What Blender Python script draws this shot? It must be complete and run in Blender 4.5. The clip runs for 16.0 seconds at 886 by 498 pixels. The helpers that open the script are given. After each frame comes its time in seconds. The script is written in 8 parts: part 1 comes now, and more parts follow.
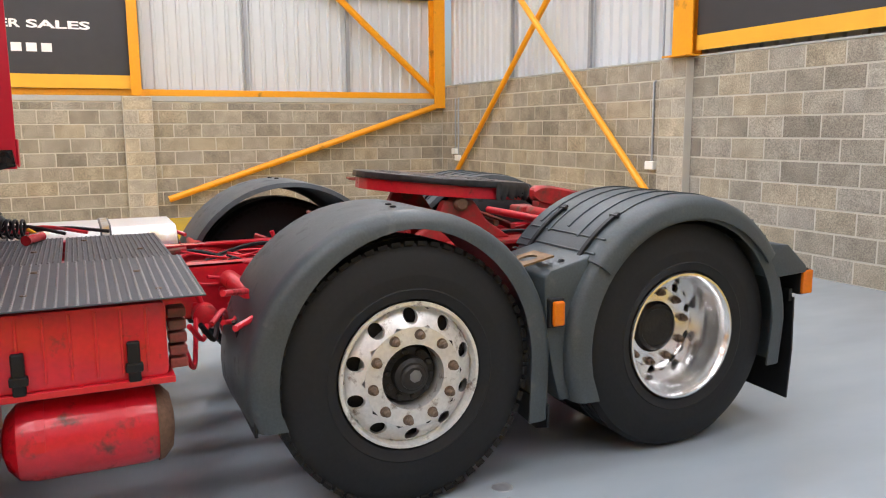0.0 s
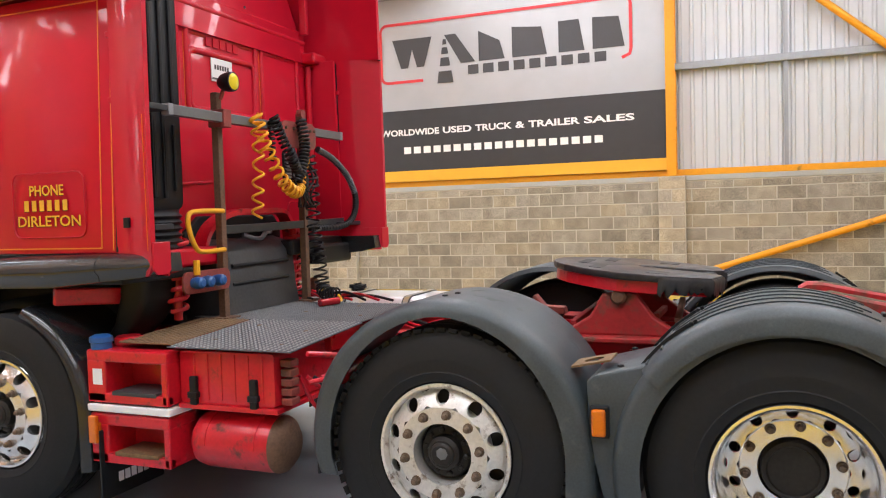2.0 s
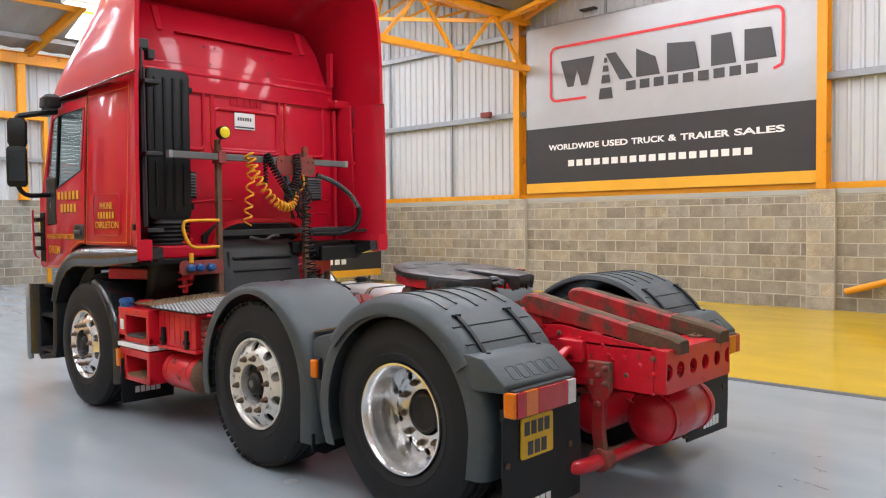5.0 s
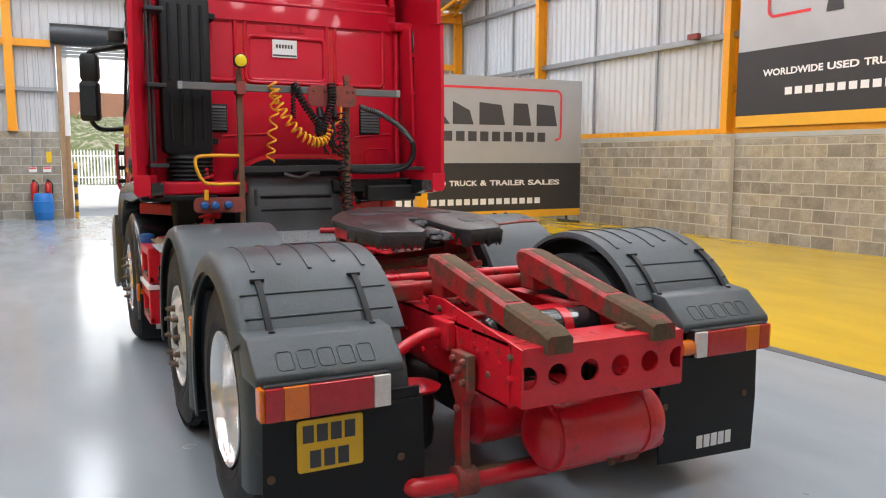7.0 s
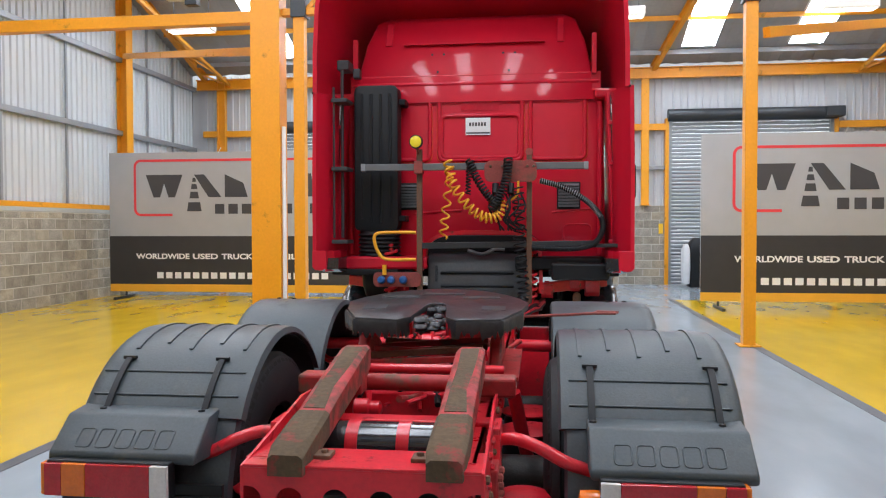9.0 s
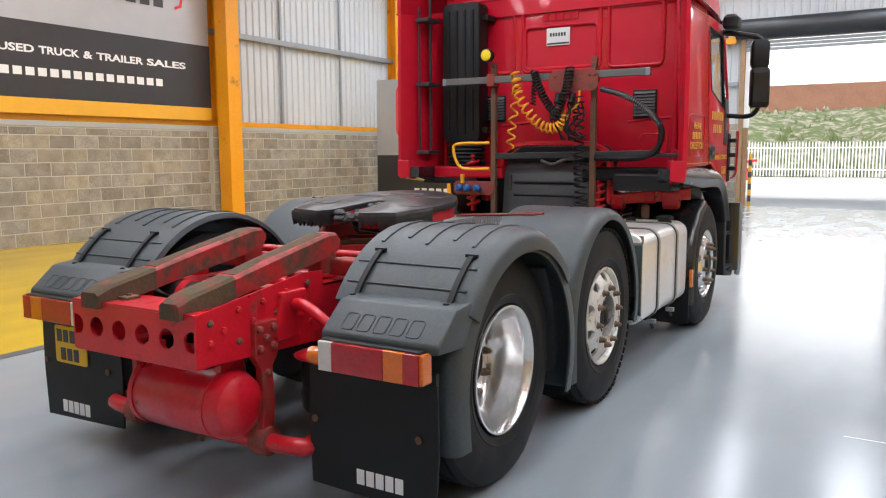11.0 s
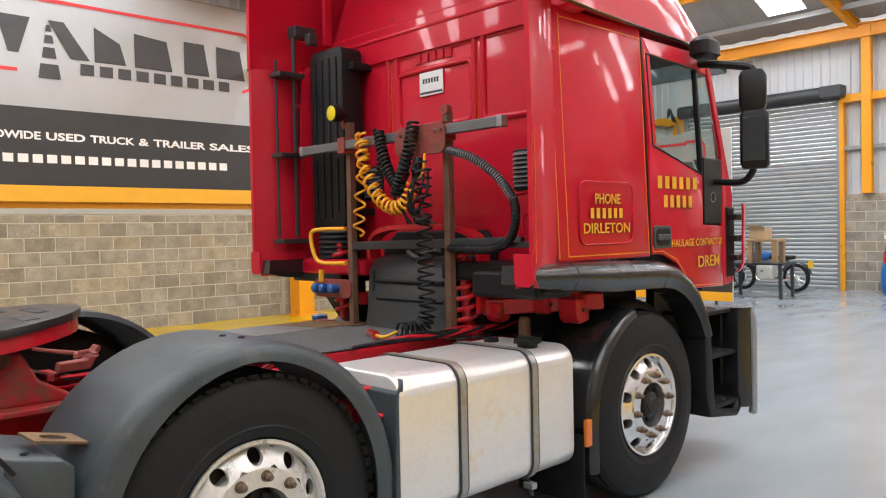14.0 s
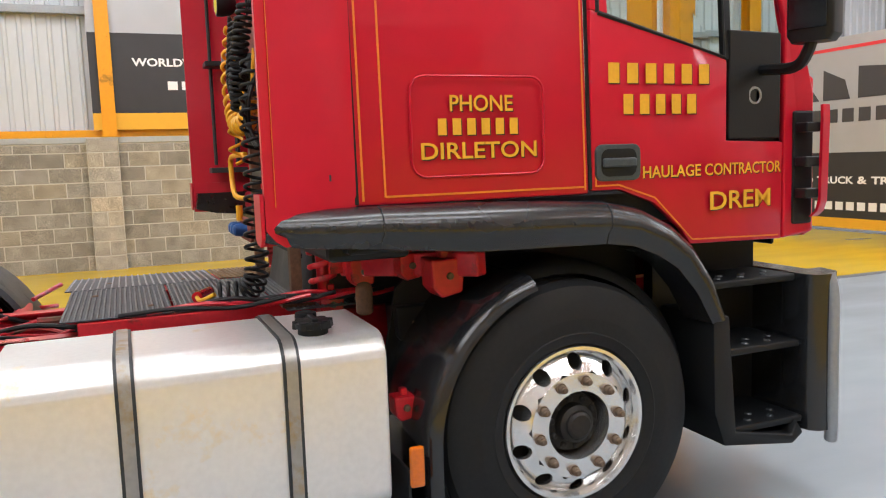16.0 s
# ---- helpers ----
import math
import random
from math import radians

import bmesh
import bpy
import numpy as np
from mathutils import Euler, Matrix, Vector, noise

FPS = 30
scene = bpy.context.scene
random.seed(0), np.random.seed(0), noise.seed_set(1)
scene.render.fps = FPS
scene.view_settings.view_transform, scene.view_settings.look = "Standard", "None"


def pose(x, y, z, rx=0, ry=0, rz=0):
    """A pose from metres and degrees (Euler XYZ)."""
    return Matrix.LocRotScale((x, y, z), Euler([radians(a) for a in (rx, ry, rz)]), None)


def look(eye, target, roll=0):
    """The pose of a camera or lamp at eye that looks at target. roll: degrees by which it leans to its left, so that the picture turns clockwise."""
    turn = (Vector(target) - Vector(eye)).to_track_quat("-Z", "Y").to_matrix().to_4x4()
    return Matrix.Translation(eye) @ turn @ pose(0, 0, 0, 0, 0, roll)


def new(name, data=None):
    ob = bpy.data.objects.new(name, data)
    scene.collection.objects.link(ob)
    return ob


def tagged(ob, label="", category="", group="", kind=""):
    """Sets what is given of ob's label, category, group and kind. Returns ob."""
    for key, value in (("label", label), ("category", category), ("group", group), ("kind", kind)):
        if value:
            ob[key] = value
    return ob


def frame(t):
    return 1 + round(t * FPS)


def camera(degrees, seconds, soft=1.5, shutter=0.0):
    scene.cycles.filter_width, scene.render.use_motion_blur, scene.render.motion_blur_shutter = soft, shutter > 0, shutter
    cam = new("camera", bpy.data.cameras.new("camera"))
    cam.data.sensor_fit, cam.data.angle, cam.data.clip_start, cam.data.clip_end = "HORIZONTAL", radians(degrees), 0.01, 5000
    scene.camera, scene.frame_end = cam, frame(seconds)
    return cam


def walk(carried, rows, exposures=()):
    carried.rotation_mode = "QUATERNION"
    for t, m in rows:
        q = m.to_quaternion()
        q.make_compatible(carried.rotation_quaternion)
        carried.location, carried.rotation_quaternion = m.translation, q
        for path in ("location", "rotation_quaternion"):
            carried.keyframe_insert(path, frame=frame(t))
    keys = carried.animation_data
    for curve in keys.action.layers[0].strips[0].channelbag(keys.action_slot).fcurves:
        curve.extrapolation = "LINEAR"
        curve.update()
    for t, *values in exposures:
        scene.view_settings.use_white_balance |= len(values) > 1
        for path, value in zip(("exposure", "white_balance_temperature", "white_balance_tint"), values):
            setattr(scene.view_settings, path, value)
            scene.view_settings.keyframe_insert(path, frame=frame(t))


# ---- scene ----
cam = camera(59.0, 16.0, soft=1.15)
PATH = [
    (0, (-3.801, 2.433, 1.467), (-2.009, 1.597, 1.163), -0.4),
    (0.5, (-3.843, 1.848, 1.486), (-1.918, 1.398, 1.188), 0.1),
    (1, (-3.933, 1.261, 1.510), (-1.951, 1.246, 1.244), -0.2),
    (1.5, (-3.944, 0.712, 1.512), (-1.993, 1.12, 1.343), -1.3),
    (2, (-4.083, 0.112, 1.528), (-2.228, 0.854, 1.433), -1.7),
    (2.5, (-4.148, -0.446, 1.518), (-2.395, 0.514, 1.454), -0.9),
    (3, (-4.247, -1.035, 1.550), (-2.566, 0.049, 1.538), -0.4),
    (3.5, (-4.323, -1.612, 1.542), (-2.674, -0.481, 1.549), 0.4),
    (3.7, (-4.316, -1.816, 1.530), (-2.685, -0.659, 1.539), 0.4),
    (5.8, (-3.165, -3.189, 1.550), (-1.846, -1.693, 1.402), -0.6),
    (6, (-2.926, -3.195, 1.534), (-1.642, -1.671, 1.363), -0.4),
    (6.5, (-2.358, -3.264, 1.539), (-1.212, -1.64, 1.317), -0.3),
    (7, (-1.777, -3.339, 1.555), (-0.876, -1.568, 1.324), 0.1),
    (7.5, (-1.202, -3.349, 1.611), (-0.595, -1.445, 1.522), 0.9),
    (8, (-0.617, -3.348, 1.652), (-0.331, -1.369, 1.710), 0.7),
    (8.5, (-0.028, -3.305, 1.639), (0.021, -1.306, 1.693), 0.2),
    (9, (0.6, -3.36, 1.613), (0.356, -1.376, 1.557), -0.1),
    (9.5, (1.208, -3.357, 1.573), (0.694, -1.428, 1.447), -0.1),
    (9.7, (1.447, -3.37, 1.582), (0.829, -1.472, 1.445), -0.1),
    (11.8, (3.349, -2.595, 1.457), (2.172, -1.003, 1.177), -1.3),
    (12, (3.482, -2.432, 1.467), (2.26, -0.871, 1.201), -1.6),
    (12.5, (3.658, -1.877, 1.472), (2.37, -0.364, 1.247), -1.4),
    (13, (3.674, -1.274, 1.508), (2.36, 0.227, 1.367), -0.7),
    (13.5, (3.689, -0.696, 1.539), (2.33, 0.772, 1.533), -0.4),
    (14, (3.642, -0.085, 1.538), (2.2, 1.3, 1.494), -1.2),
    (14.5, (3.635, 0.553, 1.546), (2.082, 1.805, 1.403), -0.7),
    (15, (3.606, 1.143, 1.520), (1.929, 2.219, 1.347), -0.5),
    (15.5, (3.601, 1.738, 1.517), (1.833, 2.651, 1.317), -1.6),
    (16, (3.648, 2.346, 1.509), (1.806, 3.093, 1.284), -1.9),
]
walk(cam, [(t, look(eye, target, roll)) for t, eye, target, roll in PATH], [(0, 0.14, 6350, 10), (3, 0.05, 6450, 11), (6, -0.06, 6200, 8), (7.5, -0.09, 6400, 8), (8.2, -0.12, 6050, 7), (9, -0.13, 5950, 7), (9.7, -0.11, 5850, 7), (12, -0.02, 6550, 9), (14, 0.0, 6500, 8), (16, 0.02, 6450, 8)])

# ---- world, sun, skylight lamps ----
world = bpy.data.worlds.new("world")
scene.world = world
world.use_nodes = True
wn = world.node_tree
sky = wn.nodes.new("ShaderNodeTexSky")
sky.sky_type, sky.sun_disc = "NISHITA", False
sky.sun_elevation, sky.sun_rotation = radians(42), radians(200)
sky.dust_density, sky.air_density = 4.0, 1.0
wn.links.new(sky.outputs[0], wn.nodes["Background"].inputs[0])
wn.nodes["Background"].inputs[1].default_value = 0.15

sun = new("sun", bpy.data.lights.new("sun", "SUN"))
sun.data.energy, sun.data.angle, sun.data.color = 5.0, radians(15), (1.0, 0.96, 0.9)
sun.matrix_world = look((0, 0, 30), (-9, 22, 0))

# hall dimensions
XL, XR, YB, YF = -9.45, 10.08, -4.05, 19.0       # wall faces
SILL, SILL_B, SILL_F = 2.03, 2.26, 2.20            # top of the blockwork: sides, back, front
EAVE, RIDGE = 6.1, 8.1
SPANS = [(-4.05, 1.8, 7.6), (7.6, 13.3, 19.0)]    # eave, ridge, eave or valley
SKY_X = [-6.5, -3.8, -1.0, 1.9, 4.75, 7.45]
SKY_W, SKY_A, SKY_B = 0.85, 0.14, 0.84            # width, start and end as shares of the slope from the ridge


def roof_z(y):
    for a, r, b in SPANS:
        if a <= y <= b:
            s = (y - a) / (r - a) if y <= r else (b - y) / (b - r)
            return EAVE + (RIDGE - EAVE) * s
    return EAVE


def slopes():
    """Each roof slope as ridge and eave: (y, z, y, z)."""
    for a, r, b in SPANS:
        yield r, RIDGE, a, EAVE
        yield r, RIDGE, b, EAVE


SKYLIGHT_POWER = 146.0
for ry, rz_, ey, ez in slopes():
    for sx in SKY_X:
        y0, y1 = ry + (ey - ry) * SKY_A, ry + (ey - ry) * SKY_B
        z0, z1 = rz_ + (ez - rz_) * SKY_A, rz_ + (ez - rz_) * SKY_B
        lamp = bpy.data.lights.new("skylight", "AREA")
        lamp.shape, lamp.size, lamp.size_y = "RECTANGLE", SKY_W, math.hypot(y1 - y0, z1 - z0)
        lamp.energy, lamp.color = SKYLIGHT_POWER, (0.93, 0.94, 1.0)
        ob = new("skylight_lamp", lamp)
        ob.visible_camera = True
        slope = math.degrees(math.atan2(z1 - z0, y1 - y0)) if y1 > y0 else math.degrees(math.atan2(z0 - z1, y0 - y1))
        ob.matrix_world = pose(sx, (y0 + y1) / 2, (z0 + z1) / 2 - 0.05, slope, 0, 0)


# ---- materials ----
def principled(name):
    m = bpy.data.materials.new(name)
    m.use_nodes = True
    return m, m.node_tree.nodes, m.node_tree.links, m.node_tree.nodes["Principled BSDF"]


def surface(name, col, rough=0.5, metal=0.0, var=0.12, scale=3.0, fine=40.0, bump=0.05, coat=0.0, rvar=0.12,
            dirt_or_sheen=None, dirt_or_sheen_amount=0.0, dirt_or_sheen_scale=6.0, by_piece=0.0, by_island=0.0, stretch=(1, 1, 1), spec=0.5, coat_rough=0.09):
    """A painted, cast or rolled surface: two scales of colour change, changing gloss, fine relief and, if asked, dirt
    or a painted reflection in patches.
    """
    m, n, l, b = principled(name)
    co = n.new("ShaderNodeTexCoord")
    mp = n.new("ShaderNodeMapping")
    mp.inputs["Scale"].default_value = stretch
    l.new(co.outputs["Object"], mp.inputs[0])
    big, small = n.new("ShaderNodeTexNoise"), n.new("ShaderNodeTexNoise")
    big.inputs["Scale"].default_value, big.inputs["Detail"].default_value = scale, 5
    small.inputs["Scale"].default_value, small.inputs["Detail"].default_value = fine, 4
    l.new(mp.outputs[0], big.inputs[0])
    l.new(mp.outputs[0], small.inputs[0])
    add = n.new("ShaderNodeMath")
    add.operation = "ADD"
    l.new(big.outputs["Fac"], add.inputs[0])
    l.new(small.outputs["Fac"], add.inputs[1])
    val = n.new("ShaderNodeMapRange")
    val.inputs["From Min"].default_value, val.inputs["From Max"].default_value = 0.6, 1.4
    val.inputs["To Min"].default_value, val.inputs["To Max"].default_value = 1 - var, 1 + var
    l.new(add.outputs[0], val.inputs[0])
    last = val.outputs[0]
    for share, kind in ((by_piece, "o"), (by_island, "i")):
        if share:
            src = n.new("ShaderNodeObjectInfo" if kind == "o" else "ShaderNodeNewGeometry")
            mr = n.new("ShaderNodeMapRange")
            mr.inputs["To Min"].default_value, mr.inputs["To Max"].default_value = 1 - share, 1 + share
            l.new(src.outputs["Random" if kind == "o" else "Random Per Island"], mr.inputs[0])
            mul = n.new("ShaderNodeMath")
            mul.operation = "MULTIPLY"
            l.new(last, mul.inputs[0])
            l.new(mr.outputs[0], mul.inputs[1])
            last = mul.outputs[0]
    mixc = n.new("ShaderNodeVectorMath")
    mixc.operation = "SCALE"
    mixc.inputs[0].default_value = col
    l.new(last, mixc.inputs["Scale"])
    colour = mixc.outputs[0]
    rr = n.new("ShaderNodeMapRange")
    rr.inputs["To Min"].default_value, rr.inputs["To Max"].default_value = max(0.02, rough - rvar), min(1, rough + rvar)
    l.new(big.outputs["Fac"], rr.inputs[0])
    rout = rr.outputs[0]
    if dirt_or_sheen:
        dn = n.new("ShaderNodeTexNoise")
        dn.inputs["Scale"].default_value, dn.inputs["Detail"].default_value, dn.inputs["Roughness"].default_value = dirt_or_sheen_scale, 8, 0.65
        l.new(co.outputs["Object"], dn.inputs[0])
        dr = n.new("ShaderNodeMapRange")
        dr.inputs["From Min"].default_value, dr.inputs["From Max"].default_value = 0.62 - 0.3 * dirt_or_sheen_amount, 0.72 - 0.2 * dirt_or_sheen_amount
        l.new(dn.outputs["Fac"], dr.inputs[0])
        mx = n.new("ShaderNodeMix")
        mx.data_type = "RGBA"
        l.new(dr.outputs[0], mx.inputs["Factor"])
        l.new(colour, mx.inputs["A"])
        mx.inputs["B"].default_value = (*dirt_or_sheen, 1)
        colour = mx.outputs["Result"]
        mr2 = n.new("ShaderNodeMix")
        l.new(dr.outputs[0], mr2.inputs["Factor"])
        l.new(rout, mr2.inputs["A"])
        mr2.inputs["B"].default_value = 0.8
        rout = mr2.outputs["Result"]
        if metal:
            mm = n.new("ShaderNodeMapRange")
            mm.inputs["To Min"].default_value, mm.inputs["To Max"].default_value = metal, 0.0
            l.new(dr.outputs[0], mm.inputs[0])
            l.new(mm.outputs[0], b.inputs["Metallic"])
    l.new(colour, b.inputs["Base Color"])
    l.new(rout, b.inputs["Roughness"])
    b.inputs["Metallic"].default_value = metal
    b.inputs["Specular IOR Level"].default_value = spec
    if coat:
        b.inputs["Coat Weight"].default_value, b.inputs["Coat Roughness"].default_value = coat, coat_rough
    if bump:
        bp = n.new("ShaderNodeBump")
        bp.inputs["Strength"].default_value, bp.inputs["Distance"].default_value = bump, 0.004
        l.new(small.outputs["Fac"], bp.inputs["Height"])
        l.new(bp.outputs[0], b.inputs["Normal"])
    return m


M = {}


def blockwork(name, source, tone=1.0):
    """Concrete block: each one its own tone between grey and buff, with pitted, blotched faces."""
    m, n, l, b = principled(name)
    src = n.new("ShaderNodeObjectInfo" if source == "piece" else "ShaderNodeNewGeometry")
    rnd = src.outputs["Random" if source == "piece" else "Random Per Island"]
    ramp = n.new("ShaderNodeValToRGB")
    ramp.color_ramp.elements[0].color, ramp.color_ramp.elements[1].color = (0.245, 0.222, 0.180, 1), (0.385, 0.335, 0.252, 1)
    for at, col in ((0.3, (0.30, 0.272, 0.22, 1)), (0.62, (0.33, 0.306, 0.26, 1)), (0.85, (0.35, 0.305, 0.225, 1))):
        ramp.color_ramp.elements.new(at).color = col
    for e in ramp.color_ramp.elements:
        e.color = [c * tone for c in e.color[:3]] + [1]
    l.new(rnd, ramp.inputs[0])
    co = n.new("ShaderNodeTexCoord")
    off = n.new("ShaderNodeVectorMath")
    off.operation = "ADD"
    far = n.new("ShaderNodeMath")
    far.operation = "MULTIPLY"
    far.inputs[1].default_value = 57.0
    l.new(rnd, far.inputs[0])
    l.new(co.outputs["Object"], off.inputs[0])
    l.new(far.outputs[0], off.inputs[1])
    stain, grit = n.new("ShaderNodeTexNoise"), n.new("ShaderNodeTexNoise")
    stain.inputs["Scale"].default_value, stain.inputs["Detail"].default_value = 4.5, 6
    grit.inputs["Scale"].default_value, grit.inputs["Detail"].default_value = 75, 5
    l.new(off.outputs[0], stain.inputs[0])
    l.new(off.outputs[0], grit.inputs[0])
    last = ramp.outputs[0]
    for tex, lo, hi in ((stain, 0.76, 1.20), (grit, 0.62, 1.34)):
        mr = n.new("ShaderNodeMapRange")
        mr.inputs["From Min"].default_value, mr.inputs["From Max"].default_value = 0.3, 0.7
        mr.inputs["To Min"].default_value, mr.inputs["To Max"].default_value = lo, hi
        l.new(tex.outputs["Fac"], mr.inputs[0])
        sc = n.new("ShaderNodeVectorMath")
        sc.operation = "SCALE"
        l.new(last, sc.inputs[0])
        l.new(mr.outputs[0], sc.inputs["Scale"])
        last = sc.outputs[0]
    l.new(last, b.inputs["Base Color"])
    b.inputs["Roughness"].default_value = 0.92
    bp = n.new("ShaderNodeBump")
    bp.inputs["Strength"].default_value, bp.inputs["Distance"].default_value = 0.55, 0.005
    l.new(grit.outputs["Fac"], bp.inputs["Height"])
    l.new(bp.outputs[0], b.inputs["Normal"])
    return m


M["block"] = blockwork("concrete_block", "piece")
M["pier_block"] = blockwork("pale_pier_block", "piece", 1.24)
M["block_rest"] = blockwork("concrete_block_rest", "island")
M["mortar"] = surface("mortar", (0.50, 0.47, 0.40), 0.95, var=0.1, scale=3, fine=120, bump=0.4)
M["yellow_steel"] = surface("yellow_painted_steel", (0.80, 0.335, 0.008), 0.38, var=0.08, scale=1.5, fine=25, bump=0.05, dirt_or_sheen=(0.35, 0.17, 0.02), dirt_or_sheen_amount=0.05, dirt_or_sheen_scale=3)
M["sheet"] = surface("white_profiled_sheet", (0.57, 0.60, 0.625), 0.5, var=0.04, scale=0.6, fine=12, bump=0.03, stretch=(1, 1, 0.25))
M["roof_sheet"] = surface("grey_roof_lining", (0.37, 0.37, 0.365), 0.6, var=0.08, scale=0.5, fine=9, bump=0.05)
M["grey_rail"] = surface("galvanised_rail", (0.33, 0.35, 0.37), 0.45, metal=0.5, var=0.12, scale=4, fine=40)
M["grey_sill"] = surface("grey_sill_flashing", (0.40, 0.41, 0.39), 0.6, var=0.1, scale=2, fine=30)
M["shutter"] = surface("shutter_slat", (0.30, 0.325, 0.345), 0.4, metal=0.25, var=0.08, scale=1.5, fine=25, by_island=0.05)
M["dark_steel"] = surface("dark_steel", (0.06, 0.065, 0.07), 0.45, metal=0.6, var=0.15, scale=5, fine=50)
M["silver_sheet"] = surface("silver_banner_vinyl", (0.455, 0.47, 0.49), 0.36, metal=0.3, var=0.05, scale=0.8, fine=3, bump=0.12, rvar=0.06, stretch=(1, 1, 6))
M["black_sheet"] = surface("black_banner_vinyl", (0.035, 0.035, 0.038), 0.45, var=0.1, scale=1, fine=4, bump=0.1)
M["yellow_sheet"] = surface("amber_banner_vinyl", (0.80, 0.42, 0.03), 0.5, var=0.06, scale=2, fine=6, bump=0.15)
M["white_print"] = surface("white_print", (0.85, 0.85, 0.84), 0.5, var=0.03)
M["dark_print"] = surface("charcoal_print", (0.055, 0.055, 0.06), 0.45, var=0.06)
M["red_print"] = surface("red_print", (0.75, 0.05, 0.06), 0.5, var=0.05)
M["skylight"] = surface("skylight_sheet", (0.9, 0.93, 0.93), 0.5, var=0.03)
M["yellow_floor"] = None
M["red"] = surface("gloss_red_paint", (0.55, 0.007, 0.028), 0.42, spec=0.2, var=0.06, scale=1.2, fine=9, bump=0.006, coat=0.45, rvar=0.06, coat_rough=0.075)
M["red_frame"] = surface("chassis_red_paint", (0.59, 0.010, 0.024), 0.32, var=0.16, scale=5, fine=50, bump=0.10, coat=0.3, dirt_or_sheen=(0.12, 0.035, 0.025), dirt_or_sheen_amount=0.10, dirt_or_sheen_scale=9)
M["red_worn"] = surface("worn_red_paint", (0.34, 0.016, 0.018), 0.5, var=0.25, scale=6, fine=45, bump=0.25, dirt_or_sheen=(0.13, 0.08, 0.05), dirt_or_sheen_amount=0.36, dirt_or_sheen_scale=7)
M["skid"] = surface("rust_worn_skid", (0.36, 0.014, 0.016), 0.5, var=0.3, scale=6, fine=45, bump=0.3, dirt_or_sheen=(0.085, 0.05, 0.03), dirt_or_sheen_amount=0.62, dirt_or_sheen_scale=7)
M["skid_mud"] = surface("dried_mud", (0.090, 0.060, 0.031), 0.88, var=0.35, scale=7, fine=55, bump=0.6, dirt_or_sheen=(0.23, 0.03, 0.025), dirt_or_sheen_amount=0.22, dirt_or_sheen_scale=11)
M["mirror"] = surface("dark_mirror", (0.06, 0.065, 0.07), 0.06, metal=1.0, var=0.03)
M["rust"] = surface("rusty_steel", (0.15, 0.082, 0.05), 0.8, metal=0.1, var=0.35, scale=9, fine=70, bump=0.4)
M["rust_red"] = surface("rust_red_bracket", (0.25, 0.05, 0.04), 0.65, var=0.3, scale=12, fine=60, bump=0.3, dirt_or_sheen=(0.12, 0.06, 0.04), dirt_or_sheen_amount=0.3)
M["fender"] = surface("grey_plastic_mudguard", (0.047, 0.060, 0.067), 0.44, var=0.26, scale=5, fine=110, bump=0.14, rvar=0.16, dirt_or_sheen=(0.09, 0.10, 0.10), dirt_or_sheen_amount=0.12, dirt_or_sheen_scale=9)
M["cover_plastic"] = surface("dusty_black_cover", (0.036, 0.0385, 0.041), 0.42, var=0.35, scale=5, fine=60, bump=0.1, rvar=0.25)
M["black_plastic"] = surface("black_plastic", (0.0085, 0.0095, 0.011), 0.5, spec=0.32, var=0.2, scale=6, fine=80, bump=0.08)
M["gloss_dark"] = surface("dark_satin_trim", (0.016, 0.017, 0.019), 0.2, var=0.1, scale=3, fine=20, coat=0.5, bump=0.02)
M["flare"] = surface("dark_grey_satin_trim", (0.017, 0.018, 0.020), 0.26, var=0.1, scale=3, fine=25, coat=0.3, bump=0.008, rvar=0.05)
M["rubber"] = surface("tyre_rubber", (0.0115, 0.0122, 0.0135), 0.62, spec=0.32, var=0.22, scale=7, fine=60, bump=0.12)
M["tread"] = surface("tyre_tread_rubber", (0.015, 0.014, 0.013), 0.85, spec=0.2, var=0.3, scale=9, fine=70, bump=0.35)
M["alloy"] = surface("polished_alloy", (0.86, 0.86, 0.86), 0.21, metal=0.88, var=0.07, scale=8, fine=60, bump=0.04, rvar=0.09)
M["alloy_worn"] = surface("weathered_alloy", (0.74, 0.73, 0.70), 0.38, metal=0.55, var=0.15, scale=9, fine=70, bump=0.12, dirt_or_sheen=(0.20, 0.15, 0.11), dirt_or_sheen_amount=0.18, dirt_or_sheen_scale=14)
# yellowish patches paint the yellow floor's reflection into the tank metal
M["tank"] = surface("brushed_aluminium_tank", (0.84, 0.84, 0.83), 0.32, metal=0.55, var=0.06, scale=2.2, fine=45, bump=0.05, rvar=0.08, dirt_or_sheen=(0.80, 0.64, 0.34), dirt_or_sheen_amount=0.16, dirt_or_sheen_scale=2.6)
# the straps too: amber patches are the floor's reflection put into the colour
M["strap_steel"] = surface("strap_steel_yellow_sheen", (0.42, 0.41, 0.39), 0.38, metal=0.8, var=0.15, scale=9, fine=50, dirt_or_sheen=(0.40, 0.27, 0.09), dirt_or_sheen_amount=0.25, dirt_or_sheen_scale=4)
M["hub"] = surface("greasy_hub", (0.021, 0.0185, 0.0165), 0.55, metal=0.3, var=0.4, scale=18, fine=70, bump=0.4)
M["nut"] = surface("rusty_nut", (0.17, 0.12, 0.085), 0.6, metal=0.5, var=0.3, scale=25, fine=80, bump=0.2)
M["stud"] = surface("worn_bright_studs", (0.30, 0.30, 0.30), 0.42, metal=0.8, var=0.15, scale=8, fine=60)
M["stud_dull"] = surface("worn_dull_studs", (0.15, 0.155, 0.16), 0.42, metal=0.6, var=0.2, scale=8, fine=60)
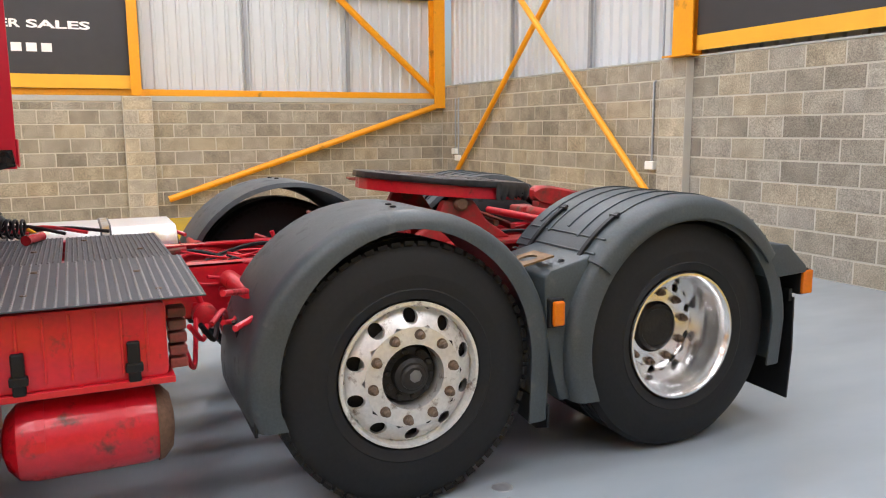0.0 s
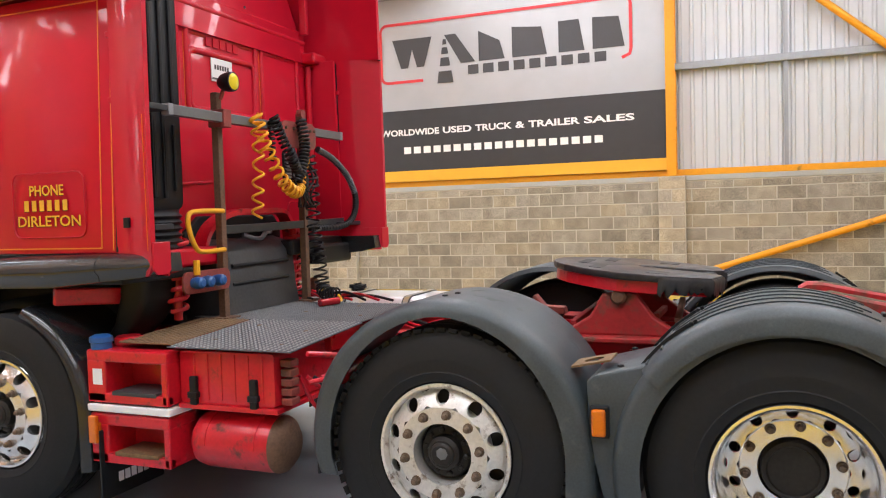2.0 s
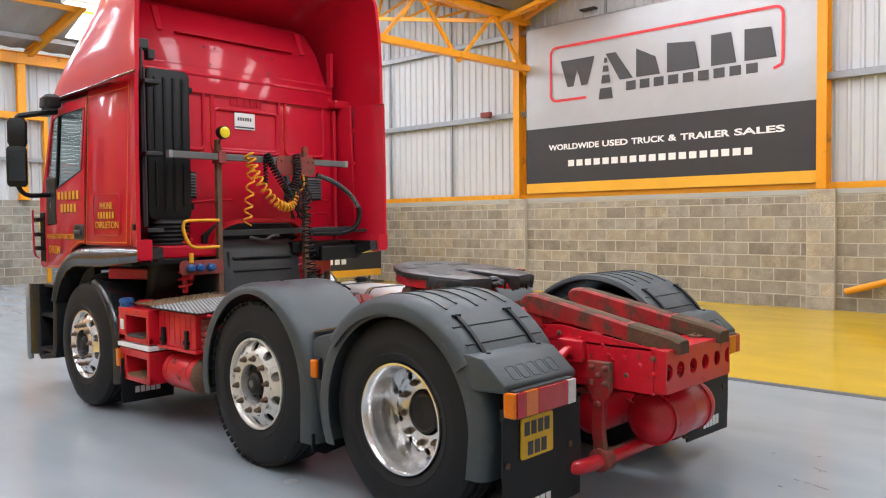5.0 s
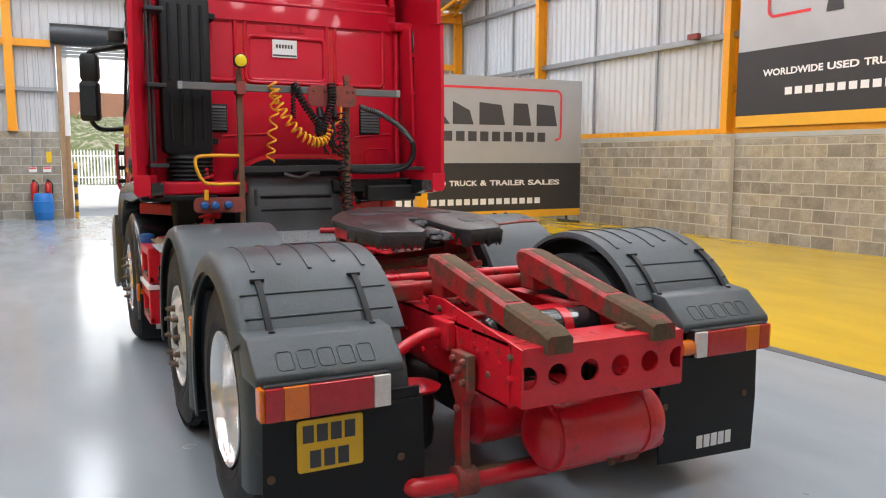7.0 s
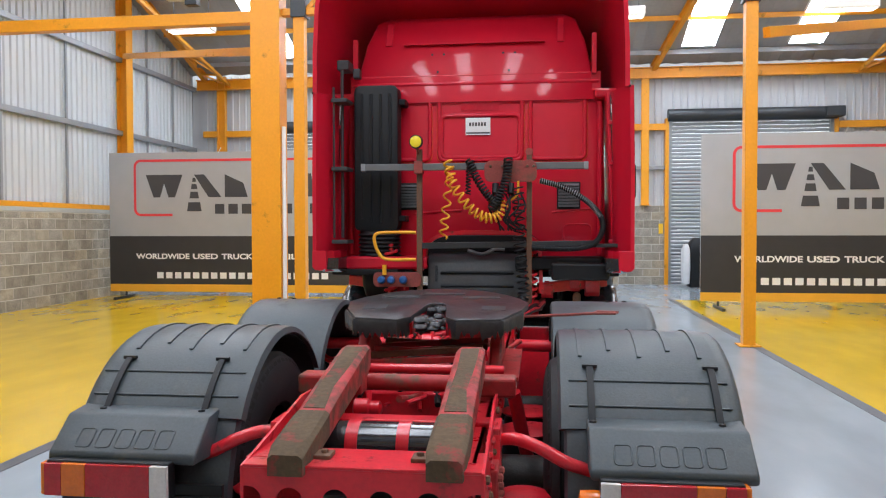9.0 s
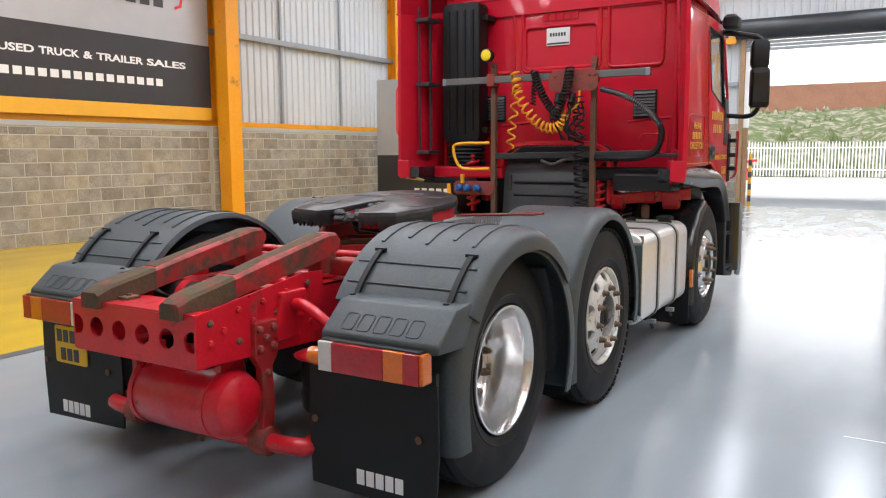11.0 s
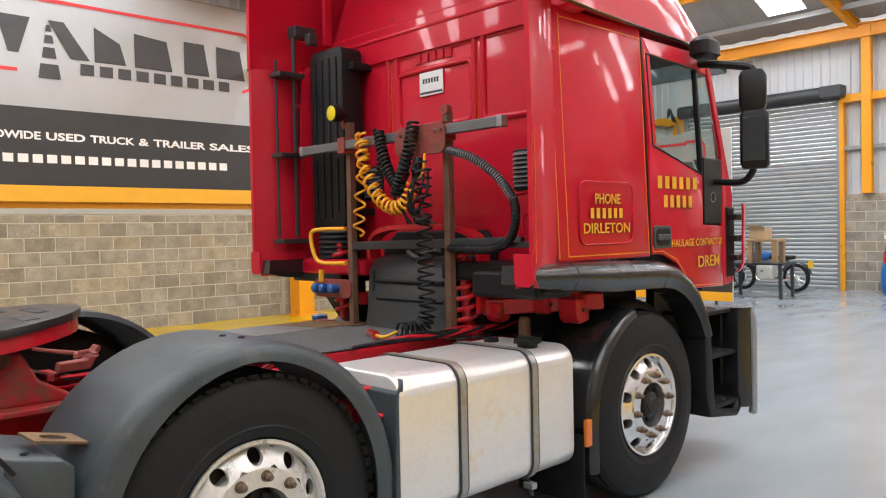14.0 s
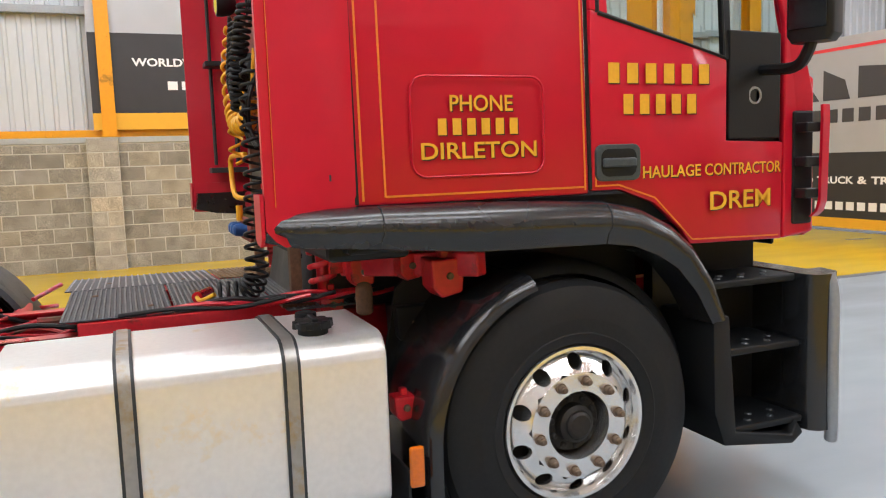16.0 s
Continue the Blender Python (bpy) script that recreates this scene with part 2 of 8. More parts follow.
M["chequer"] = surface("chequer_plate_metal", (0.085, 0.09, 0.098), 0.55, metal=0.35, spec=0.35, var=0.15, scale=8, fine=60, bump=0.1)
M["dark_plate"] = surface("dark_deck_plate", (0.07, 0.075, 0.08), 0.55, metal=0.4, var=0.2, scale=9, fine=60, bump=0.2)
M["rust_plate"] = surface("rusty_step_plate", (0.20, 0.125, 0.065), 0.6, metal=0.4, var=0.35, scale=10, fine=60, bump=0.35)
M["grease"] = surface("greased_steel", (0.05, 0.05, 0.053), 0.33, metal=0.55, var=0.35, scale=10, fine=35, bump=0.3)
M["grey_paint"] = surface("grey_steel_bar", (0.16, 0.165, 0.17), 0.45, metal=0.3, var=0.12, scale=8, fine=60)
M["chrome"] = surface("chrome", (0.8, 0.8, 0.8), 0.12, metal=1.0, var=0.04)
M["gold"] = surface("gold_signwriting", (0.80, 0.42, 0.03), 0.4, var=0.08, scale=20, fine=90)
M["gold_shade"] = surface("black_signwriting_shade", (0.03, 0.008, 0.008), 0.5, var=0.1)
M["pinstripe"] = surface("orange_pinstripe", (0.75, 0.20, 0.02), 0.4, var=0.1)
M["amber"] = surface("amber_lens", (0.66, 0.15, 0.006), 0.16, var=0.1, scale=30, fine=120, bump=0.3, coat=0.6)
M["lens_red"] = surface("red_lens", (0.40, 0.005, 0.013), 0.16, var=0.2, scale=25, fine=120, bump=0.3, coat=0.6)
M["lens_white"] = surface("clear_lens", (0.62, 0.60, 0.58), 0.15, var=0.1, scale=30, fine=120, bump=0.3, coat=0.5)
M["plate_yellow"] = surface("number_plate_yellow", (0.80, 0.50, 0.02), 0.4, var=0.05)
M["coil_yellow"] = surface("yellow_air_line", (0.85, 0.42, 0.02), 0.4, var=0.1)
M["lamp_lens"] = surface("yellow_lamp_lens", (0.85, 0.68, 0.02), 0.2, var=0.08, coat=0.5)
M["blue"] = surface("blue_plastic", (0.02, 0.10, 0.32), 0.4, var=0.12, scale=6)
M["barrel"] = surface("blue_drum_plastic", (0.02, 0.17, 0.52), 0.4, var=0.1, scale=4)
M["ext_red"] = surface("extinguisher_red", (0.55, 0.02, 0.02), 0.3, var=0.1, coat=0.4)
M["white_paint"] = surface("white_paint", (0.82, 0.82, 0.80), 0.5, var=0.05)
M["wood"] = surface("bench_wood", (0.34, 0.21, 0.11), 0.6, var=0.25, scale=6, fine=60, bump=0.2, stretch=(1, 6, 1))
M["card"] = surface("cardboard", (0.48, 0.34, 0.20), 0.8, var=0.1)
M["concrete"] = surface("yard_concrete", (0.52, 0.51, 0.49), 0.9, var=0.12, scale=0.5, fine=14, bump=0.2)
M["grass"] = surface("rough_grass", (0.10, 0.13, 0.045), 0.95, var=0.5, scale=1.2, fine=16, bump=0.8, dirt_or_sheen=(0.34, 0.31, 0.25), dirt_or_sheen_amount=0.5, dirt_or_sheen_scale=1.4)
M["brown_wall"] = surface("rust_brown_boundary", (0.26, 0.13, 0.085), 0.8, var=0.25, scale=0.8, fine=9)
M["far_grey"] = surface("pale_barrier", (0.60, 0.62, 0.63), 0.8, var=0.1, scale=0.7, fine=7)
M["cab_dark"] = surface("dark_cab_trim", (0.035, 0.035, 0.04), 0.7, var=0.2)
M["seat"] = surface("grey_seat_cloth", (0.10, 0.10, 0.11), 0.9, var=0.25, scale=10, fine=80)
M["sticker"] = surface("white_sticker", (0.82, 0.83, 0.84), 0.4, var=0.03)


def glass(name, tint, rough=0.0):
    m, n, l, b = principled(name)
    b.inputs["Base Color"].default_value = (*tint, 1)
    b.inputs["Transmission Weight"].default_value, b.inputs["Roughness"].default_value, b.inputs["IOR"].default_value = 1.0, rough, 1.15
    return m


M["glass"] = glass("cab_glass", (0.72, 0.78, 0.76))


def glow(name, col, strength):
    m, n, l, b = principled(name)
    b.inputs["Base Color"].default_value = (*col, 1)
    b.inputs["Emission Color"].default_value, b.inputs["Emission Strength"].default_value = (*col, 1), strength
    return m


M["lamp_on"] = glow("lit_tube", (1, 0.97, 0.9), 3.0)
M["sky_glow"] = glow("pale_overcast_sky", (0.95, 0.97, 1.0), 1.05)
M["cab_lamp"] = glow("lit_cab_lamp", (1, 0.8, 0.45), 6.0)


def epoxy(name, col, dark):
    """Poured floor paint: low gloss change, drag marks, small scuffs."""
    m, n, l, b = principled(name)
    co = n.new("ShaderNodeTexCoord")
    big, mid, scuff = (n.new("ShaderNodeTexNoise") for _ in range(3))
    for t, s, d in ((big, 0.35, 4), (mid, 2.6, 6), (scuff, 9.0, 8)):
        t.inputs["Scale"].default_value, t.inputs["Detail"].default_value = s, d
    mp = n.new("ShaderNodeMapping")
    mp.inputs["Scale"].default_value = (1.0, 0.35, 1.0)
    l.new(co.outputs["Object"], mp.inputs[0])
    l.new(co.outputs["Object"], big.inputs[0])
    l.new(mp.outputs[0], mid.inputs[0])
    l.new(mp.outputs[0], scuff.inputs[0])
    ramp = n.new("ShaderNodeMapRange")
    ramp.inputs["From Min"].default_value, ramp.inputs["From Max"].default_value = 0.70, 0.80
    ramp.inputs["To Max"].default_value = 0.22
    l.new(scuff.outputs["Fac"], ramp.inputs[0])
    v = n.new("ShaderNodeMapRange")
    v.inputs["From Min"].default_value, v.inputs["From Max"].default_value = 0.3, 0.7
    v.inputs["To Min"].default_value, v.inputs["To Max"].default_value = 0.93, 1.06
    l.new(mid.outputs["Fac"], v.inputs[0])
    sc = n.new("ShaderNodeVectorMath")
    sc.operation = "SCALE"
    sc.inputs[0].default_value = col
    l.new(v.outputs[0], sc.inputs["Scale"])
    mx = n.new("ShaderNodeMix")
    mx.data_type = "RGBA"
    l.new(ramp.outputs[0], mx.inputs["Factor"])
    l.new(sc.outputs[0], mx.inputs["A"])
    mx.inputs["B"].default_value = (*dark, 1)
    l.new(mx.outputs["Result"], b.inputs["Base Color"])
    r = n.new("ShaderNodeMapRange")
    r.inputs["From Min"].default_value, r.inputs["From Max"].default_value = 0.3, 0.7
    r.inputs["To Min"].default_value, r.inputs["To Max"].default_value = 0.13, 0.21
    l.new(mid.outputs["Fac"], r.inputs[0])
    l.new(r.outputs[0], b.inputs["Roughness"])
    bp = n.new("ShaderNodeBump")
    b.inputs["Specular IOR Level"].default_value = 0.26
    bp.inputs["Strength"].default_value, bp.inputs["Distance"].default_value = 0.02, 0.01
    l.new(mid.outputs["Fac"], bp.inputs["Height"])
    l.new(bp.outputs[0], b.inputs["Normal"])
    return m


M["floor"] = epoxy("grey_floor_paint", (0.288, 0.325, 0.356), (0.20, 0.22, 0.24))
M["yellow_floor"] = epoxy("yellow_floor_paint", (0.60, 0.385, 0.008), (0.42, 0.27, 0.02))
M["dark_line"] = surface("dark_floor_joint", (0.10, 0.10, 0.105), 0.6, var=0.2, scale=4, fine=40)

# ---- mesh helpers ----
def mesh_object(name, bm, material, smooth=None):
    me = bpy.data.meshes.new(name)
    bm.normal_update()
    bm.to_mesh(me)
    bm.free()
    me.materials.append(material)
    if smooth is not None:
        me.shade_smooth()
        me.set_sharp_from_angle(angle=radians(smooth))
    return new(name, me)


def part(name, bm, material, parent, label="", smooth=None):
    """Links a bmesh as one mesh under a thing or a part; places are those of the thing."""
    ob = mesh_object(name, bm, material, smooth)
    ob.parent = parent
    return tagged(ob, label)


def thing(name, label, category, group="", at=None):
    ob = new(name)
    ob.empty_display_size = 0.2
    if at is not None:
        ob.matrix_world = at
    return tagged(ob, label, category, group)


def setting(name, bm, material, smooth=None, parent=None):
    ob = mesh_object(name, bm, material, smooth)
    ob.parent = parent
    return tagged(ob, kind="structure") if parent is None else ob


def box(x0, x1, y0, y1, z0, z1, bevel=0.0, segments=2, bm=None):
    bm = bm or bmesh.new()
    made = bmesh.ops.create_cube(bm, size=1)["verts"]
    for v in made:
        v.co = ((x0 + x1) / 2 + v.co.x * (x1 - x0), (y0 + y1) / 2 + v.co.y * (y1 - y0), (z0 + z1) / 2 + v.co.z * (z1 - z0))
    if bevel:
        edges = list({e for v in made for e in v.link_edges})
        bmesh.ops.bevel(bm, geom=edges, offset=bevel, segments=segments, affect="EDGES", profile=0.5, clamp_overlap=True)
    return bm


def beam(p, q, w, h, bevel=0.0, bm=None, up=(0, 0, 1)):
    """A square bar from p to q; h is its size towards up."""
    bm = bm or bmesh.new()
    p, q = Vector(p), Vector(q)
    d = (q - p).normalized()
    u = Vector(up)
    s = d.cross(u)
    if s.length < 1e-4:
        s = d.cross(Vector((1, 0, 0)))
    s.normalize()
    t = s.cross(d).normalized()
    vs = []
    for o in (p, q):
        vs += [bm.verts.new(o + s * a * w / 2 + t * b * h / 2) for a, b in ((-1, -1), (1, -1), (1, 1), (-1, 1))]
    fs = [(0, 1, 2, 3), (7, 6, 5, 4), (0, 4, 5, 1), (1, 5, 6, 2), (2, 6, 7, 3), (3, 7, 4, 0)]
    faces = [bm.faces.new([vs[i] for i in f]) for f in fs]
    bmesh.ops.recalc_face_normals(bm, faces=faces)
    if bevel:
        edges = list({e for f in faces for e in f.edges})
        bmesh.ops.bevel(bm, geom=edges, offset=bevel, segments=2, affect="EDGES", profile=0.5, clamp_overlap=True)
    return bm


def i_beam(p, q, w, h, t=0.015, bm=None, up=(0, 0, 1)):
    """A rolled I section from p to q, with two flanges and a web."""
    bm = bm or bmesh.new()
    p, q = Vector(p), Vector(q)
    d = (q - p).normalized()
    s = d.cross(Vector(up))
    if s.length < 1e-4:
        s = d.cross(Vector((1, 0, 0)))
    s.normalize()
    u = s.cross(d).normalized()
    o = u * (h / 2 - t / 2)
    beam(p + o, q + o, w, t, 0, bm, u)
    beam(p - o, q - o, w, t, 0, bm, u)
    beam(p, q, t * 0.8, h - 2 * t, 0, bm, u)
    return bm


def tube(points, r, sides=10, bm=None, closed_ends=True, radii=None):
    """A round bar or hose along points."""
    bm = bm or bmesh.new()
    pts = [Vector(p) for p in points]
    n = len(pts)
    prev = None
    rings = []
    for i, p in enumerate(pts):
        d = (pts[min(i + 1, n - 1)] - pts[max(i - 1, 0)]).normalized()
        if prev is None:
            a = d.cross(Vector((0, 0, 1)))
            if a.length < 1e-3:
                a = d.cross(Vector((1, 0, 0)))
        else:
            a = prev - d * prev.dot(d)
        a.normalize()
        prev = a
        b = d.cross(a)
        rr = radii[i] if radii else r
        rings.append([bm.verts.new(p + (a * math.cos(2 * math.pi * k / sides) + b * math.sin(2 * math.pi * k / sides)) * rr) for k in range(sides)])
    faces = []
    for u, v in zip(rings, rings[1:]):
        for k in range(sides):
            faces.append(bm.faces.new((u[k], u[(k + 1) % sides], v[(k + 1) % sides], v[k])))
    if closed_ends:
        faces.append(bm.faces.new(rings[0][::-1]))
        faces.append(bm.faces.new(rings[-1]))
    bmesh.ops.recalc_face_normals(bm, faces=faces)
    return bm


def smooth_path(points, per=8):
    """Points of a Catmull-Rom curve through points."""
    p = [Vector(q) for q in points]
    p = [p[0] * 2 - p[1]] + p + [p[-1] * 2 - p[-2]]
    out = []
    for i in range(1, len(p) - 2):
        for k in range(per):
            t = k / per
            a, b, c, d = p[i - 1], p[i], p[i + 1], p[i + 2]
            out.append(0.5 * (2 * b + (c - a) * t + (2 * a - 5 * b + 4 * c - d) * t * t + (3 * b - a - 3 * c + d) * t ** 3))
    return out + [p[-2]]


def coil(points, radius, turns, r, sides=6, per_turn=14, bm=None, taper=None):
    """A coiled hose of that many turns round a curve through points."""
    path = smooth_path(points, 12)
    n = int(turns * per_turn)
    prev, out = None, []
    for i in range(n + 1):
        f = i / n * (len(path) - 1)
        k = min(int(f), len(path) - 2)
        p = path[k].lerp(path[k + 1], f - k)
        d = (path[k + 1] - path[k]).normalized()
        a = d.cross(Vector((0, 0.3, 1))) if prev is None else prev - d * prev.dot(d)
        a.normalize()
        prev = a
        b = d.cross(a)
        w = 2 * math.pi * i / per_turn
        rr = radius * (taper(i / n) if taper else 1)
        out.append(p + (a * math.cos(w) + b * math.sin(w)) * rr)
    return tube(out, r, sides, bm)


def lathe(profile, axis="x", at=(0, 0, 0), segments=48, bm=None, closed=False, ends=True):
    """Turns (distance along the axis, radius) pairs round the axis through at."""
    bm = bm or bmesh.new()
    rings = []
    for a, r in profile:
        ring = []
        for k in range(segments):
            w = 2 * math.pi * k / segments
            c, s = r * math.cos(w), r * math.sin(w)
            co = {"x": (a, c, s), "y": (c, a, s), "z": (c, s, a)}[axis]
            ring.append(bm.verts.new(Vector(at) + Vector(co)))
        rings.append(ring)
    faces = []
    pairs = list(zip(rings, rings[1:])) + ([(rings[-1], rings[0])] if closed else [])
    for u, v in pairs:
        for k in range(segments):
            faces.append(bm.faces.new((u[k], u[(k + 1) % segments], v[(k + 1) % segments], v[k])))
    if not closed and ends:
        for ring, flip in ((rings[0], True), (rings[-1], False)):
            faces.append(bm.faces.new(ring[::-1] if flip else ring))
    bmesh.ops.recalc_face_normals(bm, faces=faces)
    return bm


def prism(poly, lo, hi, axis="x", bevel=0.0, bm=None, segments=2):
    """A polygon of (y, z) for axis x, (x, z) for y, (x, y) for z, made solid between lo and hi."""
    bm = bm or bmesh.new()
    put = {"x": lambda a, p, q: (a, p, q), "y": lambda a, p, q: (p, a, q), "z": lambda a, p, q: (p, q, a)}[axis]
    u = [bm.verts.new(put(lo, *p)) for p in poly]
    v = [bm.verts.new(put(hi, *p)) for p in poly]
    n = len(poly)
    faces = [bm.faces.new(u[::-1]), bm.faces.new(v)]
    faces += [bm.faces.new((u[i], u[(i + 1) % n], v[(i + 1) % n], v[i])) for i in range(n)]
    bmesh.ops.recalc_face_normals(bm, faces=faces)
    if bevel:
        edges = list({e for f in faces for e in f.edges})
        bmesh.ops.bevel(bm, geom=edges, offset=bevel, segments=segments, affect="EDGES", profile=0.5, clamp_overlap=True)
    return bm


def rounded(x0, x1, y0, y1, r, k=5):
    """A rectangle with round corners as points."""
    out = []
    for cx, cy, a0 in ((x1 - r, y1 - r, 0), (x0 + r, y1 - r, 90), (x0 + r, y0 + r, 180), (x1 - r, y0 + r, 270)):
        out += [(cx + r * math.cos(radians(a0 + 90 * i / k)), cy + r * math.sin(radians(a0 + 90 * i / k))) for i in range(k + 1)]
    return out


def loft(rings, cap=True, bm=None, closed=True):
    """Skins rings of equally many points."""
    bm = bm or bmesh.new()
    vs = [[bm.verts.new(p) for p in ring] for ring in rings]
    faces = []
    n = len(vs[0])
    for u, v in zip(vs, vs[1:]):
        for k in range(n if closed else n - 1):
            faces.append(bm.faces.new((u[k], u[(k + 1) % n], v[(k + 1) % n], v[k])))
    if cap and closed:
        faces += [bm.faces.new(vs[0][::-1]), bm.faces.new(vs[-1])]
    bmesh.ops.recalc_face_normals(bm, faces=faces)
    return bm


def strip(path, w, t, bm=None, side=(1, 0, 0)):
    """A flat band along points, w wide in the direction side and t thick."""
    bm = bm or bmesh.new()
    pts = [Vector(p) for p in path]
    s = Vector(side).normalized()
    rings = []
    for i, p in enumerate(pts):
        d = (pts[min(i + 1, len(pts) - 1)] - pts[max(i - 1, 0)]).normalized()
        nrm = d.cross(s).normalized()
        rings.append([p + s * a * w / 2 + nrm * b * t / 2 for a, b in ((-1, -1), (1, -1), (1, 1), (-1, 1))])
    return loft(rings, True, bm)


def frame_of(origin, right, up):
    """A pose whose x runs along right and y along up."""
    r, u = Vector(right).normalized(), Vector(up).normalized()
    n = r.cross(u)
    m = Matrix((r, u, n)).transposed().to_4x4()
    m.translation = origin
    return m


def lettering(body, width, height, m, depth=0.002, bold=0.0):
    """Raised letters in the built-in font, fitted into width and height from the lower left corner of the pose m."""
    cu = bpy.data.curves.new("lettering", "FONT")
    cu.body, cu.extrude, cu.offset, cu.resolution_u = body, depth, bold, 3
    ob = bpy.data.objects.new("lettering", cu)
    scene.collection.objects.link(ob)
    dg = bpy.context.evaluated_depsgraph_get()
    me = bpy.data.meshes.new_from_object(ob.evaluated_get(dg))
    bm = bmesh.new()
    bm.from_mesh(me)
    xs, ys = [v.co.x for v in bm.verts], [v.co.y for v in bm.verts]
    sx, sy = width / (max(xs) - min(xs)), height / (max(ys) - min(ys))
    for v in bm.verts:
        v.co = m @ Vector(((v.co.x - min(xs)) * sx, (v.co.y - min(ys)) * sy, v.co.z))
    bpy.data.objects.remove(ob)
    bpy.data.meshes.remove(me)
    bpy.data.curves.remove(cu)
    return bm


def bars(m, u0, u1, v0, v1, count, depth=0.002, gap=0.28, bm=None):
    """A row of plain bars in the place of writing."""
    bm = bm or bmesh.new()
    step = (u1 - u0) / count
    for i in range(count):
        a, b = u0 + i * step, u0 + (i + 1 - gap) * step
        vs = [bm.verts.new(m @ Vector(c)) for c in ((a, v0, 0), (b, v0, 0), (b, v1, 0), (a, v1, 0), (a, v0, depth), (b, v0, depth), (b, v1, depth), (a, v1, depth))]
        for f in ((3, 2, 1, 0), (4, 5, 6, 7), (0, 1, 5, 4), (1, 2, 6, 5), (2, 3, 7, 6), (3, 0, 4, 7)):
            bm.faces.new([vs[k] for k in f])
    return bm


def move(bm, m):
    bmesh.ops.transform(bm, matrix=m, verts=bm.verts)
    return bm

# ---- the hall ----
T = 0.25
floor = setting("floor", box(XL - T, XR + T, YB - T, YF + T, -0.2, 0.0), M["floor"])
YEL_R, YEL_L, YEL_END = 3.55, -3.05, 14.3
part("floor_marking", box(YEL_R, XR, YB, YEL_END, 0.0, 0.004), M["yellow_floor"], floor)
part("floor_marking", box(XL, YEL_L, YB, YEL_END, 0.0, 0.004), M["yellow_floor"], floor)
part("floor_line", box(YEL_R - 0.12, YEL_R, YB, YEL_END, 0.0, 0.004), M["dark_line"], floor)
part("floor_line", box(YEL_L, YEL_L + 0.12, YB, YEL_END, 0.0, 0.004), M["dark_line"], floor)
part("floor_line", box(-9.4, -1.4, 14.32, 14.36, 0.0, 0.003), M["dark_line"], floor)
part("floor_bolt", lathe([(0.0, 0.045), (0.003, 0.04), (0.004, 0.012)], "z", (-1.14, 0.929, 0.0), 16), M["grey_rail"], floor)
for x0, y0, x1, y1, w in ((1.17, -1.29, 1.14, -1.38, 0.008), (1.15, -1.34, 1.11, -1.35, 0.008), (0.87, -1.28, 0.865, -1.31, 0.009), (0.86, -1.34, 0.85, -1.38, 0.008), (0.84, -1.40, 0.81, -1.49, 0.008), (1.43, -1.23, 1.44, -1.26, 0.007), (1.31, -0.98, 1.33, -1.0, 0.007), (0.70, -1.25, 0.69, -1.28, 0.012)):
    part("floor_scuff", beam((x0, y0, 0.0006), (x1, y1, 0.0006), w, 0.001), M["dark_line"], floor)
part("floor_scratch", beam((2.50, 1.418, 0.0006), (2.70, 1.416, 0.0006), 0.006, 0.001), M["white_print"], floor)
part("floor_scratch", beam((2.73, 1.416, 0.0006), (2.98, 1.412, 0.0006), 0.006, 0.001), M["white_print"], floor)

# low walls of blockwork: a mortar core, the blocks are laid on it at the end of the file
wall_right = setting("wall_right", box(XR, XR + T, YB - T, YF, 0, SILL - 0.06), M["mortar"])
wall_left = setting("wall_left", box(XL - T, XL, YB - T, YF, 0, SILL - 0.06), M["mortar"])
wall_back = setting("wall_back", box(XL, XR, YB - T, YB, 0, SILL_B - 0.012), M["mortar"])
FRONT_GAPS = [(-7.05, -3.0, 4.45), (-1.35, 2.45, 4.35), (4.15, 8.5, 4.6)]     # shutter, open door, shutter: from, to, head
FRONT_LOW = [(XL, -7.05), (-3.0, -1.35), (2.45, 4.15), (8.5, XR)]
wall_front = thing("wall_front", "", "")
tagged(wall_front, kind="structure")
for a, b in FRONT_LOW:
    part("block_panel", box(a, b, YF, YF + T, 0, SILL_F), M["mortar"], wall_front)

# piers under the steel columns
PIERS = [("r", y) for y in (1.45, 7.85, 14.35)] + [("l", y) for y in (2.12, 8.35, 14.7)] + [("b", 3.50), ("b", -2.8)]
pier_faces = []
for side, c in PIERS:
    lo, hi = c - 0.225, c + 0.225
    bm = {"r": lambda: box(XR - 0.11, XR, lo, hi, 0, SILL - 0.01), "l": lambda: box(XL, XL + 0.11, lo, hi, 0, SILL - 0.01),
          "b": lambda: box(lo, hi, YB, YB + 0.11, 0, SILL_B - 0.01)}[side]()
    part("pier", bm, M["mortar"], {"r": wall_right, "l": wall_left, "b": wall_back}[side])


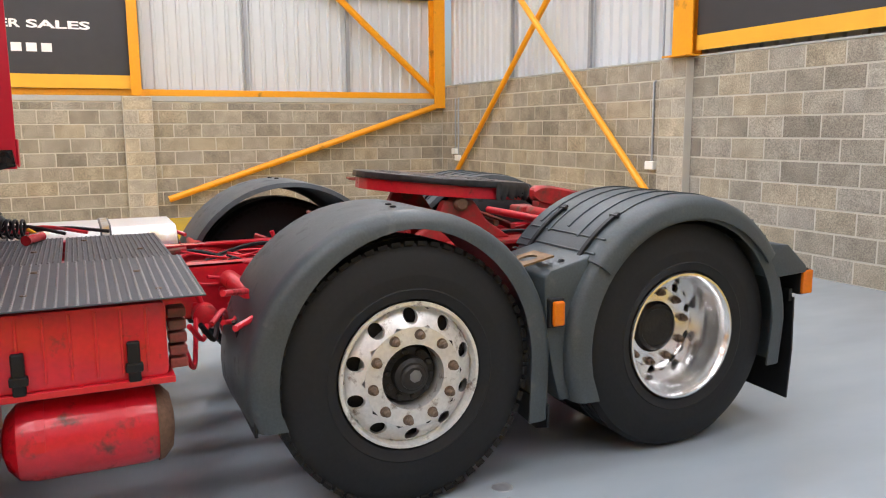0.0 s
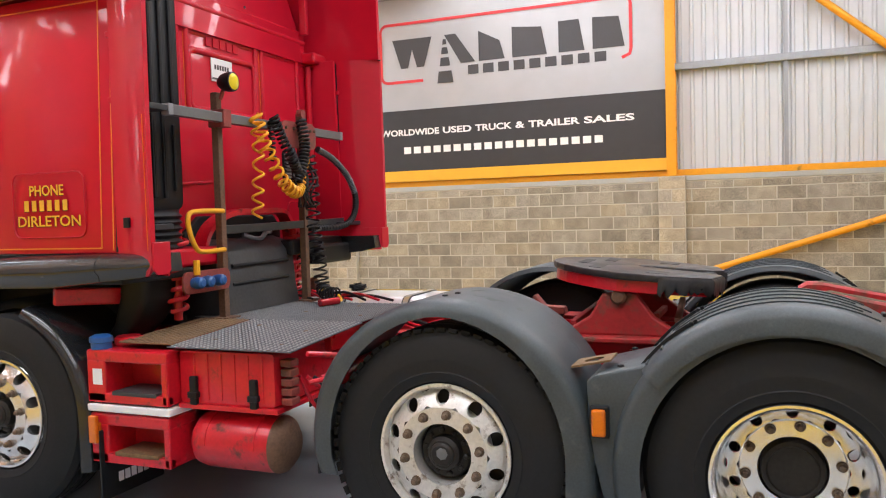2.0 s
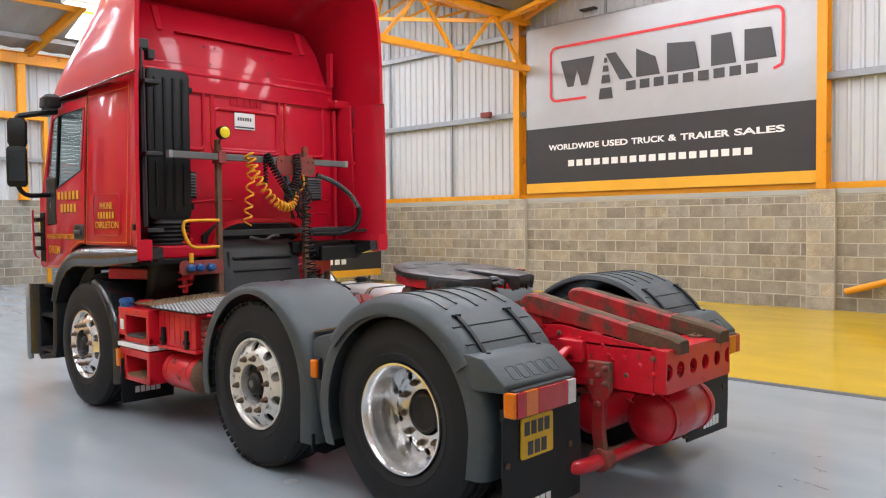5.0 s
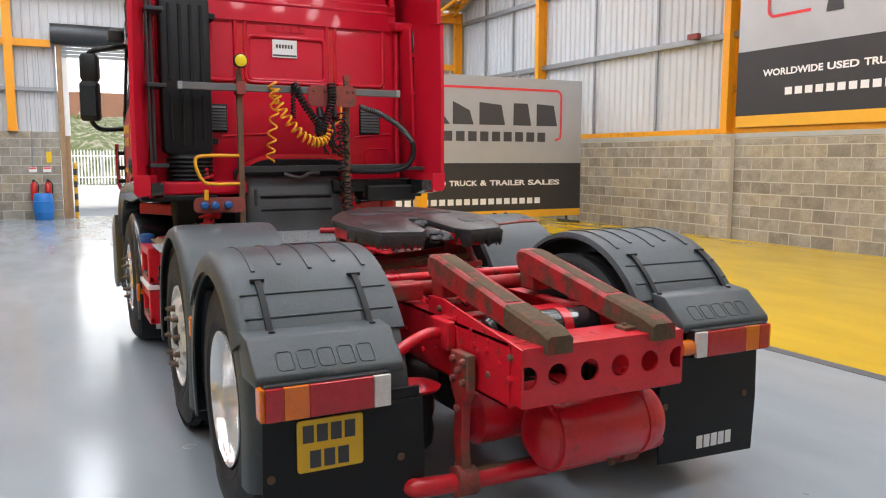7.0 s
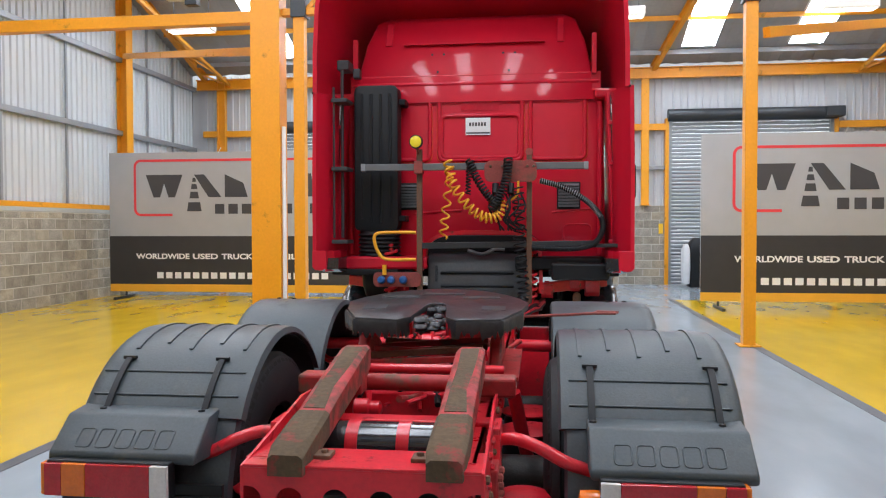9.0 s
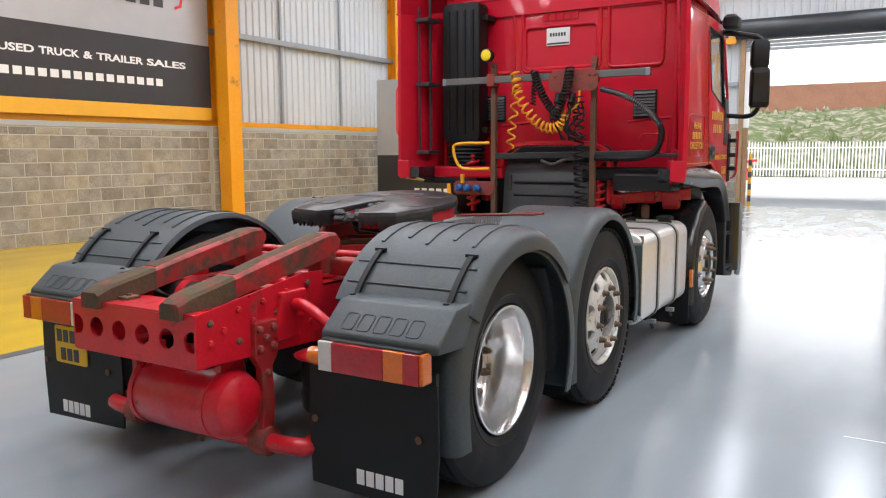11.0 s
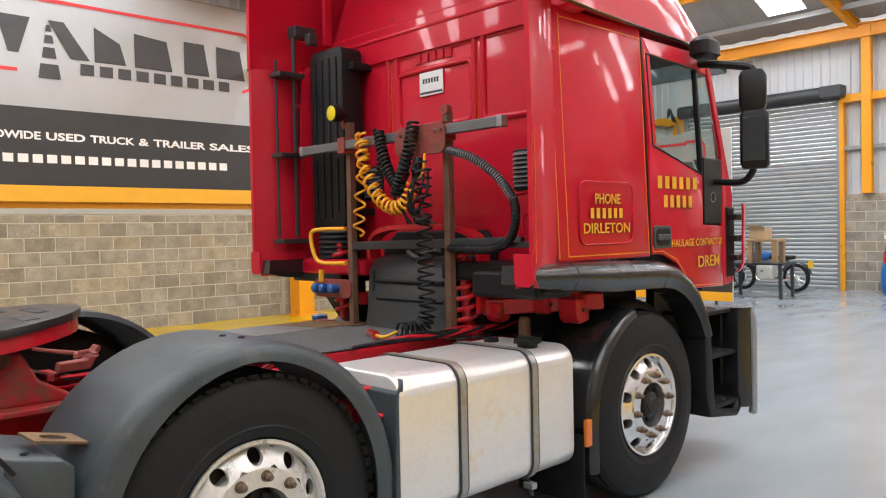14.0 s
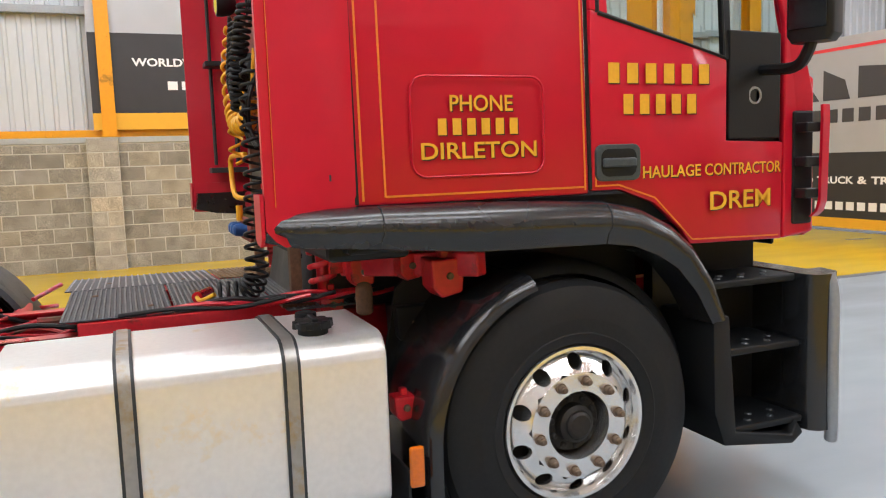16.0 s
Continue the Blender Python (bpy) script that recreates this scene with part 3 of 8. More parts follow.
def profiled(length, height_at, pitch=0.2, depth=0.035, z0=SILL):
    """Sheeting with upright ribs; x runs along it, y is its depth."""
    bm = bmesh.new()
    n = int(length / pitch)
    xs = []
    for i in range(n):
        a = i * pitch
        xs += [(a, 0), (a + 0.12, 0), (a + 0.14, depth), (a + 0.18, depth)]
    xs.append((length, 0))
    lo = [bm.verts.new((x, d, z0)) for x, d in xs]
    hi = [bm.verts.new((x, d, height_at(x))) for x, d in xs]
    lo2 = [bm.verts.new((x, d - 0.02, z0)) for x, d in xs]
    hi2 = [bm.verts.new((x, d - 0.02, height_at(x))) for x, d in xs]
    for i in range(len(xs) - 1):
        bm.faces.new((lo[i], lo[i + 1], hi[i + 1], hi[i]))
        bm.faces.new((lo2[i + 1], lo2[i], hi2[i], hi2[i + 1]))
        bm.faces.new((hi[i], hi[i + 1], hi2[i + 1], hi2[i]))
        bm.faces.new((lo[i + 1], lo[i], lo2[i], lo2[i + 1]))
    bmesh.ops.recalc_face_normals(bm, faces=bm.faces)
    return bm


L_Y = YF - YB
side_top = lambda s: roof_z(min(max(YB + s, YB), YF)) - 0.02
bm = profiled(L_Y, side_top)
part("cladding", move(bm, Matrix(((0, -1, 0, XR + 0.22), (1, 0, 0, YB), (0, 0, 1, 0), (0, 0, 0, 1)))), M["sheet"], wall_right)
bm = profiled(L_Y, side_top)
part("cladding", move(bm, Matrix(((0, 1, 0, XL - 0.22), (1, 0, 0, YB), (0, 0, 1, 0), (0, 0, 0, 1)))), M["sheet"], wall_left)
bm = profiled(XR - XL, lambda s: EAVE - 0.02, z0=SILL_B)
part("cladding", move(bm, Matrix(((1, 0, 0, XL), (0, 1, 0, YB - 0.2), (0, 0, 1, 0), (0, 0, 0, 1)))), M["sheet"], wall_back)
for a, b, z0 in [(a, b, SILL_F) for a, b in FRONT_LOW] + FRONT_GAPS:
    bm = profiled(b - a, lambda s: EAVE - 0.02, z0=z0)
    part("cladding", move(bm, Matrix(((1, 0, 0, a), (0, -1, 0, YF + 0.16), (0, 0, 1, 0), (0, 0, 0, 1)))), M["sheet"], wall_front)

# sill flashing, amber sill beams, grey sheeting rails and posts
for side, wall in (("r", wall_right), ("l", wall_left)):
    s = 1 if side == "r" else -1
    X = XR if side == "r" else XL
    lo, hi = sorted((X - s * 0.012, X + s * 0.24))
    part("sill", box(lo, hi, YB, YF, SILL - 0.09, SILL + 0.0, 0.006), M["grey_sill"], wall)
    lo, hi = sorted((X + s * 0.05, X + s * 0.17))
    part("sill_beam", box(lo, hi, YB, YF, SILL + 0.0, SILL + 0.11, 0.01), M["yellow_steel"], wall)
    for z in (3.92, 5.7):
        lo, hi = sorted((X + s * 0.08, X + s * 0.2))
        part("sheeting_rail", box(lo, hi, YB, YF, z - 0.06, z + 0.06, 0.01), M["grey_rail"], wall)
    cols = [y for k, y in PIERS if k == side]
    ends = [YB] + cols + [YF]
    for a, b in zip(ends, ends[1:]):
        for f in (1 / 3, 2 / 3):
            y = a + (b - a) * f
            lo, hi = sorted((X + s * 0.12, X + s * 0.16))
            part("sheeting_post", box(lo, hi, y - 0.03, y + 0.03, SILL + 0.1, roof_z(y) - 0.1), M["grey_rail"], wall)
part("sill", box(XL, XR, YB - 0.22, YB + 0.012, SILL_B - 0.012, SILL_B + 0.012, 0.004), M["grey_sill"], wall_back)
for x in (7.6, 5.45, 1.2, -1.0, -5.0, -7.4):
    part("sheeting_post", box(x - 0.03, x + 0.03, YB - 0.13, YB - 0.09, SILL_B + 0.01, EAVE - 0.1), M["grey_rail"], wall_back)
part("sheeting_rail", box(XL, XR, YB - 0.16, YB - 0.06, 3.9, 4.0, 0.01), M["grey_rail"], wall_back)

# front wall: door frames, rails, beams
for x in (-8.0, -2.2, 3.3, 9.3):
    part("sheeting_rail", box(x - 0.8, x + 0.8, YF + 0.02, YF + 0.1, 3.2, 3.3, 0.01), M["grey_rail"], wall_front)
for x0, x1 in ((-9.3, -7.1), (-2.9, -1.45), (2.55, 4.05), (8.6, 10.0)):
    part("rail_beam", box(x0, x1, YF - 0.1, YF + 0.06, 4.28, 4.46, 0.01), M["yellow_steel"], wall_front)
for x in (-7.1, -2.95, 4.1, 8.55):
    part("door_post", box(x - 0.05, x + 0.05, YF - 0.08, YF + 0.12, 0, 4.6, 0.008), M["yellow_steel"], wall_front)
for x, s in ((-1.28, 1), (2.45, -1)):
    part("door_jamb", box(x - 0.06, x + 0.06, YF - 0.06, YF + 0.14, 0, 4.6, 0.006), M["wood"], wall_front)
    part("door_guide", box(*sorted((x + s * 0.062, x + s * 0.19)), YF + 0.02, YF + 0.16, 2.1, 4.5, 0.006), M["white_paint"], wall_front)
    part("door_kick_board", box(*sorted((x + s * 0.062, x + s * 0.17)), YF + 0.03, YF + 0.15, 0, 2.098, 0.006), M["wood"], wall_front)

# steel frame: columns, valley girder, rafters
def column(x, y, top, w=0.2, d=0.26, turn=False, label="amber painted steel stanchion on a blockwork pier", base=SILL):
    t = thing("steel_column", label, "column", "steel columns", pose(x, y, 0))
    up = (0, 1, 0) if turn else (1, 0, 0)
    part("shaft", i_beam((0, 0, base), (0, 0, top), w, d, 0.016, up=up), M["yellow_steel"], t)
    part("base_plate", box(-w * 0.62, w * 0.62, -w * 0.62, w * 0.62, base, base + 0.02, 0.003), M["yellow_steel"], t)
    return t


for k, y in PIERS:
    if k == "r":
        column(XR + 0.03, y, roof_z(y) - 0.15, 0.16, 0.26)
    if k == "l":
        column(XL - 0.03, y + 0.12, roof_z(y) - 0.15, 0.2 if y < 8 else 0.3, 0.26)
    if k == "b":
        column(y - 0.12, YB + 0.02, EAVE - 0.1, 0.32, 0.16, True, base=SILL_B)
column(XR - 0.02, YB + 0.12, EAVE - 0.05, 0.22, 0.26, base=1.85, label="amber painted corner stanchion above the blockwork")
column(XR - 0.05, YF - 0.12, EAVE - 0.05, 0.18, 0.24, base=0.0, label="amber painted corner stanchion beside the front wall")
column(XL + 0.75, YF - 0.12, EAVE - 0.05, 0.18, 0.24, base=0.0, label="amber painted stanchion beside the front wall")
column(-2.39, YF - 0.1, EAVE - 0.1, 0.2, 0.16, True, base=SILL_F, label="amber painted stanchion above the front pier")
column(3.50, YF - 0.1, EAVE - 0.1, 0.2, 0.16, True, base=SILL_F, label="amber painted stanchion above the front pier")
yv = 7.6
big = thing("box_column", "wide amber painted box column standing on the yellow floor", "column", at=pose(-3.275, yv, 0))
part("shaft", box(-0.215, 0.215, -0.16, 0.16, 0, EAVE - 0.1, 0.006), M["yellow_steel"], big)
part("base_plate", box(-0.3, 0.3, -0.22, 0.22, 0.004, 0.024, 0.004), M["yellow_steel"], big)
part("downpipe", tube([(0.25, -0.09, 0.02), (0.25, -0.09, 3.05)], 0.03, 12), M["white_paint"], big, "white plastic downpipe", 40)
side_post = thing("box_column", "amber painted box column standing on the floor beside the block wall", "column", at=pose(-9.08, 8.36, 0))
part("shaft", box(-0.16, 0.16, -0.17, 0.17, 0, EAVE - 0.2, 0.006), M["yellow_steel"], side_post)
part("base_plate", box(-0.22, 0.22, -0.23, 0.23, 0.004, 0.024, 0.004), M["yellow_steel"], side_post)
for x in (-2.805, 3.40):
    post = thing("slim_column", "slim amber painted steel column standing on the floor", "column", "slim columns", pose(x, yv, 0))
    part("shaft", box(-0.08, 0.08, -0.08, 0.08, 0.0, EAVE - 0.1, 0.008), M["yellow_steel"], post)
    part("base_plate", box(-0.14, 0.14, -0.14, 0.14, 0.004, 0.022, 0.003), M["yellow_steel"], post)
    part("clamp", box(-0.11, 0.11, -0.11, 0.11, 4.6, 4.9, 0.004), M["dark_steel"], post)
steel = thing("roof_steelwork", "amber painted steel trusses and braces under the roof", "trusses")
part("girder_chord", beam((XL, yv, 4.60), (-3.24, yv, 4.63), 0.16, 0.17, 0.006), M["yellow_steel"], steel)
part("girder_chord", beam((-3.24, yv, 4.68), (3.54, yv, 4.78), 0.12, 0.10, 0.006), M["yellow_steel"], steel)
part("girder_chord", beam((3.54, yv, 4.83), (XR, yv, 4.88), 0.14, 0.13, 0.006), M["yellow_steel"], steel)
part("girder_chord", beam((XL, yv, EAVE - 0.2), (XR, yv, EAVE - 0.2), 0.16, 0.16, 0.006), M["yellow_steel"], steel)
part("girder_chord", beam((XL, yv, 5.22), (-3.4, yv, 5.24), 0.12, 0.1, 0.006), M["yellow_steel"], steel)
for x0, x1 in zip((-9.3, -7.2, -5.2, -2.7, -0.6, 1.5, 3.5, 5.6, 7.8), (-7.2, -5.2, -3.3, -0.6, 1.5, 3.5, 5.6, 7.8, 10.0)):
    xm = (x0 + x1) / 2
    part("lattice", beam((x0, yv, 4.72 if x0 > -3 else 5.25), (xm, yv, EAVE - 0.25), 0.06, 0.06), M["yellow_steel"], steel)
    part("lattice", beam((xm, yv, EAVE - 0.25), (x1, yv, 4.75 if x0 > -3 else 5.25), 0.06, 0.06), M["yellow_steel"], steel)
part("brace", beam((3.6, yv, 4.2), (XR - 0.1, 14.3, 6.0), 0.1, 0.14, 0.006), M["yellow_steel"], steel)
part("brace", beam((-3.4, yv, 4.15), (XL + 0.1, 14.6, 5.75), 0.1, 0.12, 0.006), M["yellow_steel"], steel)
part("eaves_beam", i_beam((XL, YF - 0.15, 5.80), (XR, YF - 0.15, 5.86), 0.18, 0.30, 0.02), M["yellow_steel"], steel)
part("eaves_beam", i_beam((XL, YB + 0.15, 5.85), (XR, YB + 0.15, 5.85), 0.18, 0.28, 0.02), M["yellow_steel"], steel)
RAFTERS = [XL + 0.25, -2.6, 3.7, XR - 0.25]
for x in RAFTERS:
    for ry, rz_, ey, ez in slopes():
        part("rafter", i_beam((x, ey, ez - 0.14), (x + (1.0 if x == 3.7 else -0.9 if x == -2.6 else 0), ry, rz_ - 0.14), 0.13, 0.22, 0.016), M["yellow_steel"], steel)
for side in (-1, 1):
    X = XL + 0.3 if side < 0 else XR - 0.3
    for ry, rz_, ey, ez in slopes():
        n = 6
        low = lambda f: (X - side * 0.7, ey + (ry - ey) * f, ez - 0.35 + (rz_ - ez) * f * 0.55)
        top = lambda f: (X, ey + (ry - ey) * f, ez - 0.2 + (rz_ - ez) * f)
        part("lattice", beam(low(0), low(1), 0.08, 0.08), M["yellow_steel"], steel)
        for i in range(n):
            part("lattice", beam(low(i / n), top((i + 0.5) / n), 0.05, 0.05), M["yellow_steel"], steel)
            part("lattice", beam(top((i + 0.5) / n), low((i + 1) / n), 0.05, 0.05), M["yellow_steel"], steel)
for ry, rz_, ey, ez in slopes():
    for f in (0.1, 0.36, 0.62, 0.88):
        y, z = ry + (ey - ry) * f, rz_ + (ez - rz_) * f - 0.06
        part("purlin", beam((XL, y, z), (XR, y, z), 0.06, 0.12), M["grey_rail"] if f != 0.62 else M["yellow_steel"], steel)

# roof lining with the skylight strips left open
def roof_slope(ry, rz_, ey, ez):
    cuts = [XL - T] + [v for sx in SKY_X for v in (sx - SKY_W / 2, sx + SKY_W / 2)] + [XR + T]
    bm = bmesh.new()
    at = lambda x, f, o: (x, ry + (ey - ry) * f, rz_ + (ez - rz_) * f + o)
    pieces = [(cuts[i], cuts[i + 1], 0.0, 1.0) for i in range(0, len(cuts), 2)]
    pieces += [(sx - SKY_W / 2, sx + SKY_W / 2, a, b) for sx in SKY_X for a, b in ((0.0, SKY_A), (SKY_B, 1.0))]
    for x0, x1, f0, f1 in pieces:
        n = max(2, int((x1 - x0) / 0.25))
        ring = []
        for i in range(n + 1):
            x = x0 + (x1 - x0) * i / n
            o = 0.03 if i % 2 else 0.0
            ring.append((x, o))
        lo0 = [bm.verts.new(at(x, f0, o)) for x, o in ring]
        lo1 = [bm.verts.new(at(x, f1, o)) for x, o in ring]
        up0 = [bm.verts.new(at(x, f0, 0.12)) for x, o in ring]
        up1 = [bm.verts.new(at(x, f1, 0.12)) for x, o in ring]
        for i in range(n):
            bm.faces.new((lo0[i], lo0[i + 1], lo1[i + 1], lo1[i]))
            bm.faces.new((up0[i + 1], up0[i], up1[i], up1[i + 1]))
        bm.faces.new((lo0[0], lo1[0], up1[0], up0[0]))
        bm.faces.new((lo1[-1], lo0[-1], up0[-1], up1[-1]))
    bmesh.ops.recalc_face_normals(bm, faces=bm.faces)
    return bm


for i, s in enumerate(slopes()):
    setting("ceiling_%d" % (i + 1), roof_slope(*s), M["roof_sheet"])
    ry, rz_, ey, ez = s
    pane_set = None
    for sx in SKY_X:
        p = lambda f: (sx, ry + (ey - ry) * f, rz_ + (ez - rz_) * f + 0.03)
        bm = beam(p(SKY_A - 0.01), p(SKY_B + 0.01), SKY_W + 0.04, 0.012)
        if pane_set is None:
            pane_set = setting("skylight_%d" % (i + 1), bm, M["skylight"])
        else:
            part("pane", bm, M["skylight"], pane_set)
for z, (a, r, b) in enumerate(SPANS):
    for X in (XL - T, XR + T - 0.02):
        setting("gable_%d" % (2 * z + (X > 0) + 1), prism([(a, EAVE - 0.3), (r, RIDGE - 0.3), (b, EAVE - 0.3), (b, EAVE + 0.2), (r, RIDGE + 0.2), (a, EAVE + 0.2)], X, X + 0.02, "x"), M["roof_sheet"])

# shutters and the open door
def shutter(name, x0, x1, head):
    t = thing(name, "closed grey steel roller shutter in the front wall", "roller shutter", "roller shutters", pose((x0 + x1) / 2, YF + 0.06, 0))
    w = (x1 - x0) / 2 - 0.06
    n = int(head / 0.1)
    for k in range(n):
        z = k * head / n
        prof = [(0.0, z + 0.004), (-0.018, z + 0.03), (-0.018, z + head / n - 0.03), (0.0, z + head / n - 0.004), (0.02, z + head / n - 0.004), (0.02, z + 0.004)]
        part("slat", prism(prof, -w, w, "x"), M["shutter"], t)
    part("guide", box(-w - 0.06, -w + 0.03, -0.06, 0.06, 0, head), M["grey_rail"], t)
    part("guide", box(w - 0.03, w + 0.06, -0.06, 0.06, 0, head), M["grey_rail"], t)
    part("hood", tube([(-w - 0.1, -0.16, head + 0.08), (w + 0.1, -0.16, head + 0.08)], 0.17, 16), M["dark_steel"], t, "dark roller housing", 40)
    part("motor", box(w - 0.25, w + 0.22, -0.45, -0.1, head - 0.05, head + 0.22, 0.02), M["dark_steel"], t)
    return t


shutter("roller_shutter", -7.05, -3.0, 4.45)
shutter("roller_shutter", 4.15, 8.5, 4.6)
opened = thing("roller_shutter", "open roller shutter rolled up over the daylit doorway", "roller shutter", "roller shutters", pose(0.55, YF, 0))
for z in range(5):
    part("slat", box(-1.86, 1.86, 0.0, 0.03, 4.06 + z * 0.09, 4.14 + z * 0.09, 0.008), M["shutter"], opened)
part("hood", tube([(-2.0, -0.12, 4.62), (2.0, -0.12, 4.62)], 0.25, 18), M["dark_steel"], opened, "dark roller housing", 40)
part("motor", box(1.7, 2.15, -0.42, -0.05, 4.4, 4.75, 0.02), M["dark_steel"], opened)

# braces on the right and back walls
def brace(p, q, r, label):
    t = thing("wall_brace", label, "brace", "wall braces")
    part("tube", tube([p, q], r, 14), M["yellow_steel"], t, smooth=40)
    return t


brace((XR - 0.12, 1.05, 0.33), (XR - 0.1, -3.85, 1.88), 0.055, "amber tubular brace rising from a pier to the corner")
brace((XR + 0.0, -3.9, 2.12), (XR + 0.02, -0.3, 5.3), 0.06, "amber tubular brace in front of the white cladding")
brace((9.93, YB + 0.09, 0.12), (4.28, YB + 0.1, 5.0), 0.045, "amber rod brace crossing the back wall")
brace((3.17, YB + 0.19, 0.12), (8.64, YB + 0.2, 5.0), 0.045, "amber rod brace crossing the back wall")


# printed banners
def banner(name, label, w, h, split, m, stand=False, edge=0.17, art=(0.62, 5.69, 0.478, 1.705, 0.874, 1.383, 0.50, 0.72, -0.52, 0.632, 5.676, -0.957, -0.82)):
    """Silver sheet over a black band with an amber edge: u runs from the left, v from the bottom.
    art: outline u, u, v, v; mark v, v; small mark v, v; words v, u, u; address v, v, all above the split."""
    u0, u1, v0, v1, lo, hi, b0, b1, words, w0, w1, a0, a1 = art
    t = thing(name, label, "banner", "printed banners", m)
    if stand:
        part("panel", prism([(0, 0), (w, 0), (w, h), (0, h)], -0.04, 0.0, "z", 0.004), M["silver_sheet"], t)
    else:
        bm = bmesh.new()
        nx, ny = 40, 16
        for k, (o, flip) in enumerate(((0.0, False), (-0.012, True))):
            g = [[bm.verts.new((w * i / nx, h * j / ny, o + 0.005 * math.sin(i * 0.55 + j * 0.3) + 0.004 * math.sin(j * 0.9))) for i in range(nx + 1)] for j in range(ny + 1)]
            for j in range(ny):
                for i in range(nx):
                    q = (g[j][i], g[j][i + 1], g[j + 1][i + 1], g[j + 1][i])
                    bm.faces.new(q[::-1] if flip else q)
        part("panel", bm, M["silver_sheet"], t, smooth=60)
    f = 0.012 if not stand else 0.002
    part("black_band", prism([(0, edge), (w, edge), (w, split), (0, split)], f, f + 0.004, "z"), M["black_sheet"], t)
    part("amber_edge", prism([(0, 0), (w, 0), (w, edge), (0, edge)], f, f + 0.006, "z"), M["yellow_sheet"], t)
    g = f + 0.001
    k = 0.14
    v0, v1, lo, hi = split + v0, split + v1, split + lo, split + hi
    # red outline, open at its lower side
    path = [(u0 + 0.89, v0), (u0 + k, v0)]
    path += [(u0 + k - k * math.sin(a), v0 + k - k * math.cos(a)) for a in (math.pi / 2 * i / 5 for i in range(1, 6))]
    path += [(u0 + k - k * math.cos(a), v1 - k + k * math.sin(a)) for a in (math.pi / 2 * i / 5 for i in range(6))]
    path += [(u1 - k + k * math.sin(a), v1 - k + k * math.cos(a)) for a in (math.pi / 2 * i / 5 for i in range(6))]
    path += [(u1, v0 + 0.22), (u1 - 0.02, v0 + 0.12), (u1 - 0.16, v0 + 0.06)]
    bm = bmesh.new()
    hw = 0.027
    rings = []
    for i, p in enumerate(path):
        a, b = path[max(i - 1, 0)], path[min(i + 1, len(path) - 1)]
        d = Vector((b[0] - a[0], b[1] - a[1])).normalized()
        nrm = Vector((-d.y, d.x)) * hw
        rings.append([(p[0] + nrm.x, p[1] + nrm.y, g), (p[0] - nrm.x, p[1] - nrm.y, g), (p[0] - nrm.x, p[1] - nrm.y, g + 0.004), (p[0] + nrm.x, p[1] + nrm.y, g + 0.004)])
    part("red_outline", loft(rings, True, bm), M["red_print"], t)
    # the maker's mark as plain slanted and square shapes
    U = lambda x: u0 + (u1 - u0) * x
    slab = lambda pts: part("mark", prism([(U(x), lo + (hi - lo) * y) for x, y in pts], g, g + 0.004, "z"), M["dark_print"], t)
    slab([(0.052, 1), (0.088, 0), (0.118, 0), (0.138, 0.62), (0.158, 0), (0.188, 0), (0.224, 1)])
    for y0, y1, wa, wb in ((-0.62, -0.22, 0.034, 0.027), (-0.05, 0.24, 0.022, 0.017), (0.36, 0.58, 0.015, 0.011), (0.68, 0.86, 0.009, 0.006)):
        slab([(0.278 - wa, y0), (0.278 + wa, y0), (0.278 + wb, y1), (0.278 - wb, y1)])
    slab([(0.278, 1), (0.345, 0), (0.405, 0), (0.325, 1)])
    for x0, x1, y1 in ((0.42, 0.525, 0.62), (0.555, 0.69, 0.9), (0.735, 0.832, 1.0), (0.862, 0.978, 0.95)):
        slab([(x0, 0), (x1, 0), (x1 - 0.02, y1), (x0, 1)])
    for i in range(9):
        a, b = U(0.374) + (U(0.93) - U(0.374)) * i / 9, U(0.374) + (U(0.93) - U(0.374)) * (i + 1) / 9
        part("mark_bar", bars(Matrix.Translation((0, 0, g)), a, b, split + b0, split + b1, 1, 0.004, 0.3), M["dark_print"], t)
    for word, u, ww in (("WORLDWIDE", 0.0, 0.252), ("USED", 0.268, 0.118), ("TRUCK", 0.402, 0.145), ("&", 0.561, 0.036), ("TRAILER", 0.612, 0.192), ("SALES", 0.820, 0.180)):
        part("lettering", lettering(word, (w1 - w0) * ww, 0.125, Matrix.Translation((w0 + (w1 - w0) * u, split + words, g + 0.003)), 0.002, 0.03), M["white_print"], t, "white printed word")
    for i in range(19):
        a, b = w0 + 0.5 + (w1 - w0 - 1.0) * i / 19, w0 + 0.5 + (w1 - w0 - 1.0) * (i + 1) / 19
        part("address_bar", bars(Matrix.Translation((0, 0, g + 0.003)), a, b, split + a0, split + a1, 1, 0.004, 0.3), M["white_print"], t)
    if stand:
        for u in (0.35, w - 0.35):
            part("foot", box(u - 0.03, u + 0.03, -0.16, -0.1, -0.4, 0.45, 0.006), M["dark_steel"], t, "dark steel foot")
            part("leg", box(u - 0.02, u + 0.02, -0.12, 0.3, -0.09, -0.045, 0.004), M["dark_steel"], t)
        for u in (w * 0.42, w * 0.7):
            part("clip", beam((u, h - 0.02, 0.0), (u + 0.06, h + 0.09, 0.0), 0.012, 0.012), M["white_print"], t)
    return t


WALL_TXT = "silver and black printed vinyl banner on the hall wall"
WALL_ART = (0.66, 5.52, 0.555, 1.68, 0.815, 1.375, 0.585, 0.76, -0.495, 0.60, 5.56, -0.85, -0.72)
banner("wall_banner", WALL_TXT, 6.17, 3.56, 1.395, frame_of((XR + 0.0, 7.63, 2.14), (0, -1, 0), (0, 0, 1)), edge=0.21, art=WALL_ART)
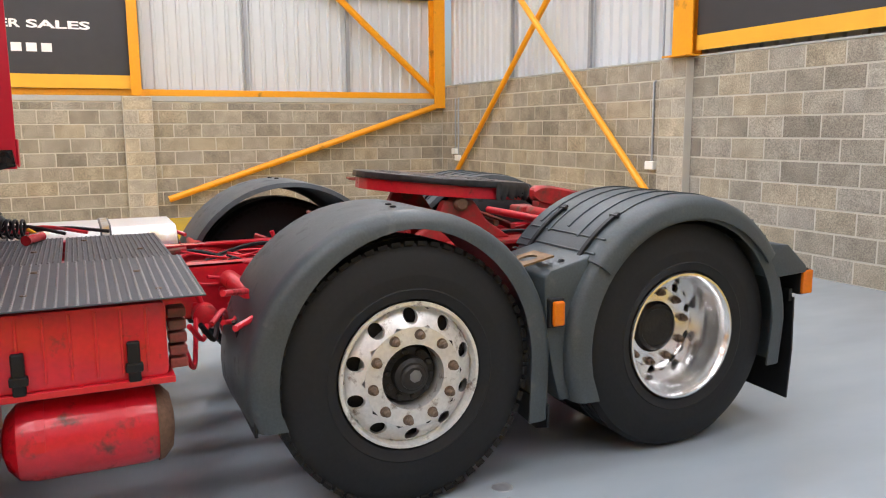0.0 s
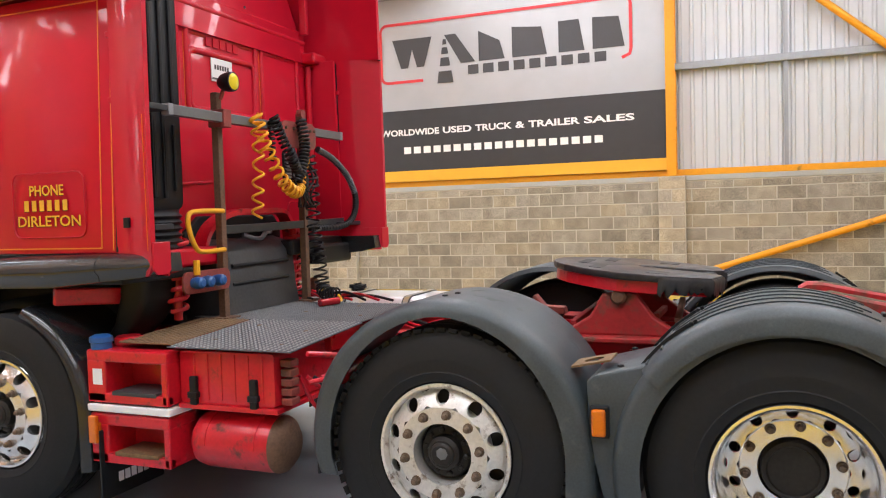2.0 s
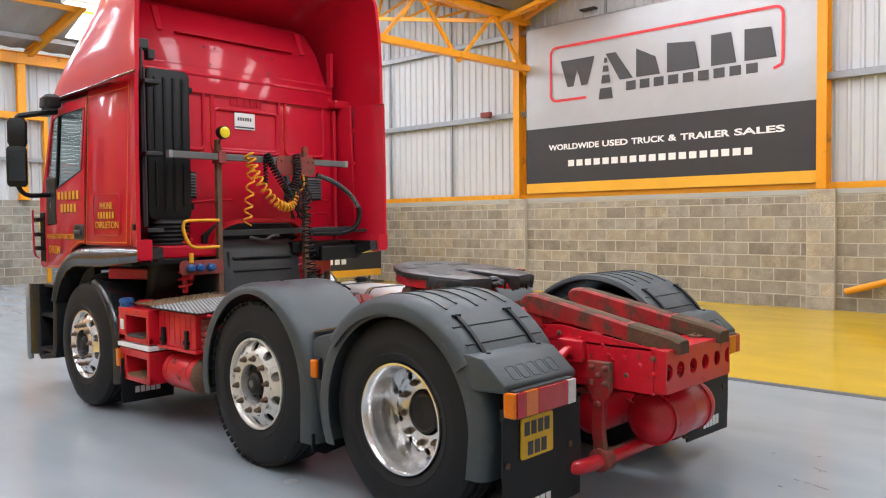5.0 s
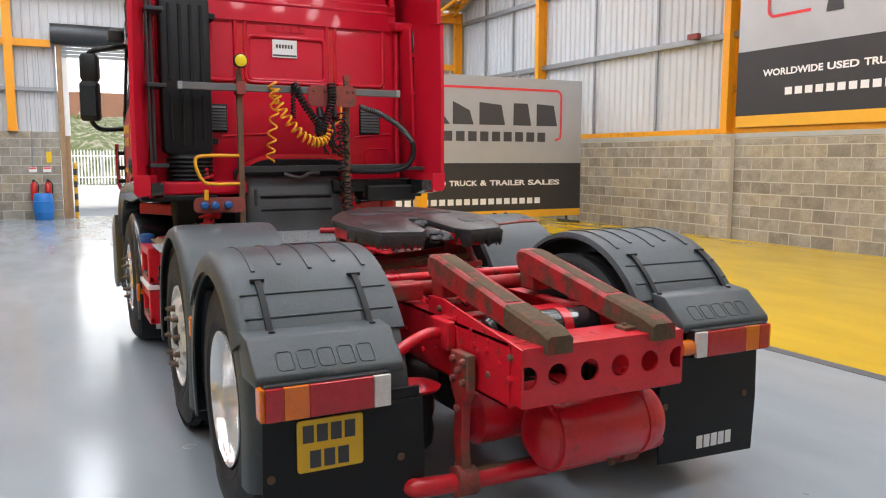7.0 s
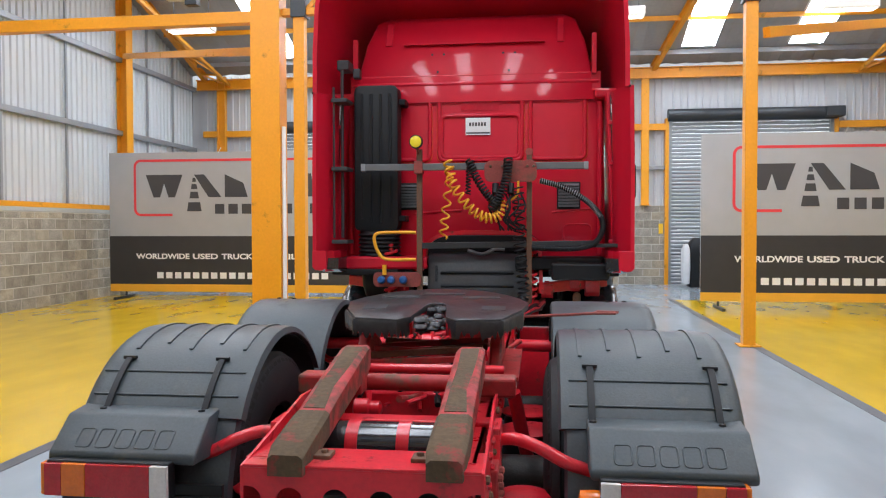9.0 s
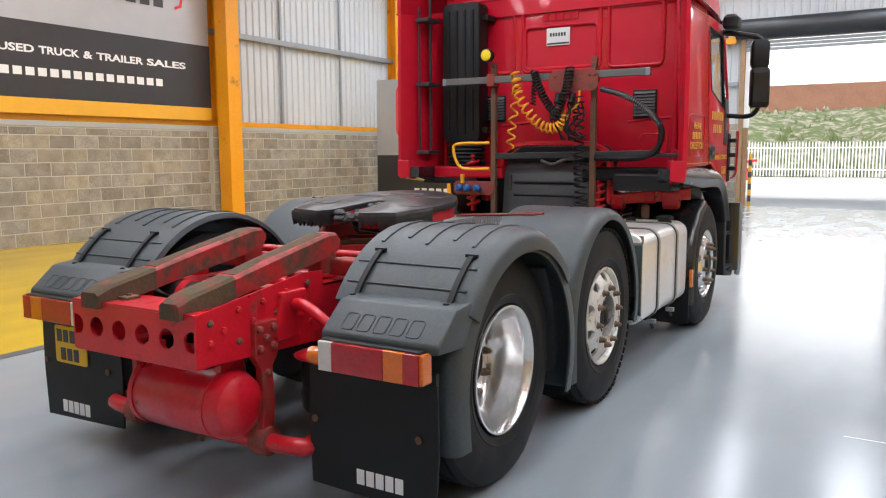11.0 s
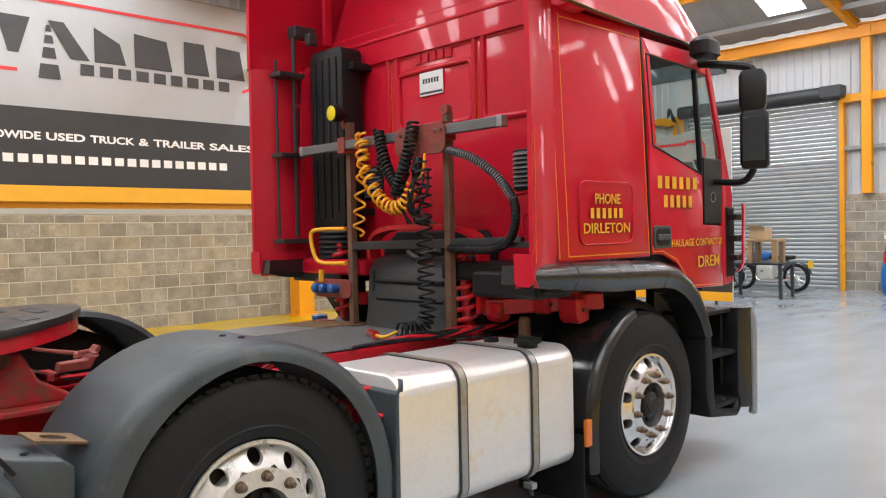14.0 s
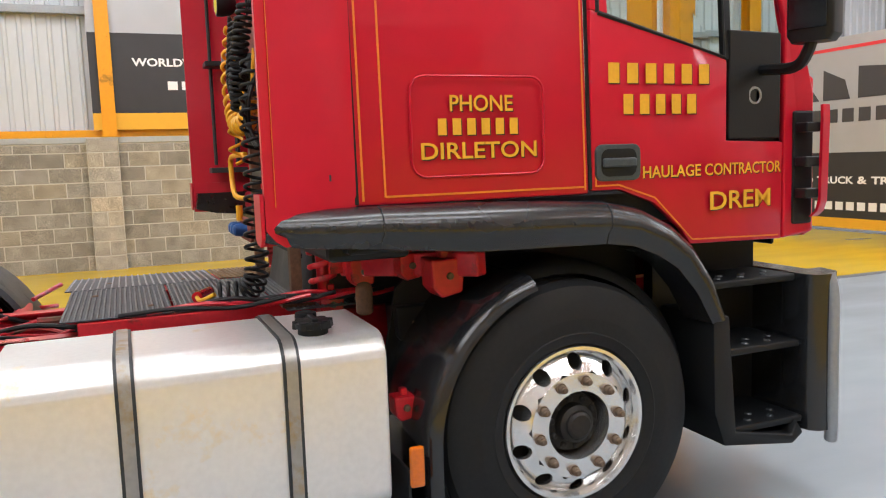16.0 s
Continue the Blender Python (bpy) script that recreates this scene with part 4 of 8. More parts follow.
banner("wall_banner", WALL_TXT, 6.17, 3.56, 1.45, frame_of((XL + 0.03, 2.02, 2.135), (0, 1, 0), (0, 0, 1)), edge=0.25, art=WALL_ART)
banner("wall_banner", WALL_TXT, 6.17, 3.56, 1.40, frame_of((3.21, YB + 0.02, 2.32), (-1, 0, 0), (0, 0, 1)), edge=0.165, art=WALL_ART)
STAND_TXT = "free-standing silver and black printed banner on steel feet"
banner("standing_banner", STAND_TXT, 6.3, 3.25, 1.28, frame_of((3.72, 12.4, 0.16), (1, 0, 0), (0, 0, 1)), True)
banner("standing_banner", STAND_TXT, 6.2, 3.15, 1.26, frame_of((-9.14, 13.48, 0.16), (1, 0, 0), (0, 0, 1)), True)

# the yard outside the open door
yard = setting("ground", box(-120, 120, YF + T, 260, -0.12, -0.02), M["concrete"])
bank = bmesh.new()
prof = [(46, -0.05), (49, 1.1), (54, 2.7), (60, 4.1), (66, 4.6), (70, 4.6), (70, -0.05)]
rings = []
for i in range(81):
    x = -60 + 1.5 * i
    rings.append([(x, y + 0.8 * math.sin(i * 1.3 + j), z + ((0.25 * math.sin(i * 2.1 + j * 1.7) + 0.18 * math.sin(i * 0.63 + j * 2.9)) if 0 < j < 6 else 0)) for j, (y, z) in enumerate(prof)])
setting("backdrop", loft(rings, True, bank), M["grass"], 60)
setting("backdrop_wall", box(-60, 60, 70, 70.4, 4.0, 7.0), M["brown_wall"])
random.seed(77)
tufts = bmesh.new()
for i in range(900):
    x, f = random.uniform(-22, 22), random.random()
    y, z, r = 47 + 17 * f, 0.5 + 3.9 * f ** 0.85, random.uniform(0.15, 0.5)
    top = tufts.verts.new((x + random.uniform(-0.2, 0.2), y, z + r * 1.5))
    foot = [tufts.verts.new((x + r * math.cos(a), y + r * math.sin(a), z - 0.2)) for a in (0.3, 1.6, 2.8, 4.1, 5.3)]
    for k in range(5):
        tufts.faces.new((foot[k], foot[(k + 1) % 5], top))
tagged(setting("rough_growth", tufts, M["grass"]), kind="stuff")
rail = thing("palisade_fence", "pale steel palisade fence along the yard edge", "fence")
for z in (0.4, 1.6):
    part("rail", box(-20, 20, 45.03, 45.08, z, z + 0.08, 0.01), M["far_grey"], rail)
for i in range(16):
    part("post", box(-20.05 + 2.66 * i, -19.95 + 2.66 * i, 45.08, 45.18, -0.02, 1.9), M["grey_rail"], rail)
for i in range(240):
    x = -20 + i / 6
    part("pale", prism([(x - 0.035, 0.05), (x + 0.035, 0.05), (x + 0.035, 1.9), (x, 2.0), (x - 0.035, 1.9)], 45.0, 45.02, "y"), M["far_grey"], rail)

# pale overcast sky far beyond the yard
setting("backdrop", box(-220, 220, 150, 150.5, -2, 90), M["sky_glow"])

# unseen boxes added outside to stop daylight leaking at the eaves and corners
for k, (x0, x1, y0, y1, z0, z1) in enumerate(((XL - 0.5, XR + 0.5, YF + 0.32, YF + 0.5, EAVE - 0.6, EAVE + 0.35), (XL - 0.5, XL - 0.33, YF - 0.4, YF + 0.3, 0, EAVE + 0.35), (XR + 0.33, XR + 0.5, YF - 0.4, YF + 0.3, 0, EAVE + 0.35))):
    setting("trim_%d" % (k + 1), box(x0, x1, y0, y1, z0, z1), M["roof_sheet"])
for k, (x0, x1) in enumerate(((XL - 0.32, -7.1), (8.55, XR + 0.32))):
    setting("wall_backing_%d" % (k + 1), box(x0, x1, YF + 0.262, YF + 0.31, 0, EAVE + 0.3), M["sheet"])

# ---- the tractor unit: x from its middle, y forward from the drive axle, z up ----
XC, LIFT = 0.045, 0.025
truck = thing("tractor_unit", "red three-axle truck tractor with grey mudguards, parked in the hall", "truck", at=pose(XC, 0, LIFT))
AX_Z, AX_D, AX_M, AX_F = 0.505, 0.0, 1.32, 3.83


def holed_ring(r0, r1, count, hole_r, hole_at, depth_of, bm, turn=0.0, steps=20):
    """A dished ring with round holes, made sector by sector; depth_of gives x for a radius."""
    sector = 2 * math.pi / count
    faces = []
    for i in range(count):
        c = i * sector + turn
        outer, inner = [], []
        for k in range(steps):
            w = 2 * math.pi * k / steps
            ca, sa = math.cos(w), math.sin(w)
            m = max(abs(ca), abs(sa))
            a, r = c + ca / m * sector / 2, (r0 + r1) / 2 + sa / m * (r1 - r0) / 2
            outer.append(bm.verts.new((depth_of(r), r * math.cos(a), r * math.sin(a))))
            a, r = c + ca * hole_r / hole_at, hole_at + sa * hole_r
            inner.append((depth_of(r), r * math.cos(a), r * math.sin(a)))
        rim = [bm.verts.new(p) for p in inner]
        back = [bm.verts.new((p[0] - 0.02, p[1], p[2])) for p in inner]
        for k in range(steps):
            j = (k + 1) % steps
            faces.append(bm.faces.new((outer[k], outer[j], rim[j], rim[k])))
            faces.append(bm.faces.new((rim[k], rim[j], back[j], back[k])))
    bmesh.ops.recalc_face_normals(bm, faces=faces)
    return bm


def settle(bm):
    """Flattens the tread where the tyre stands on the floor and lets the sidewall bulge above it."""
    low = -(AX_Z + LIFT)
    for v in bm.verts:
        if v.co.z < low + 0.001:
            v.co.z = low + 0.001
        elif v.co.z < low + 0.16 and abs(v.co.y) < 0.24:
            mid = 1.06 if v.co.x > 0.89 else 0.74
            v.co.x = mid + (v.co.x - mid) * (1 + 0.05 * math.sin(math.pi * (v.co.z - low) / 0.16))
    return bm


def tyre_mesh(x0, x1, r, rim):
    w = x1 - x0
    prof = [(x0 + 0.03, rim), (x0 + 0.006, rim + 0.02), (x0 - 0.004, rim + 0.05), (x0 - 0.008, rim + 0.11), (x0 + 0.004, r - 0.055), (x0 + 0.022, r - 0.018), (x0 + 0.04, r - 0.008)]
    for f in (0.22, 0.41, 0.59, 0.78):
        c = x0 + w * f
        prof += [(c - 0.009, r), (c - 0.007, r - 0.016), (c + 0.007, r - 0.016), (c + 0.009, r)]
    prof += [(x1 - 0.04, r - 0.008), (x1 - 0.022, r - 0.018), (x1 - 0.004, r - 0.055), (x1 + 0.008, rim + 0.112), (x1 + 0.0085, rim + 0.108), (x1 + 0.006, rim + 0.06),
             (x1 + 0.009, rim + 0.055), (x1 + 0.004, rim + 0.045), (x1 - 0.006, rim + 0.018), (x1 - 0.03, rim)]
    bm = bmesh.new()
    lathe(prof, "x", (0, 0, 0), 96, bm, ends=False)
    return settle(bm)


def lug_mesh(x0, x1, r, count=60):
    bm = bmesh.new()
    for i in range(count):
        a = 2 * math.pi * i / count
        for lo, hi in ((x0 + 0.008, x0 + 0.05), (x1 - 0.05, x1 - 0.008)):
            rot = Matrix.Rotation(a, 4, "X")
            vs = [bm.verts.new(rot @ Vector(p)) for p in ((lo, -0.017, r - 0.045), (hi, -0.017, r - 0.02), (hi, 0.017, r - 0.02), (lo, 0.017, r - 0.045),
                                                           (lo + 0.013, -0.019, r - 0.0215), (hi, -0.019, r - 0.0055), (hi, 0.019, r - 0.0055), (lo + 0.013, 0.019, r - 0.0215))]
            for f in ((0, 3, 2, 1), (4, 5, 6, 7), (0, 1, 5, 4), (1, 2, 6, 5), (2, 3, 7, 6), (3, 0, 4, 7)):
                bm.faces.new([vs[k] for k in f])
    return settle(bm)


wheel_meshes = {}


def keep(key, build, material, smooth=35):
    """One mesh for all the parts that are alike."""
    if key not in wheel_meshes:
        ob = mesh_object(key, build(), material, smooth)
        wheel_meshes[key] = ob.data
        bpy.data.objects.remove(ob)
    return wheel_meshes[key]


def sub(name, data, parent, m=None, label=""):
    ob = new(name, data)
    ob.parent = parent
    if m is not None:
        ob.matrix_basis = m
    return tagged(ob, label)


R_T, R_RIM = 0.527, 0.283


def steer_rim():
    bm = bmesh.new()
    lathe([(0.86, 0.25), (0.88, 0.275), (1.17, 0.268), (1.185, 0.275), (1.195, R_RIM + 0.008), (1.203, R_RIM + 0.006), (1.203, R_RIM - 0.006), (1.19, 0.270)], "x", (0, 0, 0), 64, bm, ends=False)
    face = lambda r: 1.222 - 0.055 * max(0.0, (r - 0.19) / 0.08) ** 1.3 if r > 0.19 else 1.222
    holed_ring(0.196, 0.271, 10, 0.029, 0.234, face, bm, math.pi / 10)
    lathe([(1.10, 0.196), (1.222, 0.196), (1.222, 0.128), (1.10, 0.128)], "x", (0, 0, 0), 64, bm, True)
    bmesh.ops.remove_doubles(bm, verts=bm.verts, dist=0.0006)
    return bm


def drive_rim():
    """A deep dual wheel: the disc sits far in, behind a stepped barrel."""
    bm = bmesh.new()
    lathe([(0.92, 0.25), (0.94, 0.262), (1.0, 0.262), (1.185, 0.268), (1.195, R_RIM + 0.008), (1.203, R_RIM + 0.006), (1.203, R_RIM - 0.004), (1.193, 0.272),
           (1.172, 0.262), (1.150, 0.257), (1.115, 0.256), (1.10, 0.250), (1.05, 0.244), (1.01, 0.240), (0.985, 0.236)], "x", (0, 0, 0), 64, bm, ends=False)
    face = lambda r: 0.998 - 0.012 * max(0.0, (r - 0.19) / 0.045) ** 2
    holed_ring(0.190, 0.236, 10, 0.0215, 0.2135, face, bm, math.pi / 10)
    lathe([(0.96, 0.190), (0.998, 0.190), (1.004, 0.184), (1.004, 0.124), (0.99, 0.118), (0.96, 0.118)], "x", (0, 0, 0), 64, bm, True)
    bmesh.ops.remove_doubles(bm, verts=bm.verts, dist=0.0006)
    return bm


def nut_mesh():
    bm = bmesh.new()
    lathe([(0, 0.021), (0.006, 0.02), (0.006, 0.0155), (0.024, 0.0155), (0.028, 0.011), (0.035, 0.0105), (0.037, 0.008)], "x", (0, 0, 0), 12, bm)
    return bm


def wheel(side, y, kind, worn, inset):
    rim = sub("wheel", keep("rim_" + kind + worn, steer_rim if kind == "steer" else drive_rim, M["alloy_worn" if worn else "alloy"]), truck,
              pose(-side * inset, y, AX_Z, 0, 0, 0 if side > 0 else 180), "polished alloy wheel" if not worn else "weathered alloy wheel with dirty nuts")
    wide = (0.905, 1.205) if kind == "steer" else (0.925, 1.20)
    sub("tyre", keep("tyre_" + kind, lambda: tyre_mesh(wide[0], wide[1], R_T, R_RIM), M["rubber"], 30), rim, label="black tyre")
    if worn:
        tagged(sub("tread", keep("lugs_" + kind, lambda: lug_mesh(wide[0], wide[1], R_T), M["tread"], None), rim), kind="stuff")
    if kind == "drive":
        sub("inner_tyre", keep("tyre_inner", lambda: tyre_mesh(0.60, 0.875, R_T, R_RIM), M["rubber"], 30), rim)
        tagged(sub("inner_tread", keep("lugs_inner", lambda: lug_mesh(0.60, 0.875, R_T), M["tread"], None), rim), kind="stuff")
        sub("hub", keep("hub_drive", lambda: lathe([(0.6, 0.2), (0.945, 0.2), (0.95, 0.114), (1.012, 0.114), (1.024, 0.108), (1.030, 0.094), (1.022, 0.088), (1.024, 0.05), (1.018, 0.01)], "x", (0, 0, 0), 36), M["hub"]), rim, label="rusty drive hub")
    else:
        sub("hub", keep("hub_steer", lambda: lathe([(0.85, 0.262), (1.135, 0.262), (1.138, 0.20), (1.10, 0.114), (1.165, 0.112), (1.172, 0.105), (1.172, 0.074), (1.205, 0.070), (1.216, 0.056), (1.216, 0.01)], "x", (0, 0, 0), 36), M["hub"]), rim, label="greasy black hub")
        sub("hub_cap", keep("hub_cap" + worn, lambda: lathe([(1.214, 0.052), (1.224, 0.050), (1.232, 0.040), (1.234, 0.004)], "x", (0, 0, 0), 24), M["hub"]), rim, label="greasy hub cap")
        if worn:
            sub("cap_plate", keep("cap_plate", lambda: lathe([(1.233, 0.026), (1.2355, 0.022), (1.236, 0.004)], "x", (0, 0, 0), 7), M["grey_paint"]), rim, pose(0, 0.004, 0.006), "chipped bright paint on the cap")
        for i in range(10):
            a = 2 * math.pi * (i + 0.75) / 10
            sub("hub_bolt", keep("hub_bolt", lambda: lathe([(0, 0.013), (0.012, 0.0125), (0.016, 0.007)], "x", (0, 0, 0), 8), M["hub"]), rim, pose(1.17, 0.092 * math.cos(a), 0.092 * math.sin(a)))
    x = 1.222 if kind == "steer" else 1.004
    for i in range(10):
        a = 2 * math.pi * (i + 0.25) / 10
        sub("wheel_nut", keep("nut", nut_mesh, M["nut"]), rim, pose(x, 0.1675 * math.cos(a), 0.1675 * math.sin(a)))


for s in (-1, 1):
    wheel(s, AX_F, "steer", "", 0.007)
    wheel(s, AX_M, "steer", "worn", 0.034)
    wheel(s, AX_D - 0.008, "drive", "", 0.02)

# --- chassis ---
rails = part("chassis", box(-0.38, 0.38, 0.55, 0.65, 0.68, 0.82, 0.008), M["red_frame"], truck)
for s in (-1, 1):
    part("rail_web", box(*sorted((s * 0.352, s * 0.364)), -1.0, 4.85, 0.63, 0.865), M["red_frame"], rails)
    for z in (0.63, 0.857):
        part("rail_flange", box(*sorted((s * 0.28, s * 0.364)), -0.99, 4.85, z, z + 0.008), M["red_frame"], rails)
    random.seed(5)
    for k in range(44):
        y, z = -0.85 + 0.11 * k + random.uniform(-0.03, 0.03), random.choice((0.69, 0.75, 0.81))
        if s < 0 or k < 40:
            bb = lathe([(0, 0.014), (0.012, 0.013), (0.014, 0.006)], "x", (0, 0, 0), 6)
            part("bolt", move(bb, pose(s * 0.364, y, z, 0, 0, 0 if s > 0 else 180)), M["red_frame"], rails)
for y in (-0.35, 0.25, 1.05, 1.75, 2.35, 3.1):
    part("crossmember", box(-0.35, 0.35, y - 0.05, y + 0.05, 0.68, 0.82, 0.008), M["red_frame"], rails)


def pierced_plate(cells, z0, z1, y, t, hole, bm):
    """A plate across x with one round hole in each cell."""
    faces = []
    for x0, x1, r in cells:
        front = {}
        for yy in (y, y + t):
            outer, rim = [], []
            for k in range(24):
                w = 2 * math.pi * k / 24
                ca, sa = math.cos(w), math.sin(w)
                m = max(abs(ca), abs(sa))
                outer.append(bm.verts.new(((x0 + x1) / 2 + ca / m * (x1 - x0) / 2, yy, (z0 + z1) / 2 + sa / m * (z1 - z0) / 2)))
                rim.append(bm.verts.new(((x0 + x1) / 2 + ca * r, yy, (z0 + z1) / 2 + sa * r)))
            front[yy] = (outer, rim)
            for k in range(24):
                j = (k + 1) % 24
                faces.append(bm.faces.new((outer[k], outer[j], rim[j], rim[k])))
        (oa, ra), (ob_, rb) = front[y], front[y + t]
        for k in range(24):
            j = (k + 1) % 24
            faces.append(bm.faces.new((ra[k], ra[j], rb[j], rb[k])))
            faces.append(bm.faces.new((oa[k], oa[j], ob_[j], ob_[k])))
    bmesh.ops.remove_doubles(bm, verts=bm.verts, dist=0.0006)
    bmesh.ops.recalc_face_normals(bm, faces=bm.faces)
    return bm


cells = [(-0.2927 + 0.1435 * i, -0.1492 + 0.1435 * i, 0.042) for i in range(4)]
rear = part("rear_crossmember", pierced_plate(cells, 0.635, 0.835, -1.0, 0.012, 0.043, bmesh.new()), M["red_frame"], truck, "red pierced rear cross-member")
for s in (-1, 1):
    xe, xi = (0.368, 0.2813) if s > 0 else (-0.368, -0.2927)
    bite = [(xe - s * (0.016 + 0.043 * math.sin(math.pi * k / 10)), 0.735 - 0.043 * math.cos(math.pi * k / 10)) for k in range(11)]
    part("end_panel", prism([(xi, 0.635), (xe, 0.635), (xe, 0.692)] + bite + [(xe, 0.778), (xe, 0.835), (xi, 0.835)], -1.0, -0.988, "y"), M["red_frame"], rear)
part("top_flange", box(-0.368, 0.368, -1.0, -0.80, 0.835, 0.845, 0.002), M["red_frame"], rear)
part("bottom_flange", box(-0.368, 0.368, -1.0, -0.88, 0.625, 0.635, 0.002), M["red_frame"], rear)
for s in (-1, 1):
    part("side_plate", prism([(-1.0, 0.63), (-0.9, 0.63), (-0.25, 0.60), (-0.25, 0.92), (-0.38, 0.925), (-1.0, 0.84)], s * 0.366, s * 0.376, "x"), M["red_frame"], rear)

for s in (-1, 1):
    for k, (y, z) in enumerate(((-0.93, 0.80), (-0.93, 0.72), (-0.86, 0.76), (-0.78, 0.83), (-0.78, 0.70), (-0.70, 0.77), (-0.64, 0.84), (-0.64, 0.70), (-0.56, 0.78), (-0.50, 0.86), (-0.50, 0.72), (-0.42, 0.80), (-0.36, 0.88), (-0.34, 0.70))):
        bolt = lathe([(0, 0.015), (0.010, 0.014), (0.013, 0.006)], "x", (0, 0, 0), 6)
        part("bolt", move(bolt, pose(s * 0.376, y, z, 0, 0, 0 if s > 0 else 180)), M["red_frame"] if k % 4 else M["rust"], rear)
    part("gusset", prism([(-0.60, 0.66), (-0.44, 0.66), (-0.46, 0.84), (-0.55, 0.84)], *sorted((s * 0.376, s * 0.40)), "x", 0.004), M["red_frame"], rear)
rear.location = (0.02, -0.07, 0.018)

# loading skids
for s in (-1, 1):
    bar = lambda x, y, z, w, lo, hi: [(x + a, y, z + b) for a, b in ((-w, -lo), (w, -lo), (w, hi - 0.012), (w - 0.014, hi), (-w + 0.014, hi), (-w, hi - 0.012))]
    xs = 0.278 if s > 0 else -0.207
    skid = part("loading_skid", loft([bar(xs, -0.09, 1.045, 0.042, 0.015, 0.022), bar(xs, -0.13, 1.045, 0.056, 0.045, 0.045), bar(xs, -0.20, 1.04, 0.058, 0.062, 0.05),
                                      bar(xs, -0.60, 0.965, 0.058, 0.05, 0.045), bar(xs, -0.85, 0.915, 0.058, 0.045, 0.042), bar(xs, -1.03, 0.882, 0.058, 0.035, 0.040), bar(xs, -1.085, 0.868, 0.052, 0.028, 0.030)]), M["skid"], truck, "worn red loading skid caked with dried mud", 40)
    part("mud_cake", loft([bar(xs, -0.10, 1.068, 0.036, 0.003, 0.006), bar(xs, -0.20, 1.083, 0.047, 0.004, 0.0105), bar(xs, -0.40, 1.043, 0.043, 0.003, 0.0105), bar(xs - 0.008, -0.60, 1.005, 0.040, 0.004, 0.008), bar(xs, -0.78, 0.971, 0.05, 0.004, 0.003)]), M["skid_mud"], skid, "dried mud on the skid", 40)
    part("mud_end", loft([bar(xs, -0.80, 0.925, 0.0605, 0.04, 0.0445), bar(xs, -0.95, 0.897, 0.062, 0.04, 0.0445), bar(xs, -1.035, 0.881, 0.0615, 0.038, 0.0435), bar(xs, -1.092, 0.867, 0.055, 0.032, 0.033)]), M["skid_mud"], skid, "mud-caked skid end", 40)
    part("lug", box(*sorted((xs - s * 0.055, xs - s * 0.115)), -1.0, -0.93, 0.862, 0.876, 0.003), M["rust"], skid)
    part("lug_bolt", lathe([(0.876, 0.012), (0.886, 0.011), (0.888, 0.004)], "z", (xs - s * 0.09, -0.965, 0), 6), M["rust"], skid)
    part("skid_foot", box(xs - 0.04, xs + 0.04, -0.24, -0.12, 0.90, 1.0, 0.008), M["red_worn"], skid)
    part("outrigger", box(*sorted((s * 0.30, s * 0.46)), -0.16, -0.04, 0.885, 0.965, 0.012), M["red_worn"], skid)
part("skid_bar", tube([(-0.44, -0.10, 0.93), (0.44, -0.10, 0.93)], 0.036, 12), M["red_worn"], truck, smooth=40)
part("skid_bar", tube([(-0.4, 0.14, 0.945), (0.4, 0.14, 0.945)], 0.022, 10), M["red_frame"], truck, smooth=40)
part("skid_bar", box(-0.38, 0.38, -0.55, -0.46, 0.855, 0.88, 0.004), M["red_frame"], truck)
cyl = part("air_cylinder", lathe([(-0.27, 0.02), (-0.268, 0.06), (-0.25, 0.08), (0.25, 0.08), (0.268, 0.06), (0.27, 0.02)], "x", (0, -0.66, 0.82), 32), M["gloss_dark"], truck, "black air cylinder with red straps", 35)
for x in (-0.09, 0.09):
    part("strap", lathe([(x - 0.022, 0.081), (x - 0.022, 0.085), (x + 0.022, 0.085), (x + 0.022, 0.081)], "x", (0, -0.66, 0.82), 32), M["red_frame"], cyl, smooth=35)
vessel = part("air_tank", lathe([(-0.30, 0.03), (-0.29, 0.08), (-0.25, 0.13), (-0.21, 0.142), (-0.02, 0.142), (0.0, 0.146), (0.02, 0.142), (0.24, 0.142), (0.28, 0.125), (0.31, 0.08), (0.32, 0.03)], "x", (0.12, -0.86, 0.45), 36), M["red_frame"], truck, "red compressed-air tank", 30)
for x in (-0.1, 0.32):
    part("band", lathe([(x - 0.014, 0.143), (x - 0.014, 0.147), (x + 0.014, 0.147), (x + 0.014, 0.143)], "x", (0.0, -0.86, 0.45), 36), M["red_frame"], vessel)
    part("hanger", box(x - 0.02, x + 0.02, -0.9, -0.82, 0.58, 0.66), M["red_frame"], vessel)
part("drain_valve", tube([(0.2, -0.88, 0.315), (0.2, -0.9, 0.28)], 0.014, 8), M["nut"], vessel)
v2 = part("air_tank", lathe([(-0.2, 0.03), (-0.19, 0.08), (-0.16, 0.112), (0.16, 0.112), (0.19, 0.08), (0.2, 0.03)], "x", (-0.12, -0.58, 0.46), 28), M["red_frame"], truck, "small red air tank", 30)
part("pipe", tube(smooth_path([(-0.1, -0.7, 0.52), (-0.15, -0.82, 0.5), (-0.12, -0.9, 0.42)]), 0.012, 8), M["red_frame"], v2, smooth=40)

